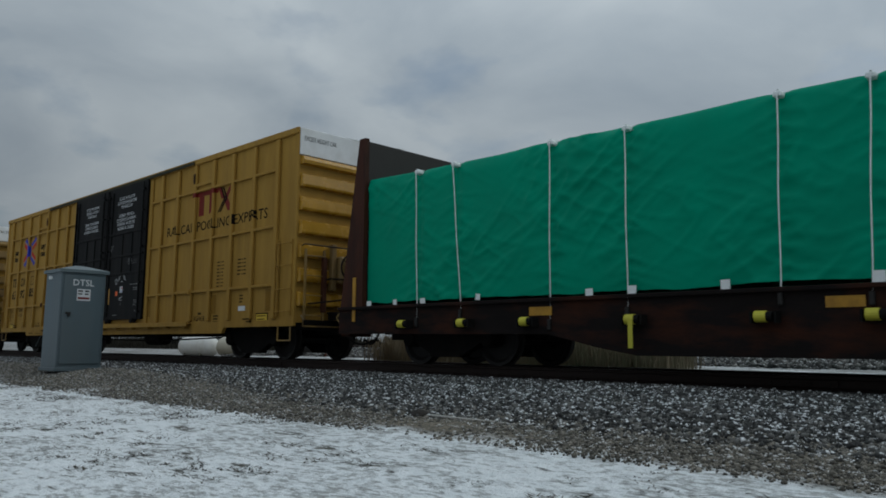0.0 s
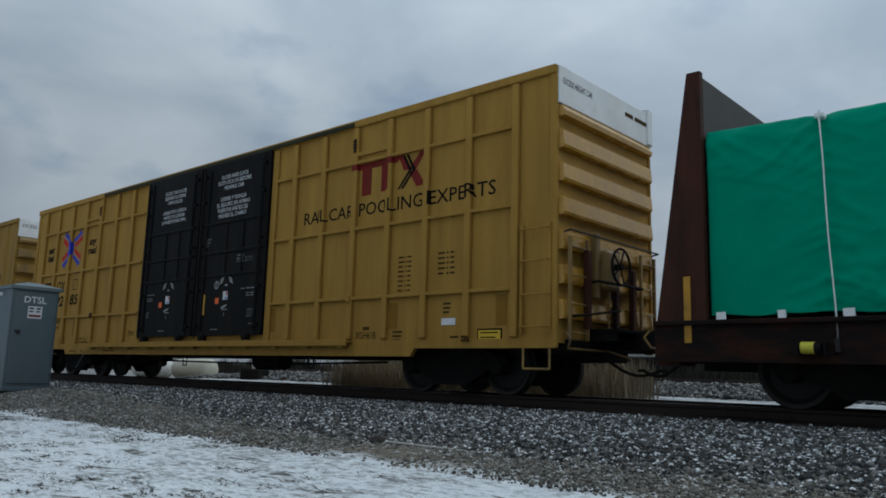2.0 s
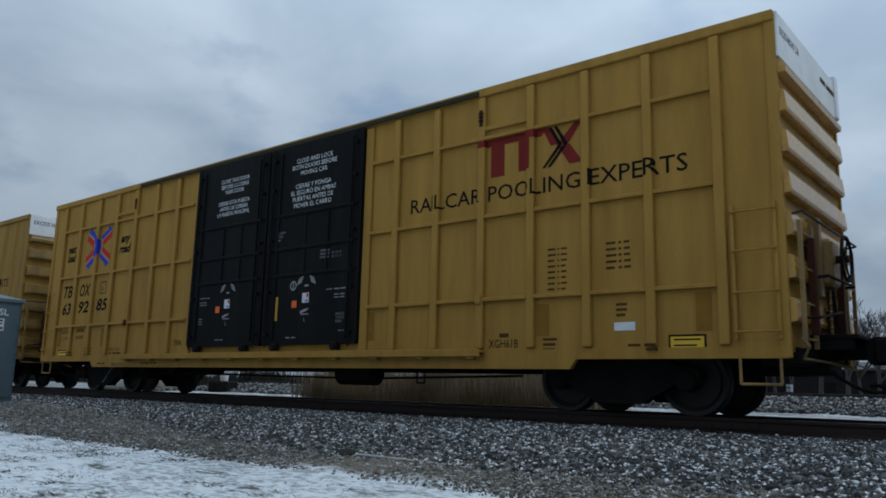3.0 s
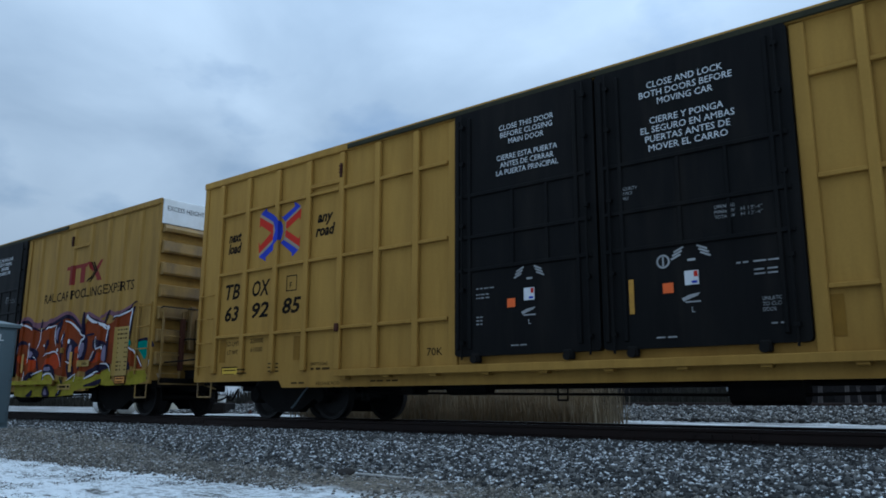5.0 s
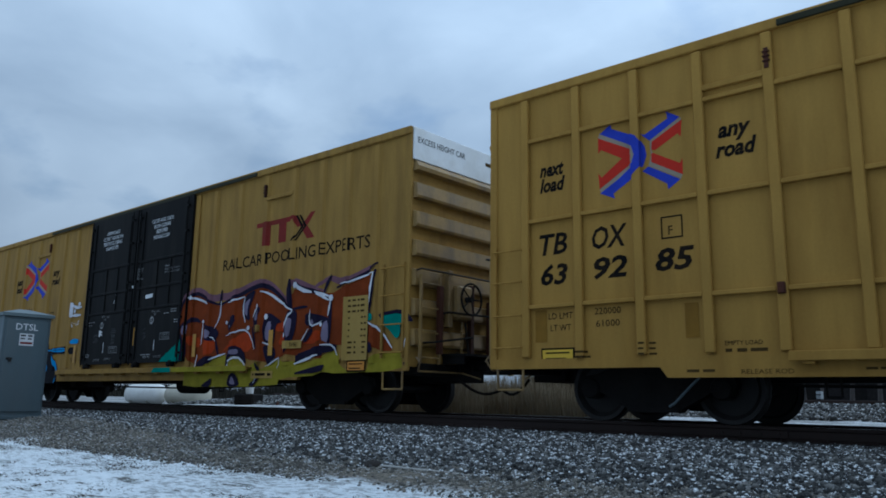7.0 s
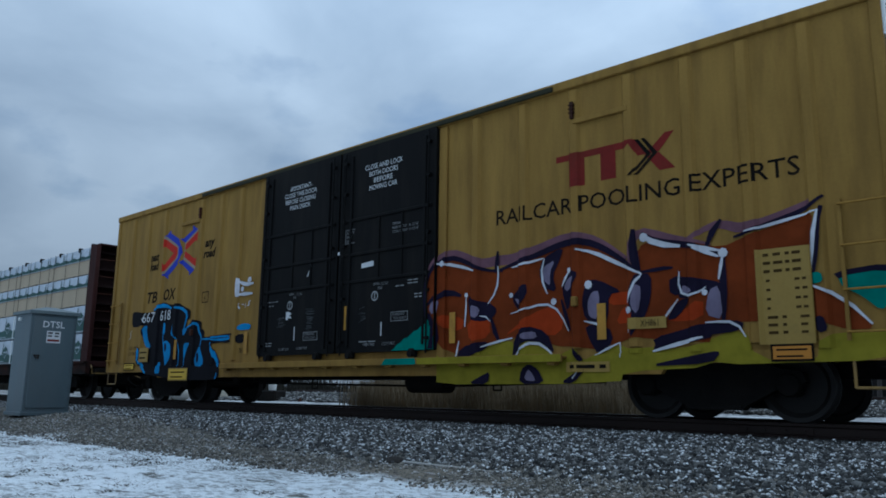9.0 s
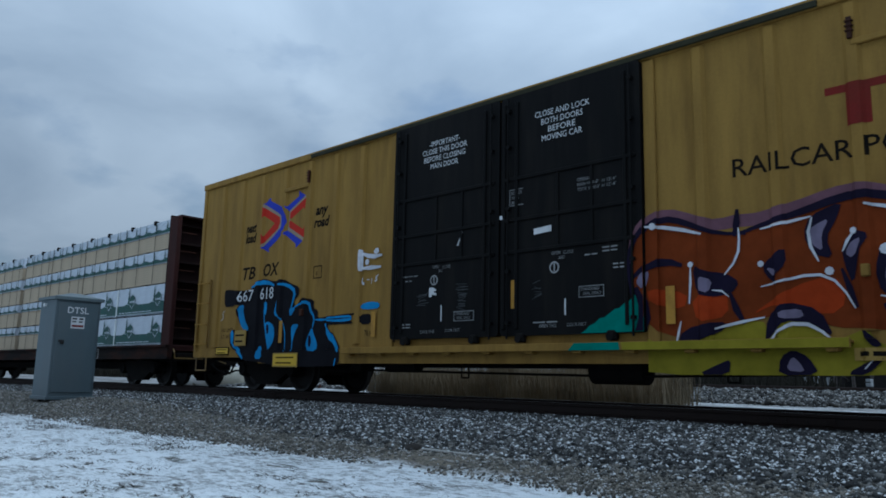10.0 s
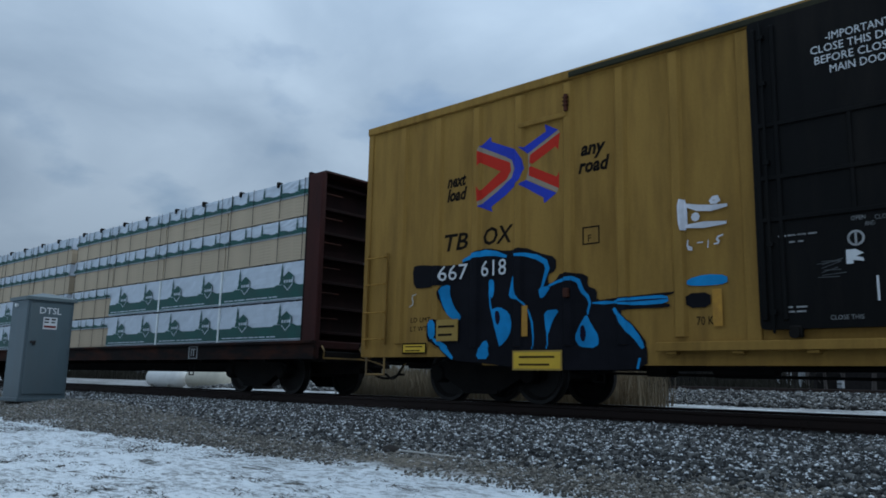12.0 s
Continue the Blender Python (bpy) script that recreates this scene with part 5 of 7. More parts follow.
blob("white", "dot", [(7.54, 2.08)], 0.08)
# piece_blue
blob("black", "poly", [(-8.28, 2.25), (-8.13, 2.28), (-7.66, 2.22), (-7.0, 2.2), (-6.99, 1.88), (-7.7, 1.9), (-7.96, 1.87), (-8.24, 1.88)])
blob("black", "poly", [(-7.19, 2.22), (-6.93, 2.37), (-6.65, 2.43), (-6.24, 2.33), (-5.92, 2.37), (-5.61, 2.24), (-5.33, 2.16), (-5.33, 1.96), (-5.48, 1.91), (-5.46, 1.76), (-5.35, 1.8), (-5.24, 1.93), (-4.78, 1.86), (-4.81, 1.7), (-4.64, 1.63), (-4.66, 1.48), (-4.37, 1.5), (-3.47, 1.54), (-3.48, 1.51), (-3.94, 1.44), (-3.57, 1.39), (-3.56, 1.33), (-4.11, 1.34), (-4.29, 1.31), (-4.08, 1.11), (-3.88, 0.86), (-3.89, 0.54), (-4.53, 0.52), (-5.73, 0.52), (-6.71, 0.62), (-7.36, 0.66), (-7.72, 0.94), (-7.92, 0.98), (-7.91, 1.35), (-7.19, 1.28), (-7.51, 1.42), (-7.69, 1.74), (-7.6, 1.92), (-7.16, 2.06)])
blob("sky", "line", [(-7.14, 2.26), (-6.93, 2.35), (-6.65, 2.39), (-6.42, 2.33), (-6.24, 2.25)], 0.1)
blob("sky", "line", [(-6.1, 2.26), (-5.92, 2.31), (-5.67, 2.19), (-5.39, 2.11), (-5.43, 2.0), (-5.56, 1.92), (-5.58, 1.72)], 0.085)
blob("sky", "poly", [(-5.64, 1.73), (-5.41, 1.74), (-5.55, 1.57), (-5.62, 1.57)])
blob("sky", "line", [(-5.46, 1.74), (-5.32, 1.76), (-5.21, 1.87), (-4.84, 1.8), (-4.94, 1.68), (-4.98, 1.61), (-4.7, 1.56), (-4.71, 1.46), (-4.8, 1.33)], 0.07)
blob("sky", "poly", [(-7.66, 1.86), (-7.4, 1.9), (-7.41, 1.74), (-7.31, 1.52), (-7.15, 1.36), (-7.19, 1.29), (-7.42, 1.35), (-7.59, 1.6)])
blob("sky", "poly", [(-7.9, 1.33), (-7.69, 1.32), (-7.68, 1.01), (-7.87, 1.01)])
blob("sky", "line", [(-7.72, 1.01), (-7.49, 0.9), (-7.3, 0.69)], 0.11)
blob("sky", "poly", [(-6.59, 1.92), (-6.48, 1.9), (-6.48, 1.69), (-6.53, 1.6), (-6.58, 1.71)])
blob("sky", "poly", [(-6.55, 1.44), (-6.37, 1.48), (-6.18, 1.38), (-6.13, 1.19), (-6.18, 1.02), (-6.36, 0.85), (-6.41, 0.99), (-6.48, 1.2)])
blob("sky", "line", [(-6.57, 1.9), (-6.6, 1.66), (-6.52, 1.37), (-6.43, 1.13), (-6.36, 0.87)], 0.035)
blob("sky", "poly", [(-6.72, 0.94), (-6.6, 0.97), (-6.54, 0.68), (-6.83, 0.68)])
blob("sky", "poly", [(-6.11, 1.98), (-6.06, 1.66), (-5.96, 1.56), (-6.2, 1.6), (-6.16, 1.8)])
blob("sky", "line", [(-6.06, 1.62), (-5.93, 1.54), (-5.8, 1.44), (-5.72, 1.21), (-5.74, 0.82)], 0.035)
blob("sky", "poly", [(-5.54, 1.38), (-5.26, 1.39), (-5.39, 1.23), (-5.48, 0.99), (-5.52, 1.14)])
blob("sky", "line", [(-5.51, 1.36), (-5.46, 1.07), (-5.48, 0.82)], 0.03)
blob("sky", "poly", [(-4.82, 1.31), (-4.75, 1.17), (-4.62, 0.98), (-4.64, 0.82), (-4.93, 0.84), (-5.02, 0.96), (-4.95, 1.12)])
blob("sky", "line", [(-4.76, 1.43), (-4.8, 1.29)], 0.055)
blob("sky", "line", [(-4.72, 1.45), (-4.52, 1.44), (-4.32, 1.44)], 0.05)
blob("sky", "poly", [(-4.39, 1.48), (-3.97, 1.5), (-3.59, 1.5), (-3.58, 1.39), (-3.97, 1.38), (-4.36, 1.41)])
blob("sky", "line", [(-4.39, 1.36), (-4.3, 1.21), (-4.11, 1.06), (-3.94, 0.81)], 0.11)
blob("sky", "line", [(-3.99, 0.68), (-4.03, 0.54)], 0.08)
blob("ink", "poly", [(-6.46, 1.41), (-6.39, 1.42), (-6.35, 1.3), (-6.4, 1.18), (-6.45, 1.27)])
blob("ink", "poly", [(-4.92, 1.13), (-4.86, 1.15), (-4.82, 1.02), (-4.86, 0.9), (-4.92, 0.95)])
blob("ink", "line", [(-4.31, 1.44), (-3.97, 1.45), (-3.6, 1.45)], 0.02)
# piece_tags
blob("white", "poly", [(-3.4, 2.74), (-3.28, 2.72), (-3.28, 2.32), (-3.39, 2.32)])
blob("white", "line", [(-3.35, 2.37), (-3.06, 2.36), (-2.77, 2.36)], 0.085)
blob("white", "line", [(-3.33, 2.66), (-3.15, 2.58), (-2.99, 2.53), (-2.75, 2.58)], 0.09)
blob("white", "line", [(-2.98, 2.65), (-2.95, 2.73), (-2.86, 2.73), (-2.82, 2.64), (-2.89, 2.61), (-2.97, 2.64)], 0.07)
blob("white", "dot", [(-3.17, 2.48)], 0.075)
blob("white", "line", [(-3.28, 2.19), (-3.32, 2.11), (-3.3, 2.03), (-3.2, 2.03), (-3.18, 2.1), (-3.29, 2.11)], 0.032)
blob("white", "line", [(-3.16, 2.14), (-3.08, 2.14)], 0.03)
blob("white", "line", [(-3.01, 2.16), (-3.02, 2.06)], 0.032)
blob("white", "line", [(-2.82, 2.21), (-2.92, 2.21), (-2.94, 2.15), (-2.84, 2.13), (-2.84, 2.09), (-2.94, 2.1)], 0.032)
blob("sky", "poly", [(-3.32, 1.68), (-3.08, 1.73), (-2.79, 1.7), (-2.79, 1.59), (-3.08, 1.58), (-3.32, 1.6)])
blob("black", "poly", [(-3.34, 1.5), (-3.01, 1.5), (-3.02, 1.31), (-3.33, 1.31)])
blob("whitelt", "line", [(-8.16, 1.78), (-8.3, 1.79), (-8.31, 1.7), (-8.17, 1.66), (-8.19, 1.57), (-8.33, 1.56)], 0.03)
lay_coats(car_b, RIBS_B + [(2.668, 2.852)], "graffiti")
paint("car_digits", [flat_text("667", -7.65, 1.96, 0.25, 0.64), flat_text("618", -6.73, 1.97, 0.25, 0.50)], M["ink_white"], car_b, RIBS_B, Y0 - 0.040, Y0 - 0.086, "white stencilled car digits")
# stencil panel and plates over the paint
paint("data_panel", [flat_rect(7.95, 8.58, 0.92, 2.06)], M["patch_pale"], car_b, RIBS_B, Y0 - 0.040, Y0 - 0.088, "pale yellow stencil panel left clear of paint")
paint("data_print", bars(8.03, 1.97, 3, 0.10, 0.036, (0.09, 0.11, 0.05, 0.12), RND) + bars(8.05, 1.66, 4, 0.11, 0.03, (0.05,), RND) + bars(8.38, 1.66, 4, 0.11, 0.03, (0.06, 0.06), RND) + bars(8.05, 1.22, 3, 0.09, 0.034, (0.14, 0.06), RND) + bars(8.42, 1.22, 3, 0.09, 0.03, (0.1,), RND), M["ink_faint"], car_b, RIBS_B, Y0 - 0.044, Y0 - 0.092)
paint("clear_strip", [flat_rect(6.20, 6.75, 1.18, 1.33), flat_rect(5.2, 5.9, 0.62, 0.76)], M["patch_pale"], car_b, RIBS_B, Y0 - 0.042, Y0 - 0.090)
paint("strip_print", [flat_text("XH861", 6.38, 1.21, 0.09, 0.26)] + bars(5.26, 0.67, 1, 0.1, 0.05, (0.1, 0.3, 0.12), RND), M["ink_black"], car_b, RIBS_B, Y0 - 0.046, Y0 - 0.094)
for x0, x1, z0, z1 in ((8.06, 8.54, 0.72, 0.92), (-8.44, -7.88, 0.77, 0.95)):
    label_plate(car_b, x0, x1, z0, z1, M["label_amber" if x0 > 0 else "label_yellow"], M["ink_black"], Y0 - 0.048, M["ink_black"])
label_plate(car_b, -7.68, -7.19, 0.97, 1.32, M["patch_pale"], M["patch_pale"], Y0 - 0.05, M["ink_black"])
label_plate(car_b, -6.08, -5.20, 0.51, 0.80, M["label_yellow"], M["patch_pale"], Y0 - 0.06, M["ink_faint"])
paint("paint_patch", [flat_rect(2.95, 3.08, 1.1, 1.6), flat_rect(5.72, 5.86, 1.06, 1.56), flat_rect(-5.92, -5.82, 1.01, 1.47), flat_rect(-2.98, -2.86, 1.07, 1.53)], M["reflector"], car_b, RIBS_B, Y0 - 0.045, Y0 - 0.09,
      "amber reflective strips")
end_text(car_b, 1, [("EXCESS HEIGHT CAR", -1.50, 4.70, 0.11, 1.30)], HL + 0.064)
end_bars(car_b, ((0.42, 0.70), (0.76, 1.22)), 4.72, 4.79)

# --- stencils on the doors
YA1, YA2 = Y0 - 0.121, Y0 - 0.106


def door_words(leaf, y, lines, xc, z_top, size, pitch, widths):
    sh = []
    for k, (txt, w) in enumerate(zip(lines, widths)):
        if txt:
            sh.append(flat_text(txt, xc - w / 2, z_top - k * pitch, size, w))
    paint("stencil", sh, M["ink_white"], leaf, (), y - 0.004, y - 0.004, "white stencilled warning")


door_words(door_a1, YA1, ["CLOSE THIS DOOR", "BEFORE CLOSING", "MAIN DOOR", "", "CIERRE ESTA PUERTA", "ANTES DE CERRAR", "LA PUERTA PRINCIPAL"], -1.19, 4.40, 0.082, 0.118,
           [0.96, 0.92, 0.62, 0, 1.06, 0.94, 1.08])
door_words(door_a2, YA2, ["CLOSE AND LOCK", "BOTH DOORS BEFORE", "MOVING CAR", "", "CIERRE Y PONGA", "EL SEGURO EN AMBAS", "PUERTAS ANTES DE", "MOVER EL CARRO"], 1.24, 4.46, 0.088, 0.126,
           [1.02, 1.24, 0.74, 0, 0.98, 1.24, 1.12, 1.04])
door_words(door_b1, YA1, ["-IMPORTANT-", "CLOSE THIS DOOR", "BEFORE CLOSING", "MAIN DOOR"], -1.11, 4.36, 0.095, 0.135, [0.72, 1.06, 0.98, 0.66])
door_words(door_b2, YA2, ["CLOSE AND LOCK", "BOTH DOORS", "BEFORE", "MOVING CAR"], 1.34, 4.38, 0.095, 0.135, [1.0, 0.76, 0.50, 0.74])


def door_marks(leaf, y, x, flags, rnd):
    """Lock stencils low on a leaf: a ring, slanted words, stickers."""
    ring, rz = [], flags.get("ring", 2.09)
    for k in range(20):
        a0, a1 = 2 * math.pi * k / 20, 2 * math.pi * (k + 1) / 20
        ring.append(flat_poly([(x + 0.09 * math.cos(a0), rz + 0.09 * math.sin(a0)), (x + 0.09 * math.cos(a1), rz + 0.09 * math.sin(a1)),
                               (x + 0.065 * math.cos(a1), rz + 0.065 * math.sin(a1)), (x + 0.065 * math.cos(a0), rz + 0.065 * math.sin(a0))]))
    sh = (ring + [flat_rect(x - 0.012, x + 0.012, rz - 0.06, rz + 0.06)]) if "ring" in flags else []
    ox = x + (0.36 if "ring" in flags else 0.14)
    if "slant" in flags:        # short words that lean to both sides
        for s_ in (-1, 1):
            for r in range(3):
                cx, cz, an = ox + s_ * (0.15 + 0.02 * r), 2.22 - 0.045 * r, -s_ * radians(24)
                ca, sa = math.cos(an), math.sin(an)
                sh.append(flat_poly([(cx + u * ca - v * sa, cz + u * sa + v * ca) for u, v in ((-0.07, -0.012), (0.07, -0.012), (0.07, 0.012), (-0.07, 0.012))]))
        sh += [flat_rect(ox - 0.04, ox + 0.06, 2.06, 2.09)]
    if "mark" in flags:
        sh += [flat_poly([(ox - 0.12, 1.56), (ox + 0.06, 1.62), (ox + 0.10, 1.66), (ox - 0.04, 1.64), (ox - 0.14, 1.60)]), flat_text("L", ox - 0.02, 1.42, 0.07), flat_rect(ox - 0.10, ox + 0.1, 1.54, 1.56)]
    small = []
    for (bx, bz, rows, w) in flags["bars"]:
        small += bars(bx, bz, rows, 0.052, 0.020, [v * 0.45 for v in w for _ in (0, 1)], rnd)
    for txt, x0, x1, z, size in flags.get("words", ()):
        small.append(flat_text(txt, x0, z, size, x1 - x0))
    if small:
        paint("small_stencil", small, M["ink_dim"], leaf, (), y - 0.004, y - 0.004)
    if sh:
        paint("lock_stencil", sh, M["ink_mid"], leaf, (), y - 0.004, y - 0.004)
    if "sticker" in flags:
        paint("white_sticker", [flat_rect(ox - 0.09, ox + 0.09, 1.76, 1.94)], M["ink_white"], leaf, (), y - 0.005, y - 0.005, "white square sticker")
        paint("sticker_red", [flat_rect(ox + 0.03, ox + 0.08, 1.86, 1.93)], M["red"], leaf, (), y - 0.009, y - 0.009)
        paint("sticker_blue", [flat_rect(ox + 0.0, ox + 0.07, 1.78, 1.81)], M["blue"], leaf, (), y - 0.009, y - 0.009)
        paint("orange_sticker", [flat_rect(ox - 0.38, ox - 0.24, 1.68, 1.81)], M["label_orange"], leaf, (), y - 0.005, y - 0.005, "orange square sticker")


door_marks(door_a1, YA1, -1.32, {"slant": 1, "mark": 1, "sticker": 1, "bars": [(-2.12, 1.99, 1, (0.12, 0.2)), (-2.12, 1.90, 2, (0.06, 0.16)), (-2.12, 1.56, 3, (0.12,)), (-1.5, 1.12, 1, (0.3,))]}, RND)
door_marks(door_a2, YA2, 0.835, {"ring": 2.09, "slant": 1, "mark": 1, "sticker": 1, "bars": [(1.75, 1.96, 1, (0.14,)), (1.95, 1.96, 1, (0.34,)), (1.95, 1.86, 2, (0.30,)), (0.7, 1.12, 1, (0.3,)), (2.1, 1.22, 1, (0.2,))],
                                "words": [("SECURITY", 0.28, 0.53, 3.11, 0.042), ("DEVICE", 0.28, 0.46, 3.045, 0.042), ("ONLY", 0.28, 0.41, 2.98, 0.042), ("OPENING", 1.53, 1.78, 2.67, 0.042),
                                          ("MAIN  W", 1.53, 1.78, 2.605, 0.042), ("H 12'-4\"", 1.85, 2.10, 2.605, 0.042), ("TOTAL W", 1.53, 1.78, 2.54, 0.042), ("H 12'-4\"", 1.85, 2.10, 2.54, 0.042),
                                          ("UNLATCH", 2.02, 2.28, 1.50, 0.045), ("TO CLOSE", 2.02, 2.29, 1.435, 0.045), ("DOOR", 2.02, 2.17, 1.37, 0.045)]}, RND)
paint("yellow_strip", [flat_rect(0.35, 0.42, 1.45, 1.90)], M["reflector"], door_a2, (), YA2 - 0.006, YA2 - 0.006)
door_marks(door_b1, YA1, -1.29, {"ring": 1.985, "bars": [(-2.12, 2.08, 1, (0.2, 0.24)), (-2.0, 2.0, 1, (0.18,)), (-2.1, 1.24, 2, (0.28,))],
                                "words": [("OPEN", -1.325, -1.18, 2.185, 0.05), ("CLOSE", -1.09, -0.91, 2.17, 0.05), ("AND", -1.19, -1.09, 2.11, 0.05), ("CLOSE THIS", -1.60, -1.26, 1.09, 0.05), ("DOOR FIRST", -1.01, -0.67, 1.10, 0.05),
                                          ("STANDARD", -0.77, -0.47, 1.365, 0.045), ("SEAL ONLY", -0.74, -0.44, 1.30, 0.045)]}, RND)
door_marks(door_b2, YA2, 1.20, {"ring": 1.995, "bars": [(1.735, 2.12, 1, (0.22,)), (2.03, 2.20, 2, (0.27,)), (2.2, 1.95, 2, (0.2,)), (0.81, 1.18, 1, (0.52,))],
                                "words": [("SECURITY", 0.36, 0.59, 3.215, 0.048), ("DEVICE", 0.36, 0.52, 3.14, 0.048), ("ONLY", 0.36, 0.48, 3.065, 0.048), ("OPENING", 1.62, 1.88, 3.235, 0.048),
                                          ("MAIN W 8'-0\"", 1.62, 1.98, 3.16, 0.048), ("H 12'-4\"", 2.04, 2.27, 3.16, 0.048), ("TOTAL W 16'-0\"", 1.62, 2.00, 3.085, 0.048), ("H 12'-4\"", 2.04, 2.27, 3.085, 0.048),
                                          ("OPEN", 1.15, 1.31, 2.185, 0.05), ("CLOSE", 1.36, 1.54, 2.18, 0.05), ("AND", 1.28, 1.39, 2.11, 0.05), ("OPEN THIS", 0.92, 1.23, 1.11, 0.05), ("DOOR FIRST", 1.425, 1.755, 1.115, 0.05),
                                          ("STANDARD", 1.66, 1.97, 1.615, 0.045), ("SEAL ONLY", 1.70, 2.01, 1.55, 0.045)]}, RND)
paint("stencil_frame", [flat_rect(0.335, 0.61, 3.29, 3.302), flat_rect(0.335, 0.61, 3.035, 3.047), flat_rect(0.335, 0.347, 3.047, 3.29)], M["ink_dim"], door_b2, (), YA2 - 0.006, YA2 - 0.006)
paint("seal_tag", [flat_rect(0.16, 0.215, 2.84, 2.90)], M["ink_white"], door_b2, (), YA2 - 0.03, YA2 - 0.03)
M["chalk_dim"] = mat("rubbed_chalk", (0.075, 0.078, 0.08), 0.9, var=0.4, grain=14, spec=0.1)


def scribble(leaf, y, x0, x1, z0, z1, turns, rnd):
    """A rubbed patch of chalk: many short strokes to and fro."""
    sh = []
    for k in range(turns):
        z = z0 + (z1 - z0) * (k + rnd.uniform(-0.3, 0.3)) / turns
        a_, b_ = x0 + rnd.uniform(0, 0.3) * (x1 - x0), x1 - rnd.uniform(0, 0.3) * (x1 - x0)
        rise = rnd.uniform(-0.05, 0.07)
        sh.append(flat_poly([(a_, z), (b_, z + rise), (b_, z + rise + 0.011), (a_, z + 0.007)]))
    paint("chalk_scribble", sh, M["chalk_dim"], leaf, (), y - 0.003, y - 0.003, "rubbed grey chalk marks")


scribble(door_b1, YA1, -0.78, -0.50, 1.47, 1.90, 16, RND)
scribble(door_b1, YA1, -1.72, -1.40, 1.57, 1.78, 8, RND)
scribble(door_b2, YA2, 0.77, 1.00, 1.54, 1.81, 7, RND)
paint("chalk_mark", [flat_poly([(0.82, 2.53), (1.15, 2.55), (1.15, 2.645), (0.82, 2.62)])], M["ink_white"], door_b2, (), YA2 - 0.006, YA2 - 0.006)
paint("chalk_stroke", [flat_poly([(-0.77, 2.52), (-0.745, 2.52), (-0.64, 2.74), (-0.665, 2.74)]), flat_rect(-1.115, -1.09, 1.28, 1.55)], M["ink_white"], door_b1, (), YA1 - 0.006, YA1 - 0.006)
paint("torn_sticker", [flat_poly([(-1.40, 1.70), (-1.33, 1.70), (-1.33, 1.74), (-1.22, 1.72), (-1.23, 1.76), (-1.30, 1.78), (-1.22, 1.81), (-1.30, 1.86), (-1.40, 1.86)])], M["ink_white"], door_b1, (), YA1 - 0.006, YA1 - 0.006, "torn white sticker")
paint("stencil_frame", [flat_rect(-0.81, -0.37, 1.42, 1.432), flat_rect(-0.81, -0.37, 1.268, 1.28), flat_rect(-0.81, -0.798, 1.28, 1.42), flat_rect(-0.382, -0.37, 1.28, 1.42)], M["ink_dim"], door_b1, (), YA1 - 0.006, YA1 - 0.006)
paint("stencil_frame", [flat_rect(1.63, 2.05, 1.672, 1.684), flat_rect(1.63, 2.05, 1.518, 1.53), flat_rect(1.63, 1.642, 1.53, 1.672), flat_rect(2.038, 2.05, 1.53, 1.672)], M["ink_dim"], door_b2, (), YA2 - 0.006, YA2 - 0.006)
paint("chalk_stroke", [flat_rect(1.38, 1.405, 1.28, 1.52)], M["ink_white"], door_b2, (), YA2 - 0.006, YA2 - 0.006)
paint("yellow_strip", [flat_rect(0.38, 0.45, 1.42, 1.86)], M["reflector"], door_b2, (), YA2 - 0.006, YA2 - 0.006)
# green spray that ran on to the door, and spray across the lower door track
paint("green_spray", [flat_poly([(1.66, 1.01), (2.66, 1.01), (2.66, 1.62), (2.60, 1.53), (2.52, 1.50), (2.45, 1.43), (2.38, 1.41), (2.29, 1.34), (2.22, 1.33), (2.13, 1.27), (2.05, 1.22), (1.97, 1.21), (1.90, 1.15), (1.80, 1.11), (1.74, 1.05)])], M["spray_teal"], door_b2, (), YA2 - 0.006, YA2 - 0.006)
paint("graffiti", [flat_poly([(1.48, 0.765), (2.32, 0.765), (2.30, 0.87), (1.58, 0.87)])], M["spray_teal"], car_b, (), Y0 - 0.174, Y0 - 0.174, "spray-painted graffiti")
paint("graffiti", [flat_poly([(2.36, 0.765), (5.19, 0.765), (5.19, 0.87), (2.34, 0.87)])], M["spray_lime"], car_b, (), Y0 - 0.174, Y0 - 0.174, "spray-painted graffiti")

# ================= bulkhead flat car and its green load =================
CAR_G = 4.80


def flat_deck(car, sill_pts, mat_sill, X0):
    bm = bms()
    box(bm, X0, -X0, -1.52, 1.52, 0.90, 1.06, 0.02)
    part("deck", bm, M["brown"], car)
    for y0, y1 in ((-1.60, -1.53), (1.53, 1.60)):
        bm = bms()
        prism(bm, sill_pts, y0, y1)
        s_ = -1 if y0 < 0 else 1
        box(bm, X0, -X0, s_ * 1.66, s_ * 1.53, 1.0, 1.06, 0.01)
        part("side_sill", bm, mat_sill, car, "rust-streaked dark red side sill")
    bm = bms()
    box(bm, X0 + 0.1, -X0 - 0.1, -0.3, 0.3, 0.45, 0.90)
    for k in range(18):
        x = X0 + 0.6 + k * 1.24
        box(bm, x - 0.05, x + 0.05, -1.5, 1.5, 0.66, 0.90)
    part("underframe", bm, M["black"], car)


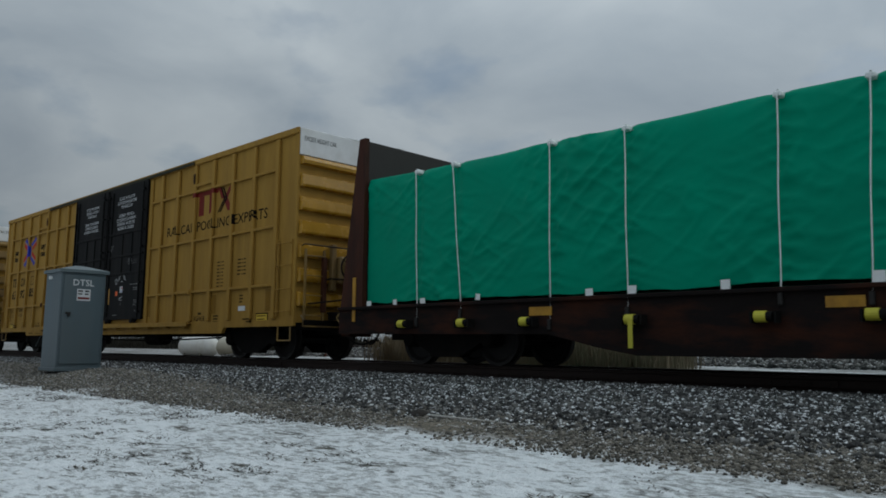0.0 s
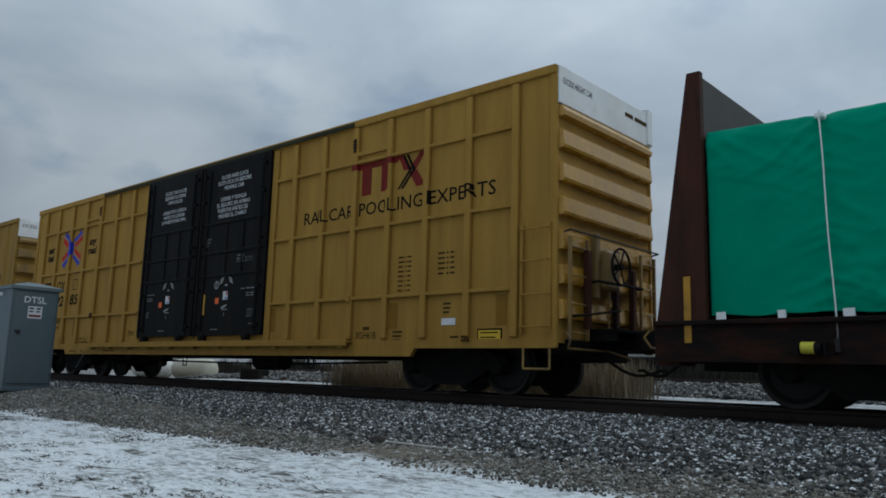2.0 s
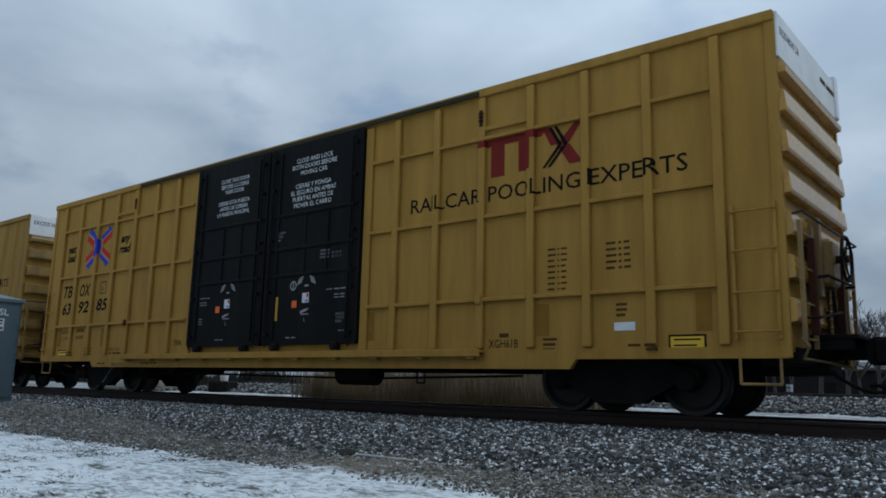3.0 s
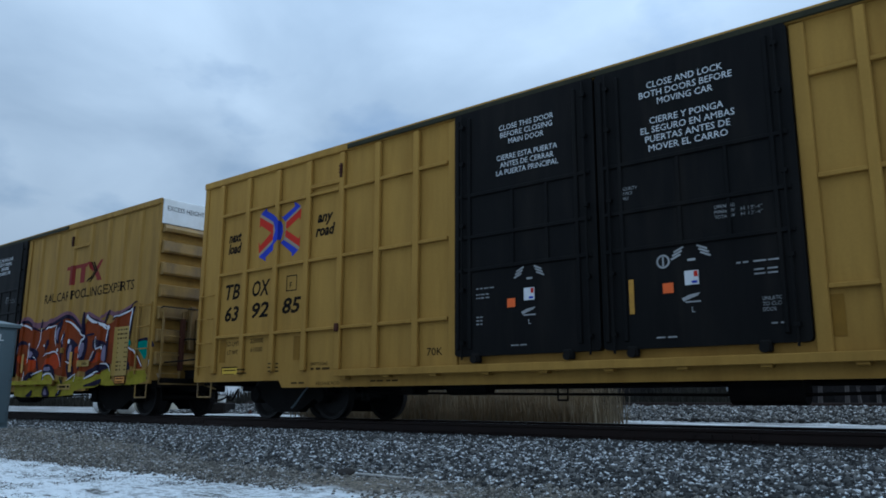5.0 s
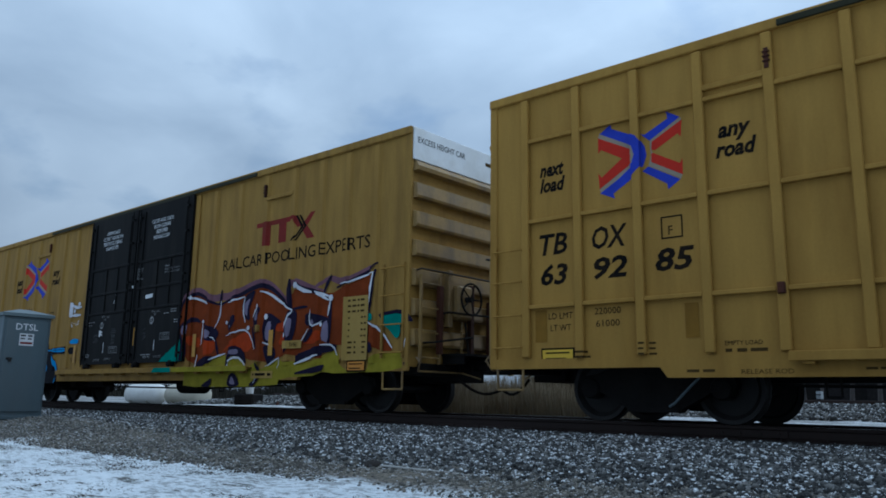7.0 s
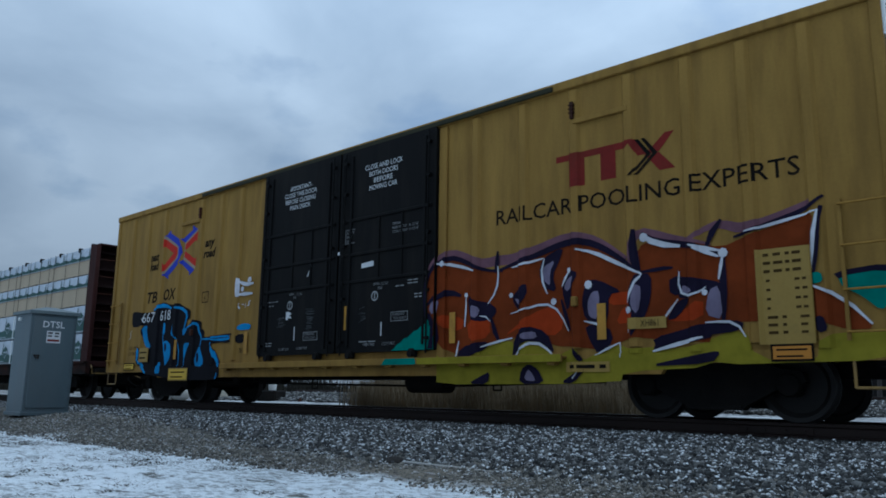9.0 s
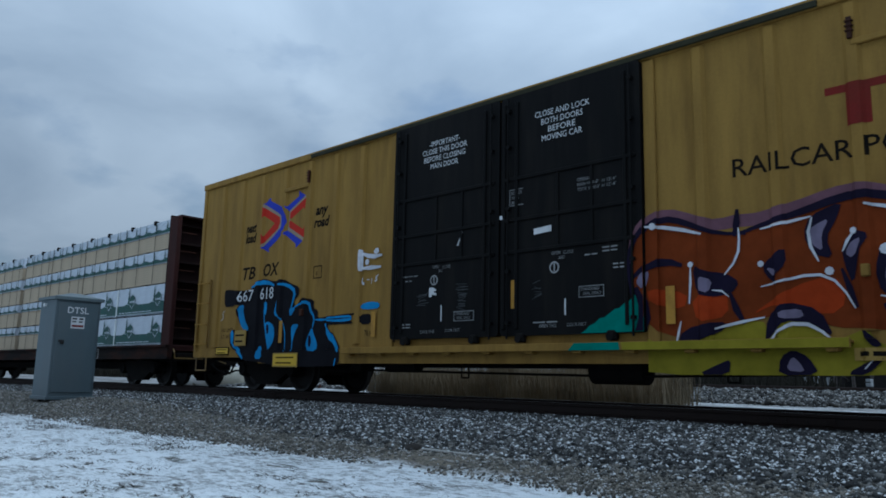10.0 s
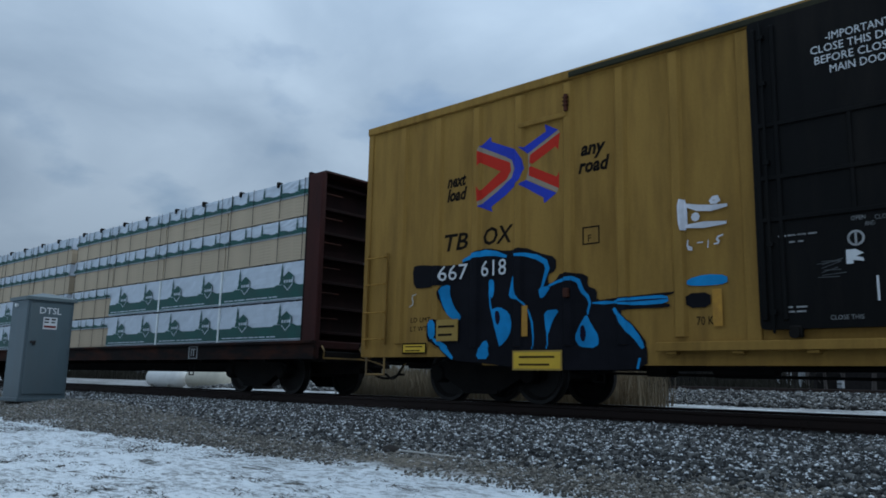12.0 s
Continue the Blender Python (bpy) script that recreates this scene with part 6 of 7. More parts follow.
def green_car():
    car = empty("bulkhead_flatcar", "rusty bulkhead flat car with a strapped green load", "flat car", "cars of the freight train")
    X0 = -11.1
    flat_deck(car, [(X0, 1.04), (X0, 0.55), (-6.1, 0.52), (-5.77, 0.45), (-5.25, 0.33), (-4.6, 0.22), (4.6, 0.22), (5.8, 0.45), (-X0, 0.55), (-X0, 1.04)], M["sill"], X0)
    for s_ in (-1, 1):
        xi = s_ * 10.46
        bm = bms()
        box(bm, xi - 0.04, xi + 0.04, -1.50, 1.50, 1.06, 4.28, 0.01)
        head = part("bulkhead", bm, M["steel_dark"], car, "grey-brown steel bulkhead plate")
        for k in range(5):
            y = -1.2 + 0.6 * k
            bm = bms()
            box(bm, xi + s_ * 0.04, xi + s_ * 0.14, y - 0.05, y + 0.05, 1.06, 4.2)
            part("stiffener", bm, M["rust"], head)
        for y in (-1.60, 1.50):
            bm = bms()
            prism(bm, [(xi - s_ * 0.05, 0.95), (xi + s_ * 0.62, 0.95), (xi + s_ * 0.13, 4.33), (xi - s_ * 0.05, 4.33)], y, y + 0.10)
            part("brace", bm, M["rust"], head, "rusty tapering bulkhead brace")
        add_coupler(car, s_ * 11.1, s_)
        add_truck(car, s_ * 8.67)
        bm = bms()
        box(bm, s_ * 10.80, s_ * 11.08, -1.57, -1.0, 0.5, 0.9, 0.02)
        part("end_step", bm, M["rust"], car)
    bm = bms()
    box(bm, -10.69, -10.60, -1.612, -1.601, 0.78, 1.62)
    part("reflector", bm, M["reflector"], car, "amber reflector on the brace")
    for x in (-6.42, -2.15):
        bm = bms()
        box(bm, x, x + 0.42, -1.612, -1.601, 0.80, 0.93)
        part("reflector", bm, M["reflector"], car)
    for k, x in enumerate((-9.19, -7.75, -6.44, -4.62, -2.85, -1.63)):
        bm = bms()          # winch drum with a coiled yellow band
        cyl(bm, (x - 0.08, -1.69, 0.71), (x + 0.06, -1.69, 0.71), 0.07, 14)
        if k == 3:
            box(bm, x - 0.01, x + 0.06, -1.765, -1.755, 0.32, 0.70)
        w = part("winch_band", bm, M["yellow_band"], car, "coiled yellow webbing on a winch")
        bm = bms()
        cyl(bm, (x + 0.06, -1.69, 0.71), (x + 0.13, -1.69, 0.71), 0.06, 12)
        part("winch", bm, M["black"], w)
        for x2 in (x - 0.115, x + 0.18):
            bm = bms()
            box(bm, x2 - 0.012, x2 + 0.012, -1.76, -1.60, 0.63, 0.77)
            part("winch_plate", bm, M["black"], w)
    return car


car_g = green_car()
STRAPS = [-8.99, -8.08, -6.03, -4.72, -2.59, -1.55]


def tarp_top(x):
    near = min(abs(x - q) for q in STRAPS) if x < 0 else 1.0
    return 3.48 + 0.008 * math.cos(x * 2.1) + 0.022 * noise.noise((x * 0.7, 0, 3)) - 0.02 * math.exp(-(near / 0.10) ** 2) + 0.04 * math.exp(-((x + 10.4) / 0.7) ** 2)


def tarp_load():
    load = empty("tarped_load", "green tarpaulin-wrapped load with white straps on a flat car", "load")
    xs = np.concatenate([np.linspace(-10.38, -0.6, 360), np.linspace(-0.5, 10.38, 60)])
    prof = [(-1.50, z) for z in np.linspace(0, 1, 64)] + [(-1.1, 2), (0.0, 2.02), (1.1, 2)] + [(1.50, z) for z in np.linspace(1, 0, 6)]
    verts, faces = [], []
    for x in xs:
        near = min(abs(x - q) for q in STRAPS) if x < 0 else 1.0
        pinch = math.exp(-(near / 0.10) ** 2)
        top, low = tarp_top(x), 1.12 + 0.05 * noise.noise((x * 0.6, 5, 0)) + 0.025 * noise.noise((x * 2.4, 9, 0))
        for y, v in prof:
            if v <= 1:
                z = low + (top - low) * v
                def crease(a_, b_, k):      # sharp folds that run along one slant
                    return (1 - min(1.0, abs(noise.noise((a_, b_, k))) * 2.2)) ** 3
                patch = max(0.0, noise.noise((x * 0.45, z * 0.6, 12.0)) + 0.25)
                fold = 0.030 * noise.noise((x * 0.4, z * 0.45, 1.0)) + patch * (0.060 * crease((x + z * 0.9) * 0.55, (z - x * 0.8) * 2.6, 5.0) + 0.044 * crease((x - z * 1.6) * 0.8, (z + x * 0.5) * 3.4, 9.0))
                fold += 0.020 * crease(x * 1.2 + z * 0.3, z * 5.0 - x * 1.8, 2.0) * patch
                if near < 0.9:      # puckers that run out from the straps
                    fold += 0.040 * math.exp(-near / 0.30) * crease(x * 0.8, z * 4.6 + 1.4 * near, 8.0)
                edge = min(1.0, (1 - v) / 0.10) if v > 0.9 else 1.0
                yy = y - math.copysign(0.05 * (1 - edge) ** 2 * -1, y) - math.copysign(1, -y) * -1 * (-(fold * 0.9) + 0.035 * pinch) * (1 if y < 0 else 0)
                verts.append((x, yy, z))
            else:
                verts.append((x, y, top + (v - 2) * 2 + 0.02 + 0.02 * noise.noise((x * 1.3, y, 2))))
    n = len(prof)
    for i in range(len(xs) - 1):
        for j in range(n - 1):
            k = i * n + j
            faces.append((k, k + n, k + n + 1, k + 1))
    faces.append(tuple(range(n)))
    faces.append(tuple((len(xs) - 1) * n + j for j in range(n))[::-1])
    me = bpy.data.meshes.new("tarpaulin")
    me.from_pydata(verts, [], faces)
    me.materials.append(M["green"])
    me.polygons.foreach_set("use_smooth", [True] * len(me.polygons))
    me.update()
    bm = bms()
    bm.from_mesh(me)
    bmesh.ops.recalc_face_normals(bm, faces=bm.faces[:])
    bm.to_mesh(me)
    bm.free()
    t = new("tarpaulin", me)
    t.parent = load
    for k, x in enumerate(STRAPS):
        bm = bms()
        lean = (0.08, 0.22, -0.01, 0.0, -0.06, -0.11)[k]
        y0 = -1.60
        zb = (0.80, 0.92, 0.72, 0.86, 0.98, 0.95)[k]
        pts = [(x + lean * u + 0.006 * math.sin(9 * u), y0, tarp_top(x) - 0.005 + (zb - tarp_top(x)) * u) for u in np.linspace(0, 1, 12)]
        for p, q in zip(pts, pts[1:]):
            m0 = [bm.verts.new((p[0] - 0.007, p[1], p[2])), bm.verts.new((p[0] + 0.007, p[1], p[2])), bm.verts.new((q[0] + 0.007, q[1], q[2])), bm.verts.new((q[0] - 0.007, q[1], q[2]))]
            m1 = [bm.verts.new((v.co.x, v.co.y + 0.008, v.co.z)) for v in m0]
            bm.faces.new(m0)
            for a_ in range(4):
                bm.faces.new((m0[a_], m1[a_], m1[(a_ + 1) % 4], m0[(a_ + 1) % 4]))
        box(bm, x - 0.012, x + 0.012, -1.58, 1.55, tarp_top(x) + 0.022, tarp_top(x) + 0.028)
        strap = part("strap", bm, M["strap"], load, "white webbing strap")
        bm = bms()          # padded corner piece and the hook
        box(bm, x - 0.06, x + 0.045, -1.58, -1.42, tarp_top(x) - 0.06, tarp_top(x) + 0.010, 0.015)
        part("corner_pad", bm, M["strap"], strap)
        bm = bms()
        xh = x + lean
        box(bm, xh - 0.03, xh + 0.03, -1.64, -1.58, zb - 0.14, zb + 0.02, 0.01)
        part("hook", bm, M["steel_dark"], strap)
    for x, z in ((-10.22, 1.12), (-9.50, 1.14), (-8.78, 1.12), (-7.49, 1.16), (-5.35, 1.13), (-4.65, 1.14), (-3.33, 1.15), (-1.58, 1.16)):
        bm = bms()
        w = 0.045 if x in (-9.50, -7.49) else 0.06
        box(bm, -w, w, -0.006, 0.004, -w * 1.1, w * 1.1)
        tag = part("tag", bm, M["strap"], load, "white paper tag at the hem")
        tag.matrix_basis = pose(x, -1.59, z - 0.03, 0, RND.uniform(-5, 5), 0)
    return load


load_g = tarp_load()

# ================= bulkhead flat car with lumber =================
CAR_L = -60.10


def lumber_car():
    car = empty("bulkhead_flatcar", "dark red bulkhead flat car stacked with wrapped lumber", "flat car", "cars of the freight train")
    X0 = -11.1
    flat_deck(car, [(X0, 1.04), (X0, 0.70), (-X0, 0.70), (-X0, 1.04)], M["sill"], X0)
    for s_ in (-1, 1):
        xo = s_ * 11.1
        bm = bms()
        box(bm, xo - s_ * 0.50, xo - s_ * 0.42, -1.56, 1.56, 0.9, 4.49, 0.01)
        head = part("bulkhead", bm, M["brown_dark"], car, "dark oxide red ribbed steel bulkhead")
        for y in (-1.58, 1.46):
            bm = bms()
            box(bm, xo - s_ * 0.42, xo, y, y + 0.12, 0.7, 4.42, 0.015)
            part("bulkhead_post", bm, M["brown"], head)
        for k in range(7):
            z = 1.2 + 0.50 * k
            bm = bms()
            box(bm, xo - s_ * 0.42, xo - s_ * 0.20, -1.46, 1.46, z, z + 0.06, 0.01)
            part("bulkhead_rib", bm, M["brown_dark"], head)
        for k in range(7):
            z = 1.0 + 0.5 * k
            bm = bms()
            tube(bm, [(xo - s_ * 0.05, -1.44, z), (xo - s_ * 0.05, -1.0, z)], 0.014)
            part("grab_iron", bm, M["rust"], head)
        bm = bms()
        box(bm, xo - s_ * 0.5, xo, -1.5, 1.5, 4.42, 4.46)
        part("bulkhead_cap", bm, M["brown"], head)
        add_coupler(car, s_ * 11.1, s_)
        add_truck(car, s_ * 8.45)
    bm = bms()
    for x0, x1, z0, z1 in ((6.50, 6.88, 0.98, 1.0), (6.50, 6.88, 0.72, 0.74), (6.50, 6.53, 0.74, 0.98), (6.85, 6.88, 0.74, 0.98), (6.60, 6.63, 0.78, 0.94), (6.70, 6.73, 0.78, 0.94), (6.60, 6.80, 0.92, 0.95)):
        box(bm, x0, x1, -1.612, -1.602, z0, z1)
    part("stencil_frame", bm, M["ink_mid"], car, "worn white framed stencil on the sill")
    bm = bms()
    tube(bm, [(6.4, -1.5, 0.70), (6.4, -1.5, 0.36), (6.6, -1.5, 0.36), (6.6, -1.5, 0.70)], 0.014)
    part("stirrup_step", bm, M["black"], car)
    return car


car_l = lumber_car()
BUNDLES = []


def bundle(x, z, length, h_wood, h_wrap, big, top):
    """A packet of boards; big: wholly wrapped, else wrapped over its top only; top: in the uppermost course."""
    label = "lumber bundle in a printed white and green wrap" if big else "lumber bundle of pale boards under a printed wrap"
    b = empty("lumber_bundle", label, "lumber bundle", "lumber bundles on the flat car")
    h = h_wood + h_wrap
    key = f"{length:.2f}_{h_wood:.2f}"
    if not big:
        n = max(3, round(h_wood / 0.07))
        for k in range(n):
            shared_part("board_course", "board_" + key, lambda m_: box(m_, 0.012, length - 0.012, -1.295, 1.30, 0.0005, h_wood / n - 0.0008), M["lumber"], b, pose(RND.uniform(-0.008, 0.008), RND.uniform(-0.002, 0.003), k * h_wood / n))
    z0 = 0.0 if big else h_wood
    hw = h if big else h_wrap

    def shell(bm):
        nx, nz = 18, 6
        for i in range(nx):
            for j in range(nz):
                q = [(i, j), (i + 1, j), (i + 1, j + 1), (i, j + 1)]
                bm.faces.new([bm.verts.new((u / nx * length, -1.315 - 0.018 * noise.noise((u * 0.9 + x, v * 1.1, 0)),
                                            z0 + v / nz * hw + (0.022 * noise.noise((u * 0.8 + x, 3.0, z)) if v == nz else 0.0))) for u, v in q])
        bmesh.ops.remove_doubles(bm, verts=bm.verts[:], dist=1e-5)
        for f in bm.faces:
            f.normal_update()
            if f.normal.y > 0:
                f.normal_flip()
        box(bm, 0, length, -1.30, 1.31, z0 + 0.01, z0 + hw + 0.004)
    bm = bms()
    shell(bm)
    wrap = part("wrap", bm, M["wrap_white"], b, "white printed plastic wrap")
    band = 0.38 if big else 0.26
    sh, pale = [flat_rect(0.0, length, z0 + 0.02, z0 + band * hw)], []
    n = 2 if big else 5
    for k in range(n):
        cx = length * (k + (0.58 if big else 0.5)) / n
        u = hw * (0.60 if big else 0.78)
        zb = z0 + band * hw - 0.01
        sh.append(flat_poly([(cx - 1.0 * u, zb), (cx - 0.75 * u, zb + 0.10 * u), (cx - 0.45 * u, zb + 0.06 * u), (cx - 0.1 * u, zb + 0.20 * u), (cx + 0.5 * u, zb + 0.13 * u), (cx + 0.9 * u, zb)]))
        for q in range(3):      # a tall pine beside the badge
            zz = zb + (0.10 + 0.27 * q) * u
            sh.append(flat_poly([(cx - (0.60 - 0.05 * q) * u, zz), (cx - 0.42 * u, zz + 0.42 * u), (cx - (0.24 + 0.05 * q) * u, zz)]))
        if big:                 # a pointed badge with a roof and a worded band
            ring = [(-0.34, 0.42), (0.06, 0.66), (0.46, 0.42), (0.42, 0.02), (0.06, -0.26), (-0.30, 0.02)]
            sh.append(flat_poly([(cx + a_ * u, zb + c_ * u) for a_, c_ in ring]))
            for (a_, c_), (d_, e_) in list(zip(ring, ring[1:] + ring[:1]))[2:5]:
                pale.append(flat_poly([(cx + a_ * u * 0.9, zb + c_ * u * 0.9 + 0.02), (cx + d_ * u * 0.9, zb + e_ * u * 0.9 + 0.02), (cx + d_ * u * 0.8, zb + e_ * u * 0.8 + 0.03), (cx + a_ * u * 0.8, zb + c_ * u * 0.8 + 0.03)]))
            for a_ in (-0.24, -0.06, 0.12, 0.26):
                pale.append(flat_rect(cx + a_ * u, cx + (a_ + 0.11) * u, zb + 0.16 * u, zb + 0.28 * u))
    if big:
        pale += bars(0.15, z0 + 0.10 * hw, 1, 0.1, 0.022, (0.16, 0.22, 0.12, 0.3, 0.18, 0.2, 0.14, 0.26, 0.12, 0.2), RND)
        pale.append(flat_rect(0.0, length, z0 + 0.035 * hw, z0 + 0.055 * hw))
    bm = bms()
    for q in sh:
        lay(bm, q, (), -1.337, -1.337)
    tagged(part("wrap_print", bm, M["wrap_green"], wrap, "green printed hills, pines and badges"), kind="stuff")
    if pale:
        bm = bms()
        for q in pale:
            lay(bm, q, (), -1.342, -1.342)
        tagged(part("badge_print", bm, M["wrap_white"], wrap), kind="stuff")
        bm = bms()              # the folded end of the wrap shows as a pale strip
        box(bm, length - 0.045, length + 0.006, -1.350, -1.30, 0.0, h - 0.01, 0.004)
        part("wrap_fold", bm, M["strap"], wrap)
    else:
        for f in (0.06, 0.34, 0.66, 0.93):
            bm = bms()
            box(bm, f * length - 0.006, f * length + 0.006, -1.350, -1.342, 0.0, h + 0.012)
            part("band", bm, M["steel_dark"], b)
    if top:
        for f in (0.16, 0.62):
            bm = bms()
            box(bm, f * length - 0.035, f * length + 0.045, -1.36, -1.22, h - 0.07, h + 0.06, 0.02)
            part("edge_protector", bm, M["black"], b, "black edge protector under the band")
    bm = bms()
    for f in (0.12, 0.5, 0.88):
        box(bm, f * length - 0.04, f * length + 0.04, -1.28, 1.28, -0.045, 0.0)
    part("sticker_strip", bm, M["tie"], b)
    BUNDLES.append((b, x, z))
    return b


def stack_lumber():
    layers = [(1.085, 0.52, 0.28), (1.925, 0.52, 0.28), (2.765, 0.53, 0.36), (3.695, 0.43, 0.36)]
    cuts = [(7.28, 10.44), (4.40, 7.26), (1.55, 4.38), (-1.05, 1.53), (-4.30, -1.45), (-7.10, -4.32), (-9.40, -7.12), (-10.50, -9.42)]
    for li, (z, hw, hp) in enumerate(layers):
        for ci, (x0, x1) in enumerate(cuts):
            bundle(x0, z, x1 - x0, hw, hp, li < 2 and (ci < 3 or ci > 4), li == 3)


stack_lumber()

# ================= equipment cabinet =================


def cabinet():
    c = empty("equipment_cabinet", "grey steel trackside cabinet with a hooded lid", "cabinet")
    c.matrix_basis = pose(-16.14, 5.95, 0.475, 0, 0, 0)
    W, D, H = 0.43, 0.40, 1.925
    bm = bms()
    box(bm, -D, D, -W, W, 0.06, H, 0.012)
    part("body", bm, M["grey_box"], c)
    bm = bms()
    box(bm, -D - 0.03, D + 0.03, -W - 0.03, W + 0.03, 0.0, 0.07, 0.008)
    part("plinth", bm, M["grey_box"], c)
    bm = bms()
    q, h0, h1 = 0.045, H - 0.005, H + 0.055
    base = [(-D - q, -W - q), (D + q, -W - q), (D + q, W + q), (-D - q, W + q)]
    v0 = [bm.verts.new((x, y, h0)) for x, y in base]
    v1 = [bm.verts.new((x, y, h1)) for x, y in base]
    v2 = [bm.verts.new((x * 0.35, y * 0.2, H + 0.15)) for x, y in base]
    bm.faces.new(v0[::-1])
    bm.faces.new(v2)
    for i in range(4):
        j = (i + 1) % 4
        bm.faces.new((v0[i], v0[j], v1[j], v1[i]))
        bm.faces.new((v1[i], v1[j], v2[j], v2[i]))
    part("lid", bm, M["grey_lid"], c, "grey hooded lid")
    bm = bms()
    box(bm, D, D + 0.022, -W + 0.05, W - 0.05, 0.14, H - 0.06, 0.008)
    door = part("door", bm, M["grey_box"], c)
    for z in (0.4, 1.0, 1.55):
        bm = bms()
        cyl(bm, (D + 0.025, W - 0.05, z - 0.06), (D + 0.025, W - 0.05, z + 0.06), 0.014, 8)
        part("hinge", bm, M["grey_box"], door)
    bm = bms()
    box(bm, D + 0.022, D + 0.05, -W + 0.10, -W + 0.20, 1.10, 1.14, 0.006)
    cyl(bm, (D + 0.03, -W + 0.17, 1.06), (D + 0.03, -W + 0.17, 1.13), 0.028, 10)
    part("lock", bm, M["steel_dark"], door, "padlock on the door hasp")
    bm = bms()
    cyl(bm, (-0.10, -W, H - 0.10), (-0.10, -W - 0.05, H - 0.10), 0.035, 12)
    part("vent_cap", bm, M["white"], c)

    def on_door(name, shapes, material, x):
        b2 = bms()
        for src in shapes:
            vm = {v: b2.verts.new((x, v.co.x, v.co.z)) for v in src.verts}
            for f in src.faces:
                nf = b2.faces.new([vm[v] for v in f.verts])
                nf.normal_update()
                if nf.normal.x < 0:
                    nf.normal_flip()
            src.free()
        part(name, b2, material, door)
    on_door("letters", [flat_text("DTSL", -0.21, 1.665, 0.12, 0.40, bold=0.002)], M["ink_white"], D + 0.026)
    on_door("placard", [flat_rect(-0.13, 0.13, 1.37, 1.60)], M["ink_white"], D + 0.026)
    on_door("placard_print", [flat_rect(-0.11, -0.02, 1.545, 1.575), flat_rect(0.02, 0.10, 1.545, 1.575), flat_rect(-0.11, -0.03, 1.49, 1.515), flat_rect(0.02, 0.09, 1.49, 1.515)], M["steel_dark"], D + 0.030)
    on_door("placard_red", [flat_rect(-0.11, 0.11, 1.40, 1.44)], M["ink_red"], D + 0.030)
    return c


cabinet()


M["lath"] = mat("weathered_lath", (0.42, 0.41, 0.38), 0.85, var=0.3, stretch=(0.5, 4, 4), dirt=(0.20, 0.17, 0.13), dirt_amt=0.8, dirt_scale=3.0)


def fallen_stick():
    """A snow-dusted lath that lies on the gravel."""
    bm = bms()
    box(bm, -0.55, 0.62, -0.018, 0.018, 0.0, 0.018, 0.004)
    st = tagged(link_mesh("wooden_lath", bm, M["lath"]), "weathered pale wooden lath lying on gravel", "lath")
    st.matrix_basis = pose(-4.84, 5.38, ground_z(-4.84, 5.38) + 0.01, 0, 1, 3)
    bm = bms()
    bmesh.ops.create_icosphere(bm, subdivisions=2, radius=0.09)
    for v in bm.verts:
        v.co *= 1 + 0.35 * noise.noise(v.co * 9)
        v.co.z *= 0.6
    rk = tagged(link_mesh("stone", bm, M["tie"]), "dark stone beside the lath on gravel", "stone")
    rk.matrix_basis = pose(-5.57, 5.38, ground_z(-5.57, 5.38) + 0.02)


fallen_stick()

# ================= beyond the track =================


def second_track():
    for y in (20.2, 21.7):
        bm = bms()
        box(bm, -27, 150, y - 0.035, y + 0.035, 0.89, 1.05, 0.01)
        tagged(link_mesh("rail", bm, M["rail"]), "rusty rail of the second track", "rail", "rails of the second track")


second_track()


def tank(x, y, length, r, yaw, material, label):
    t = empty("storage_tank", label, "tank", "tanks beyond the track")
    t.matrix_basis = pose(x, y, ground_z(x, y) - 0.02, 0, 0, yaw)
    bm = bms()
    n, m = 20, 5
    rings = []
    for k in range(-m, m + 1):
        u = k / m
        if abs(u) < 0.99:
            an = u * math.pi / 2
        off = math.copysign(length / 2 - r * 0.6, u) if k else 0
        if k == 0:
            continue
        an = (abs(u)) * math.pi / 2
        if abs(k) == 1:
            an = 0
        rr, dx = r * math.cos(an * 0.98), math.sin(an) * r * 0.6
        rings.append([bm.verts.new((off + math.copysign(dx, u), rr * math.cos(2 * math.pi * i / n), r + 0.03 + rr * math.sin(2 * math.pi * i / n))) for i in range(n)])
    for a_, b_ in zip(rings, rings[1:]):
        for i in range(n):
            j = (i + 1) % n
            bm.faces.new((a_[i], a_[j], b_[j], b_[i]))
    bm.faces.new(rings[0][::-1])
    bm.faces.new(rings[-1])
    bmesh.ops.recalc_face_normals(bm, faces=bm.faces[:])
    part("shell", bm, material, t, smooth=True)
    for s_ in (-1, 1):
        bm = bms()
        box(bm, s_ * length * 0.28 - 0.06, s_ * length * 0.28 + 0.06, -r * 0.8, r * 0.8, 0.0, 0.2, 0.01)
        part("saddle", bm, M["concrete"], t)
    bm = bms()
    cyl(bm, (0, 0, 2 * r + 0.1), (0, 0, 2 * r + 0.28), 0.14, 12)
    part("dome", bm, material, t)


M["tank_cream"] = mat("cream_tank_paint", (0.50, 0.47, 0.38), 0.5, var=0.06, dirt=(0.36, 0.33, 0.26), dirt_amt=0.5)
tank(-38.1, 20.5, 3.35, 0.50, -2, M["tank"], "white propane tank on concrete saddles in snow")
tank(-34.45, 20.7, 3.35, 0.50, -2, M["tank_cream"], "cream propane tank on concrete saddles in snow")


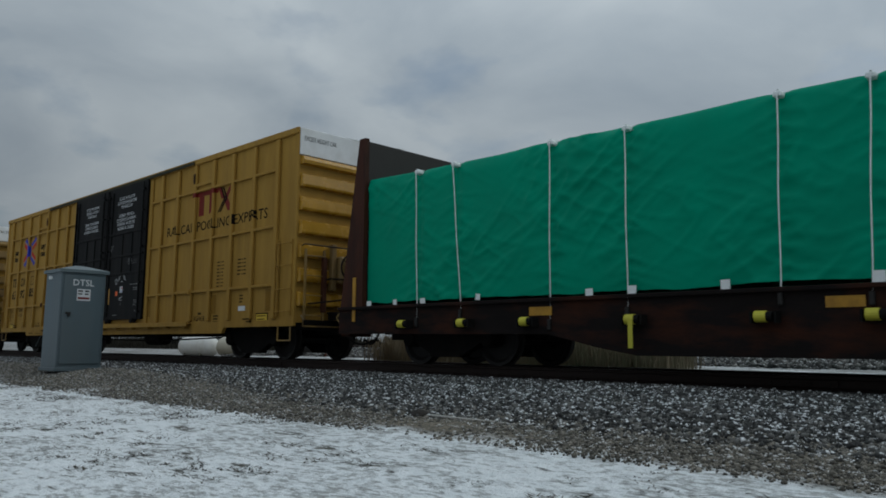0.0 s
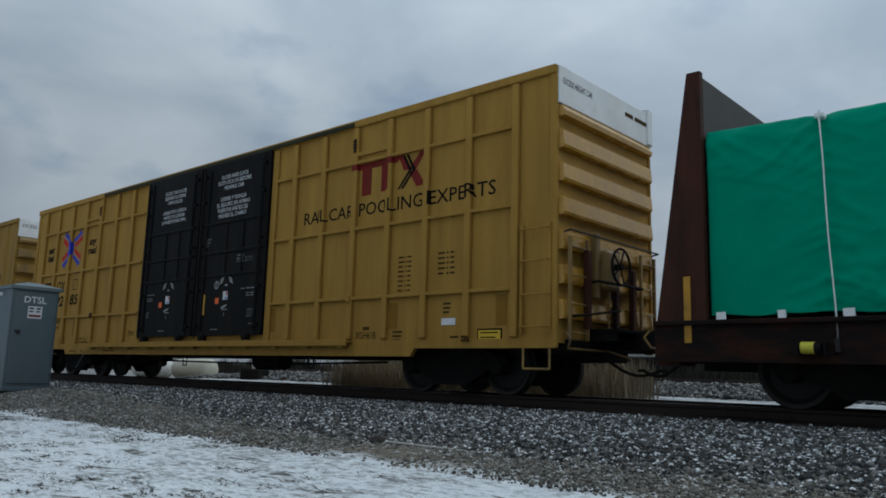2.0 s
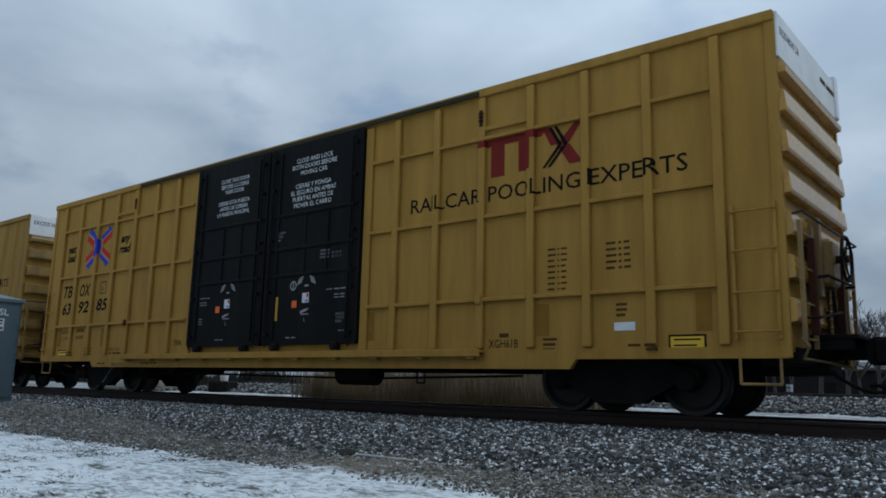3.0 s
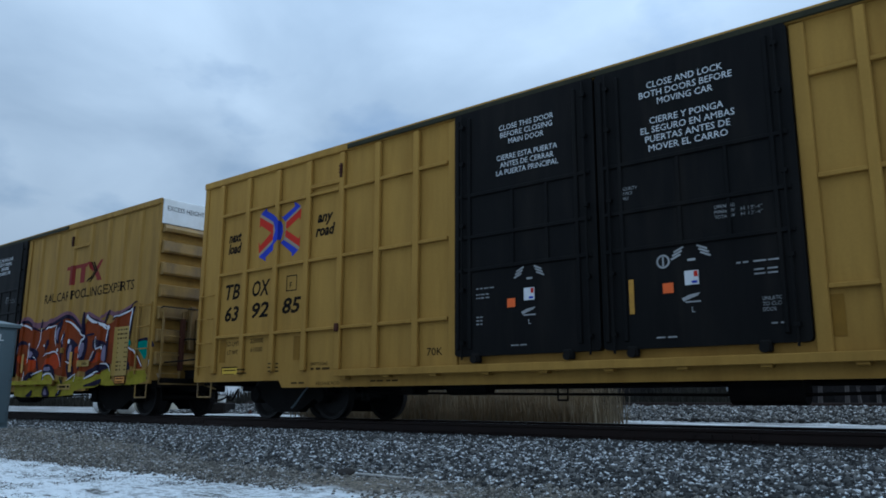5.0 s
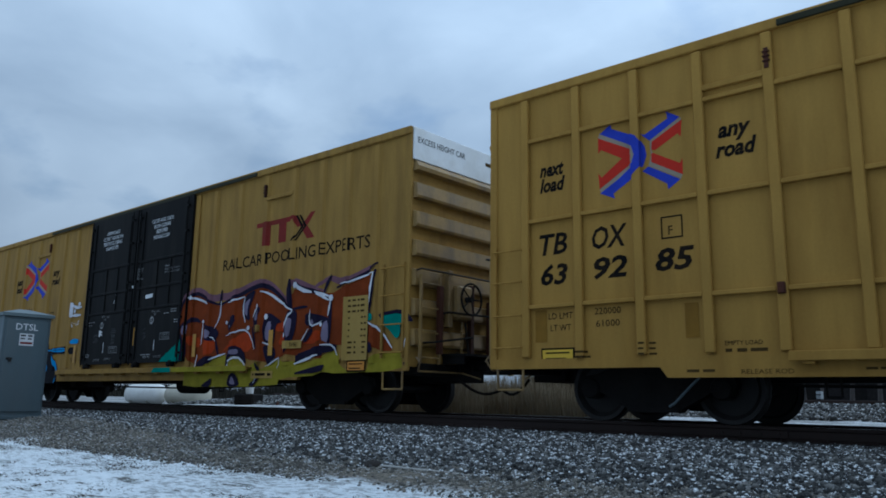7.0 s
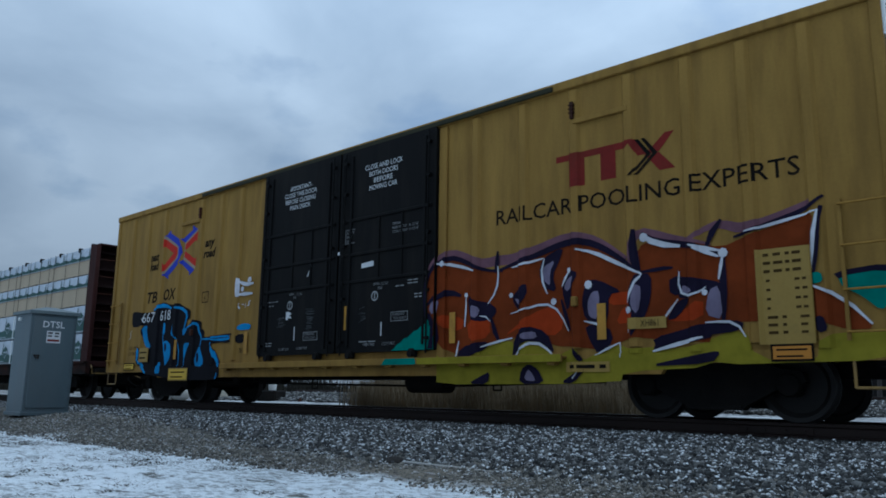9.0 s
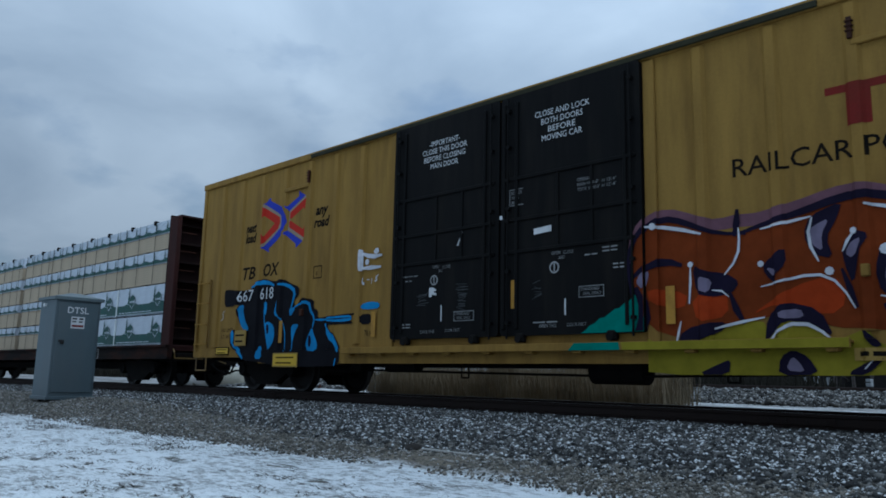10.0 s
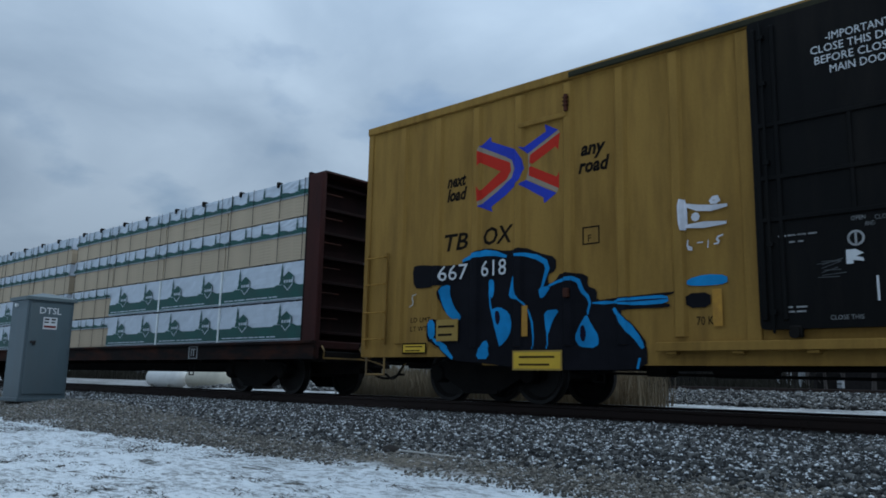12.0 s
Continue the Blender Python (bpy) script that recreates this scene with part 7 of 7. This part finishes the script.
def yard_clutter():
    bm = bms()
    box(bm, -0.42, 0.42, -0.36, 0.36, 0, 0.40, 0.05)
    blk = tagged(link_mesh("concrete_block", bm, M["black"]), "dark weathered concrete block on snowy ground", "block")
    x, y = -24.6, 17.3
    blk.matrix_basis = pose(x, y, ground_z(x, y) - 0.02, 0, 0, 20)
    pail = empty("pail", "dented pale metal pail on the block", "pail")
    pail.matrix_basis = pose(x + 0.05, y, ground_z(x, y) + 0.378)
    bm = bms()
    cyl(bm, (0, 0, 0), (0, 0, 0.26), 0.14, 14, 0.16)
    part("body", bm, M["tank"], pail)
    bm = bms()
    cyl(bm, (0, 0, 0.255), (0, 0, 0.285), 0.17, 14)
    part("rim", bm, M["steel_dark"], pail)
    bm = bms()
    cyl(bm, (0, 0, 0), (0, 0, 0.03), 0.10, 8)
    cyl(bm, (0, 0, 0.03), (0, 0, 0.16), 0.07, 12, 0.02)
    cone = tagged(link_mesh("marker_cone", bm, M["rust"]), "small faded rust-red marker cone in the snow", "cone")
    cone.matrix_basis = pose(-22.7, 17.2, ground_z(-22.7, 17.2) - 0.01)


yard_clutter()
M["reed"] = mat("dry_reed", (0.19, 0.155, 0.10), 0.9, var=0.4, scale=0.6, grain=5, coords="Object")


def reeds():
    """A stand of dry reeds just beyond the track."""
    rnd = random.Random(11)
    verts, faces = [], []
    for _ in range(9500):
        u = rnd.random()
        x = -17.0 + 8.8 * u + rnd.gauss(0, 0.25)
        y = rnd.uniform(14.4, 16.6)
        h = rnd.uniform(0.6, 1.45) * (0.75 + 0.3 * noise.noise((x * 0.6, y, 0)))
        z = ground_z(x, y) - 0.02
        w, a0, lx, ly = rnd.uniform(0.006, 0.014), rnd.uniform(0, math.pi), rnd.gauss(0, 0.12), rnd.gauss(0, 0.12)
        dx, dy = w * math.cos(a0), w * math.sin(a0)
        k = len(verts)
        verts += [(x - dx, y - dy, z), (x + dx, y + dy, z), (x + dx * 0.8 + lx * 0.4, y + dy * 0.8 + ly * 0.4, z + h * 0.6), (x - dx * 0.8 + lx * 0.4, y - dy * 0.8 + ly * 0.4, z + h * 0.6), (x + lx, y + ly, z + h)]
        faces += [(k, k + 1, k + 2, k + 3), (k + 3, k + 2, k + 4)]
    me = bpy.data.meshes.new("reeds")
    me.from_pydata(verts, [], faces)
    me.materials.append(M["reed"])
    tagged(new("reeds", me), "stand of dry tan reeds beside the track", "reeds", kind="stuff")


reeds()


M["scrub"] = mat("dark_winter_scrub", (0.030, 0.028, 0.022), 0.95, var=0.4, scale=0.3, grain=3, spec=0.1)


def scrub():
    """A belt of low leafless brush across the field."""
    rnd = random.Random(17)
    verts, faces = [], []
    for _ in range(14000):
        x = rnd.uniform(-170, -18)
        y = rnd.uniform(52, 60)
        h = rnd.uniform(0.7, 2.6) * (0.85 + 0.5 * noise.noise((x * 0.12, y * 0.2, 0)))
        z = ground_z(x, y) - 0.05
        w, a0, lx, ly = rnd.uniform(0.03, 0.10), rnd.uniform(0, math.pi), rnd.gauss(0, 0.3), rnd.gauss(0, 0.3)
        dx, dy = w * math.cos(a0), w * math.sin(a0)
        k = len(verts)
        verts += [(x - dx, y - dy, z), (x + dx, y + dy, z), (x + dx * 0.7 + lx * 0.5, y + dy * 0.7 + ly * 0.5, z + h * 0.6), (x - dx * 0.7 + lx * 0.5, y - dy * 0.7 + ly * 0.5, z + h * 0.6), (x + lx, y + ly, z + h)]
        faces += [(k, k + 1, k + 2, k + 3), (k + 3, k + 2, k + 4)]
    me = bpy.data.meshes.new("scrub")
    me.from_pydata(verts, [], faces)
    me.materials.append(M["scrub"])
    tagged(new("scrub", me), "belt of dark leafless scrub across the field", "scrub", kind="stuff")


scrub()


def bare_tree(x, y, height, seed):
    rnd = random.Random(seed)
    t = empty("bare_tree", "leafless grey tree beyond the tracks", "tree", "trees beyond the tracks")
    t.matrix_basis = pose(x, y, ground_z(x, y) - 0.1)
    trunk, crown = bms(), bms()

    def grow(p, d, length, r, depth):
        q = p + d * length
        r = max(r, 0.016)
        cyl(trunk if depth < 2 else crown, p, q, r, 6 if depth < 2 else 3, r * 0.7, caps=False)
        if depth >= 6:
            return
        for _ in range(rnd.choice((2, 3, 3)) if depth else 4):
            side = Vector((rnd.gauss(0, 1), rnd.gauss(0, 1), rnd.gauss(0.25, 0.6))).normalized()
            nd = (d * 1.0 + side * rnd.uniform(0.45, 0.85)).normalized()
            grow(p + d * length * rnd.uniform(0.6, 1.0), nd, length * rnd.uniform(0.62, 0.82), r * 0.62, depth + 1)
    grow(Vector((0, 0, 0)), Vector((rnd.gauss(0, 0.05), 0, 1)).normalized(), height * 0.27, height * 0.018, 0)
    part("trunk", trunk, M["bark"], t)
    part("crown", crown, M["bark"], t)


for k, (az, dist, hh) in enumerate(((13.6, 70, 11.5), (12.0, 66, 10.8), (10.2, 75, 11.0), (15.4, 84, 9.6), (7.0, 66, 10.5), (11.2, 82, 9.5), (17.4, 70, 10.2), (16.3, 78, 9.8), (18.9, 80, 8.8), (21.0, 76, 7.5))):
    bare_tree(-dist * math.sin(radians(az)), dist * math.cos(radians(az)), hh, 20 + k)


def warehouse(x, y, w, d, h, yaw, material, label):
    b = empty("warehouse", label, "building", "buildings beyond the tracks")
    b.matrix_basis = pose(x, y, ground_z(x, y) - 0.1, 0, 0, yaw)
    bm = bms()
    box(bm, -w / 2, w / 2, -d / 2, d / 2, 0, h)
    part("wall", bm, material, b)
    bm = bms()
    prism_x(bm, [(-d / 2 - 0.4, h), (0, h + 1.0), (d / 2 + 0.4, h), (d / 2 + 0.4, h - 0.15), (-d / 2 - 0.4, h - 0.15)], -w / 2 - 0.4, w / 2 + 0.4)
    part("roof", bm, M["roof"], b)
    n = int(w / 5)
    for k in range(n):
        bm = bms()
        cx = -w / 2 + (k + 0.5) * w / n
        if k % 3 == 1:
            box(bm, cx - 1.4, cx + 1.4, -d / 2 - 0.06, -d / 2 + 0.02, 0.1, 2.6)
            part("loading_door", bm, M["black"], b)
        else:
            box(bm, cx - 0.8, cx + 0.8, -d / 2 - 0.05, -d / 2 + 0.02, 1.0, 2.1)
            part("window", bm, M["black"], b)


M["shed"] = mat("dark_shed_cladding", (0.020, 0.018, 0.018), 0.9, var=0.3, spec=0.1)
warehouse(-30, 100, 70, 12, 3.6, 4, M["shed"], "long low dark warehouse beyond the tracks")


def storage_locker(x, y, w, z0, h):
    """A small pale locker on legs, far behind the second track."""
    t = empty("storage_locker", "pale grey metal locker standing beyond the tracks", "locker", "lockers beyond the tracks")
    g = ground_z(x, y)
    t.matrix_basis = pose(x, y, g, 0, 0, 4)
    bm = bms()
    box(bm, -w / 2, w / 2, -0.6, 0.6, z0 - g, z0 - g + h, 0.03)
    part("body", bm, M["grey_light"], t)
    bm = bms()
    box(bm, -w / 2 - 0.02, w / 2 + 0.02, -0.64, -0.58, z0 - g + h * 0.5, z0 - g + h * 0.62)
    part("band", bm, M["black"], t)
    for px in (-w / 2 + 0.1, w / 2 - 0.1):
        bm = bms()
        box(bm, px - 0.06, px + 0.06, -0.5, 0.5, -0.05, z0 - g)
        part("leg", bm, M["black"], t)


M["grey_light"] = mat("pale_grey_paint", (0.34, 0.36, 0.38), 0.6, var=0.1)
storage_locker(-27.4, 80, 1.4, 1.35, 1.5)
storage_locker(-25.4, 80, 0.7, 1.35, 1.5)
storage_locker(-22.1, 80, 0.4, 1.3, 0.7)

# ================= ballast stones and tufts =================


def stone_material(dark=(0.012, 0.012, 0.012), middle=(0.036, 0.036, 0.034), light=(0.18, 0.175, 0.162), snow=0.92):
    m = bpy.data.materials.new("ballast_stone")
    m.use_nodes = True
    nt = m.node_tree
    N, L = nt.nodes.new, nt.links.new
    p = nt.nodes["Principled BSDF"]
    geo = N("ShaderNodeNewGeometry")
    ramp = N("ShaderNodeValToRGB")
    e = ramp.color_ramp.elements
    e[0].position, e[0].color = 0.0, (*dark, 1)
    e[1].position, e[1].color = 1.0, (*light, 1)
    mid = ramp.color_ramp.elements.new(0.6)
    mid.color = (*middle, 1)
    L(geo.outputs["Random Per Island"], ramp.inputs["Fac"])
    nz = N("ShaderNodeTexNoise")
    nz.inputs["Scale"].default_value, nz.inputs["Detail"].default_value = 60, 4
    L(geo.outputs["Position"], nz.inputs["Vector"])
    patch = N("ShaderNodeTexNoise")
    patch.inputs["Scale"].default_value, patch.inputs["Detail"].default_value = 13.0, 7
    L(geo.outputs["Position"], patch.inputs["Vector"])
    sep = N("ShaderNodeSeparateXYZ")
    L(geo.outputs["Normal"], sep.inputs[0])
    up = N("ShaderNodeMapRange")
    up.inputs[1].default_value, up.inputs[2].default_value = 0.45, 0.85
    L(sep.outputs["Z"], up.inputs[0])
    pm = N("ShaderNodeMapRange")
    pm.inputs[1].default_value, pm.inputs[2].default_value, pm.inputs[3].default_value, pm.inputs[4].default_value = 0.553, 0.59, 0.0, snow
    L(patch.outputs["Fac"], pm.inputs[0])
    mu = N("ShaderNodeMath")
    mu.operation = "MULTIPLY"
    L(up.outputs[0], mu.inputs[0])
    L(pm.outputs[0], mu.inputs[1])
    mix = N("ShaderNodeMixRGB")
    mix.inputs[2].default_value = (0.74, 0.755, 0.76, 1)
    L(mu.outputs[0], mix.inputs["Fac"])
    L(ramp.outputs[0], mix.inputs[1])
    L(mix.outputs[0], p.inputs["Base Color"])
    p.inputs["Roughness"].default_value = 0.85
    bp = N("ShaderNodeBump")
    bp.inputs["Strength"].default_value, bp.inputs["Distance"].default_value = 0.4, 0.01
    L(nz.outputs["Fac"], bp.inputs["Height"])
    L(bp.outputs[0], p.inputs["Normal"])
    return m


def scatter_stones(name, n, xr, yr, size, keep, label, material):
    rng = np.random.default_rng(3 + n)
    x, y = rng.uniform(*xr, n), rng.uniform(*yr, n)
    ok = rng.random(n) < keep(x, y)
    x, y = x[ok], y[ok]
    n = len(x)
    z = np.array([ground_z(a_, b_) for a_, b_ in zip(x, y)])
    s_ = rng.uniform(size[0], size[1], n) * rng.choice([0.7, 1.0, 1.0, 1.3], n)
    cube = np.array([(a_, b_, c_) for a_ in (-1, 1) for b_ in (-1, 1) for c_ in (-1, 1)], float) * 0.5
    v = cube[None] * (s_[:, None, None] * rng.uniform(0.65, 1.25, (n, 1, 3))) * rng.uniform(0.65, 1.15, (n, 8, 3))
    q = rng.normal(size=(n, 4))
    q /= np.linalg.norm(q, axis=1)[:, None]
    w_, a_, b_, c_ = q.T
    Rm = np.stack([np.stack([1 - 2 * (b_ * b_ + c_ * c_), 2 * (a_ * b_ - c_ * w_), 2 * (a_ * c_ + b_ * w_)], -1),
                   np.stack([2 * (a_ * b_ + c_ * w_), 1 - 2 * (a_ * a_ + c_ * c_), 2 * (b_ * c_ - a_ * w_)], -1),
                   np.stack([2 * (a_ * c_ - b_ * w_), 2 * (b_ * c_ + a_ * w_), 1 - 2 * (a_ * a_ + b_ * b_)], -1)], 1)
    v = np.einsum("nij,nkj->nki", Rm, v)
    v += np.stack([x, y, z + s_ * 0.22 + rng.uniform(-0.3, 0.35, n) * s_], -1)[:, None, :]
    quads = np.array([(0, 1, 3, 2), (4, 6, 7, 5), (0, 4, 5, 1), (2, 3, 7, 6), (0, 2, 6, 4), (1, 5, 7, 3)])
    f = (quads[None] + 8 * np.arange(n)[:, None, None]).reshape(-1, 4)
    me = bpy.data.meshes.new(name)
    me.vertices.add(n * 8)
    me.vertices.foreach_set("co", v.reshape(-1))
    me.loops.add(len(f) * 4)
    me.loops.foreach_set("vertex_index", f.reshape(-1).astype(np.int32))
    me.polygons.add(len(f))
    me.polygons.foreach_set("loop_start", (np.arange(len(f)) * 4).astype(np.int32))
    me.update(calc_edges=True)
    me.materials.append(material)
    tagged(new(name, me), label, "gravel", kind="stuff")


STONE = stone_material()
GRAVEL = stone_material((0.045, 0.042, 0.035), (0.118, 0.107, 0.087), (0.265, 0.24, 0.20), 0.55)
scatter_stones("track_ballast", 270000, (-32, 5), (5.0, 9.75), (0.019, 0.038),
               lambda x, y: np.clip((y - 5.2 - 1.3 * np.clip((-x - 7) / 8, 0, 1)) / 0.8, 0, 1) * np.clip(1.25 - np.hypot(x, y) / 34, 0.15, 1) * (x > -y * 4.2) * (x < 4.5 - 0.55 * y + 3), "grey ballast stones dusted with snow", STONE)
scatter_stones("bank_ballast", 30000, (-30, 0), (17.2, 20.0), (0.04, 0.085), lambda x, y: np.ones_like(x), "grey ballast of the second track with snow", stone_material(snow=0.45))

scatter_stones("shoulder_gravel", 190000, (-24, 2), (4.5, 7.2), (0.010, 0.024),
               lambda x, y: np.clip((y - 4.55) / 0.35, 0, 1) * np.clip((6.2 + 1.3 * np.clip((-x - 7) / 8, 0, 1) - y) / 0.8, 0, 1) * np.clip(1.25 - np.hypot(x, y) / 26, 0.1, 1) * (x > -y * 4.0) * (x < 4.5 - 0.55 * y), "fine brown-grey gravel along the ballast foot", GRAVEL)

M["tuft"] = mat("frosted_grass", (0.055, 0.048, 0.034), 0.9, var=0.4, grain=40)


def tufts():
    rnd = random.Random(8)
    verts, faces = [], []
    spots = [(-9.0, 4.15, 0.22), (-8.5, 4.3, 0.15)]
    for _ in range(150):
        x = rnd.uniform(-15, -6.5)
        spots.append((x, rnd.gauss(4.45, 0.18), rnd.uniform(0.04, 0.13)))
    for _ in range(330):
        y = rnd.uniform(2.2, 4.7)
        spots.append((rnd.uniform(-y * 3.4, 1.0 - y * 0.1), y, rnd.uniform(0.03, 0.09)))
    for cx, cy, rad in spots:
        for _ in range(int(8 + rad * 200)):
            x, y = cx + rnd.gauss(0, rad), cy + rnd.gauss(0, rad * 0.6)
            z = ground_z(x, y) - 0.005
            h, w, a0 = rnd.uniform(0.005, 0.022), rnd.uniform(0.004, 0.010), rnd.uniform(0, math.pi)
            dx, dy, lx, ly = w * math.cos(a0), w * math.sin(a0), rnd.gauss(0, 0.06), rnd.gauss(0, 0.03)
            k = len(verts)
            verts += [(x - dx, y - dy, z), (x + dx, y + dy, z), (x + lx, y + ly, z + h)]
            faces.append((k, k + 1, k + 2))
    me = bpy.data.meshes.new("grass_tufts")
    me.from_pydata(verts, [], faces)
    me.materials.append(M["tuft"])
    tagged(new("grass_tufts", me), "flattened brown grass tufts poking through snow", "grass", kind="stuff")


tufts()

# ================= motion =================
TRAIN = [  # seconds, metres run
    (0, -5.706), (0.5, -3.824), (1, -1.956), (1.5, -0.119), (2, 1.677), (2.5, 3.456), (3, 5.252), (5, 12.534),
    (5.5, 14.324), (6, 16.087), (6.5, 17.851), (7, 19.622), (7.5, 21.397), (9.5, 28.421), (10, 30.176), (10.5, 31.917),
    (11, 33.639), (11.5, 35.349), (12, 37.070)]


def run_at(t):
    ts, ss = [r[0] for r in TRAIN], [r[1] for r in TRAIN]
    i = max(0, min(len(ts) - 2, sum(1 for q in ts if q <= t) - 1))

    def slope(k):
        lo, hi = max(k - 1, 0), min(k + 1, len(ts) - 1)
        return (ss[hi] - ss[lo]) / (ts[hi] - ts[lo])
    h = ts[i + 1] - ts[i]
    u = (t - ts[i]) / h
    return ((2 * u ** 3 - 3 * u ** 2 + 1) * ss[i] + (u ** 3 - 2 * u ** 2 + u) * h * slope(i) + (3 * u ** 2 - 2 * u ** 3) * ss[i + 1] + (u ** 3 - u ** 2) * h * slope(i + 1))


CARS = [(car_a, CAR_A), (car_b, CAR_B), (car_g, CAR_G), (car_l, CAR_L), (load_g, CAR_G)]


def motions():
    steps = [0.5 * i for i in range(25)]
    for car, x in CARS:
        walk(car, [(t, pose(x + run_at(t), TRACK_Y, RAIL_Z)) for t in steps])
    for b, x, z in BUNDLES:
        walk(b, [(t, pose(CAR_L + x + run_at(t), TRACK_Y, RAIL_Z + z)) for t in steps])
    spins = [0.15 * i for i in range(81)]
    for w, x in WHEELSETS:
        walk(w, [(t, pose(x, 0, WHEEL_R, 0, math.degrees(run_at(t) / WHEEL_R), 0)) for t in spins])


motions()
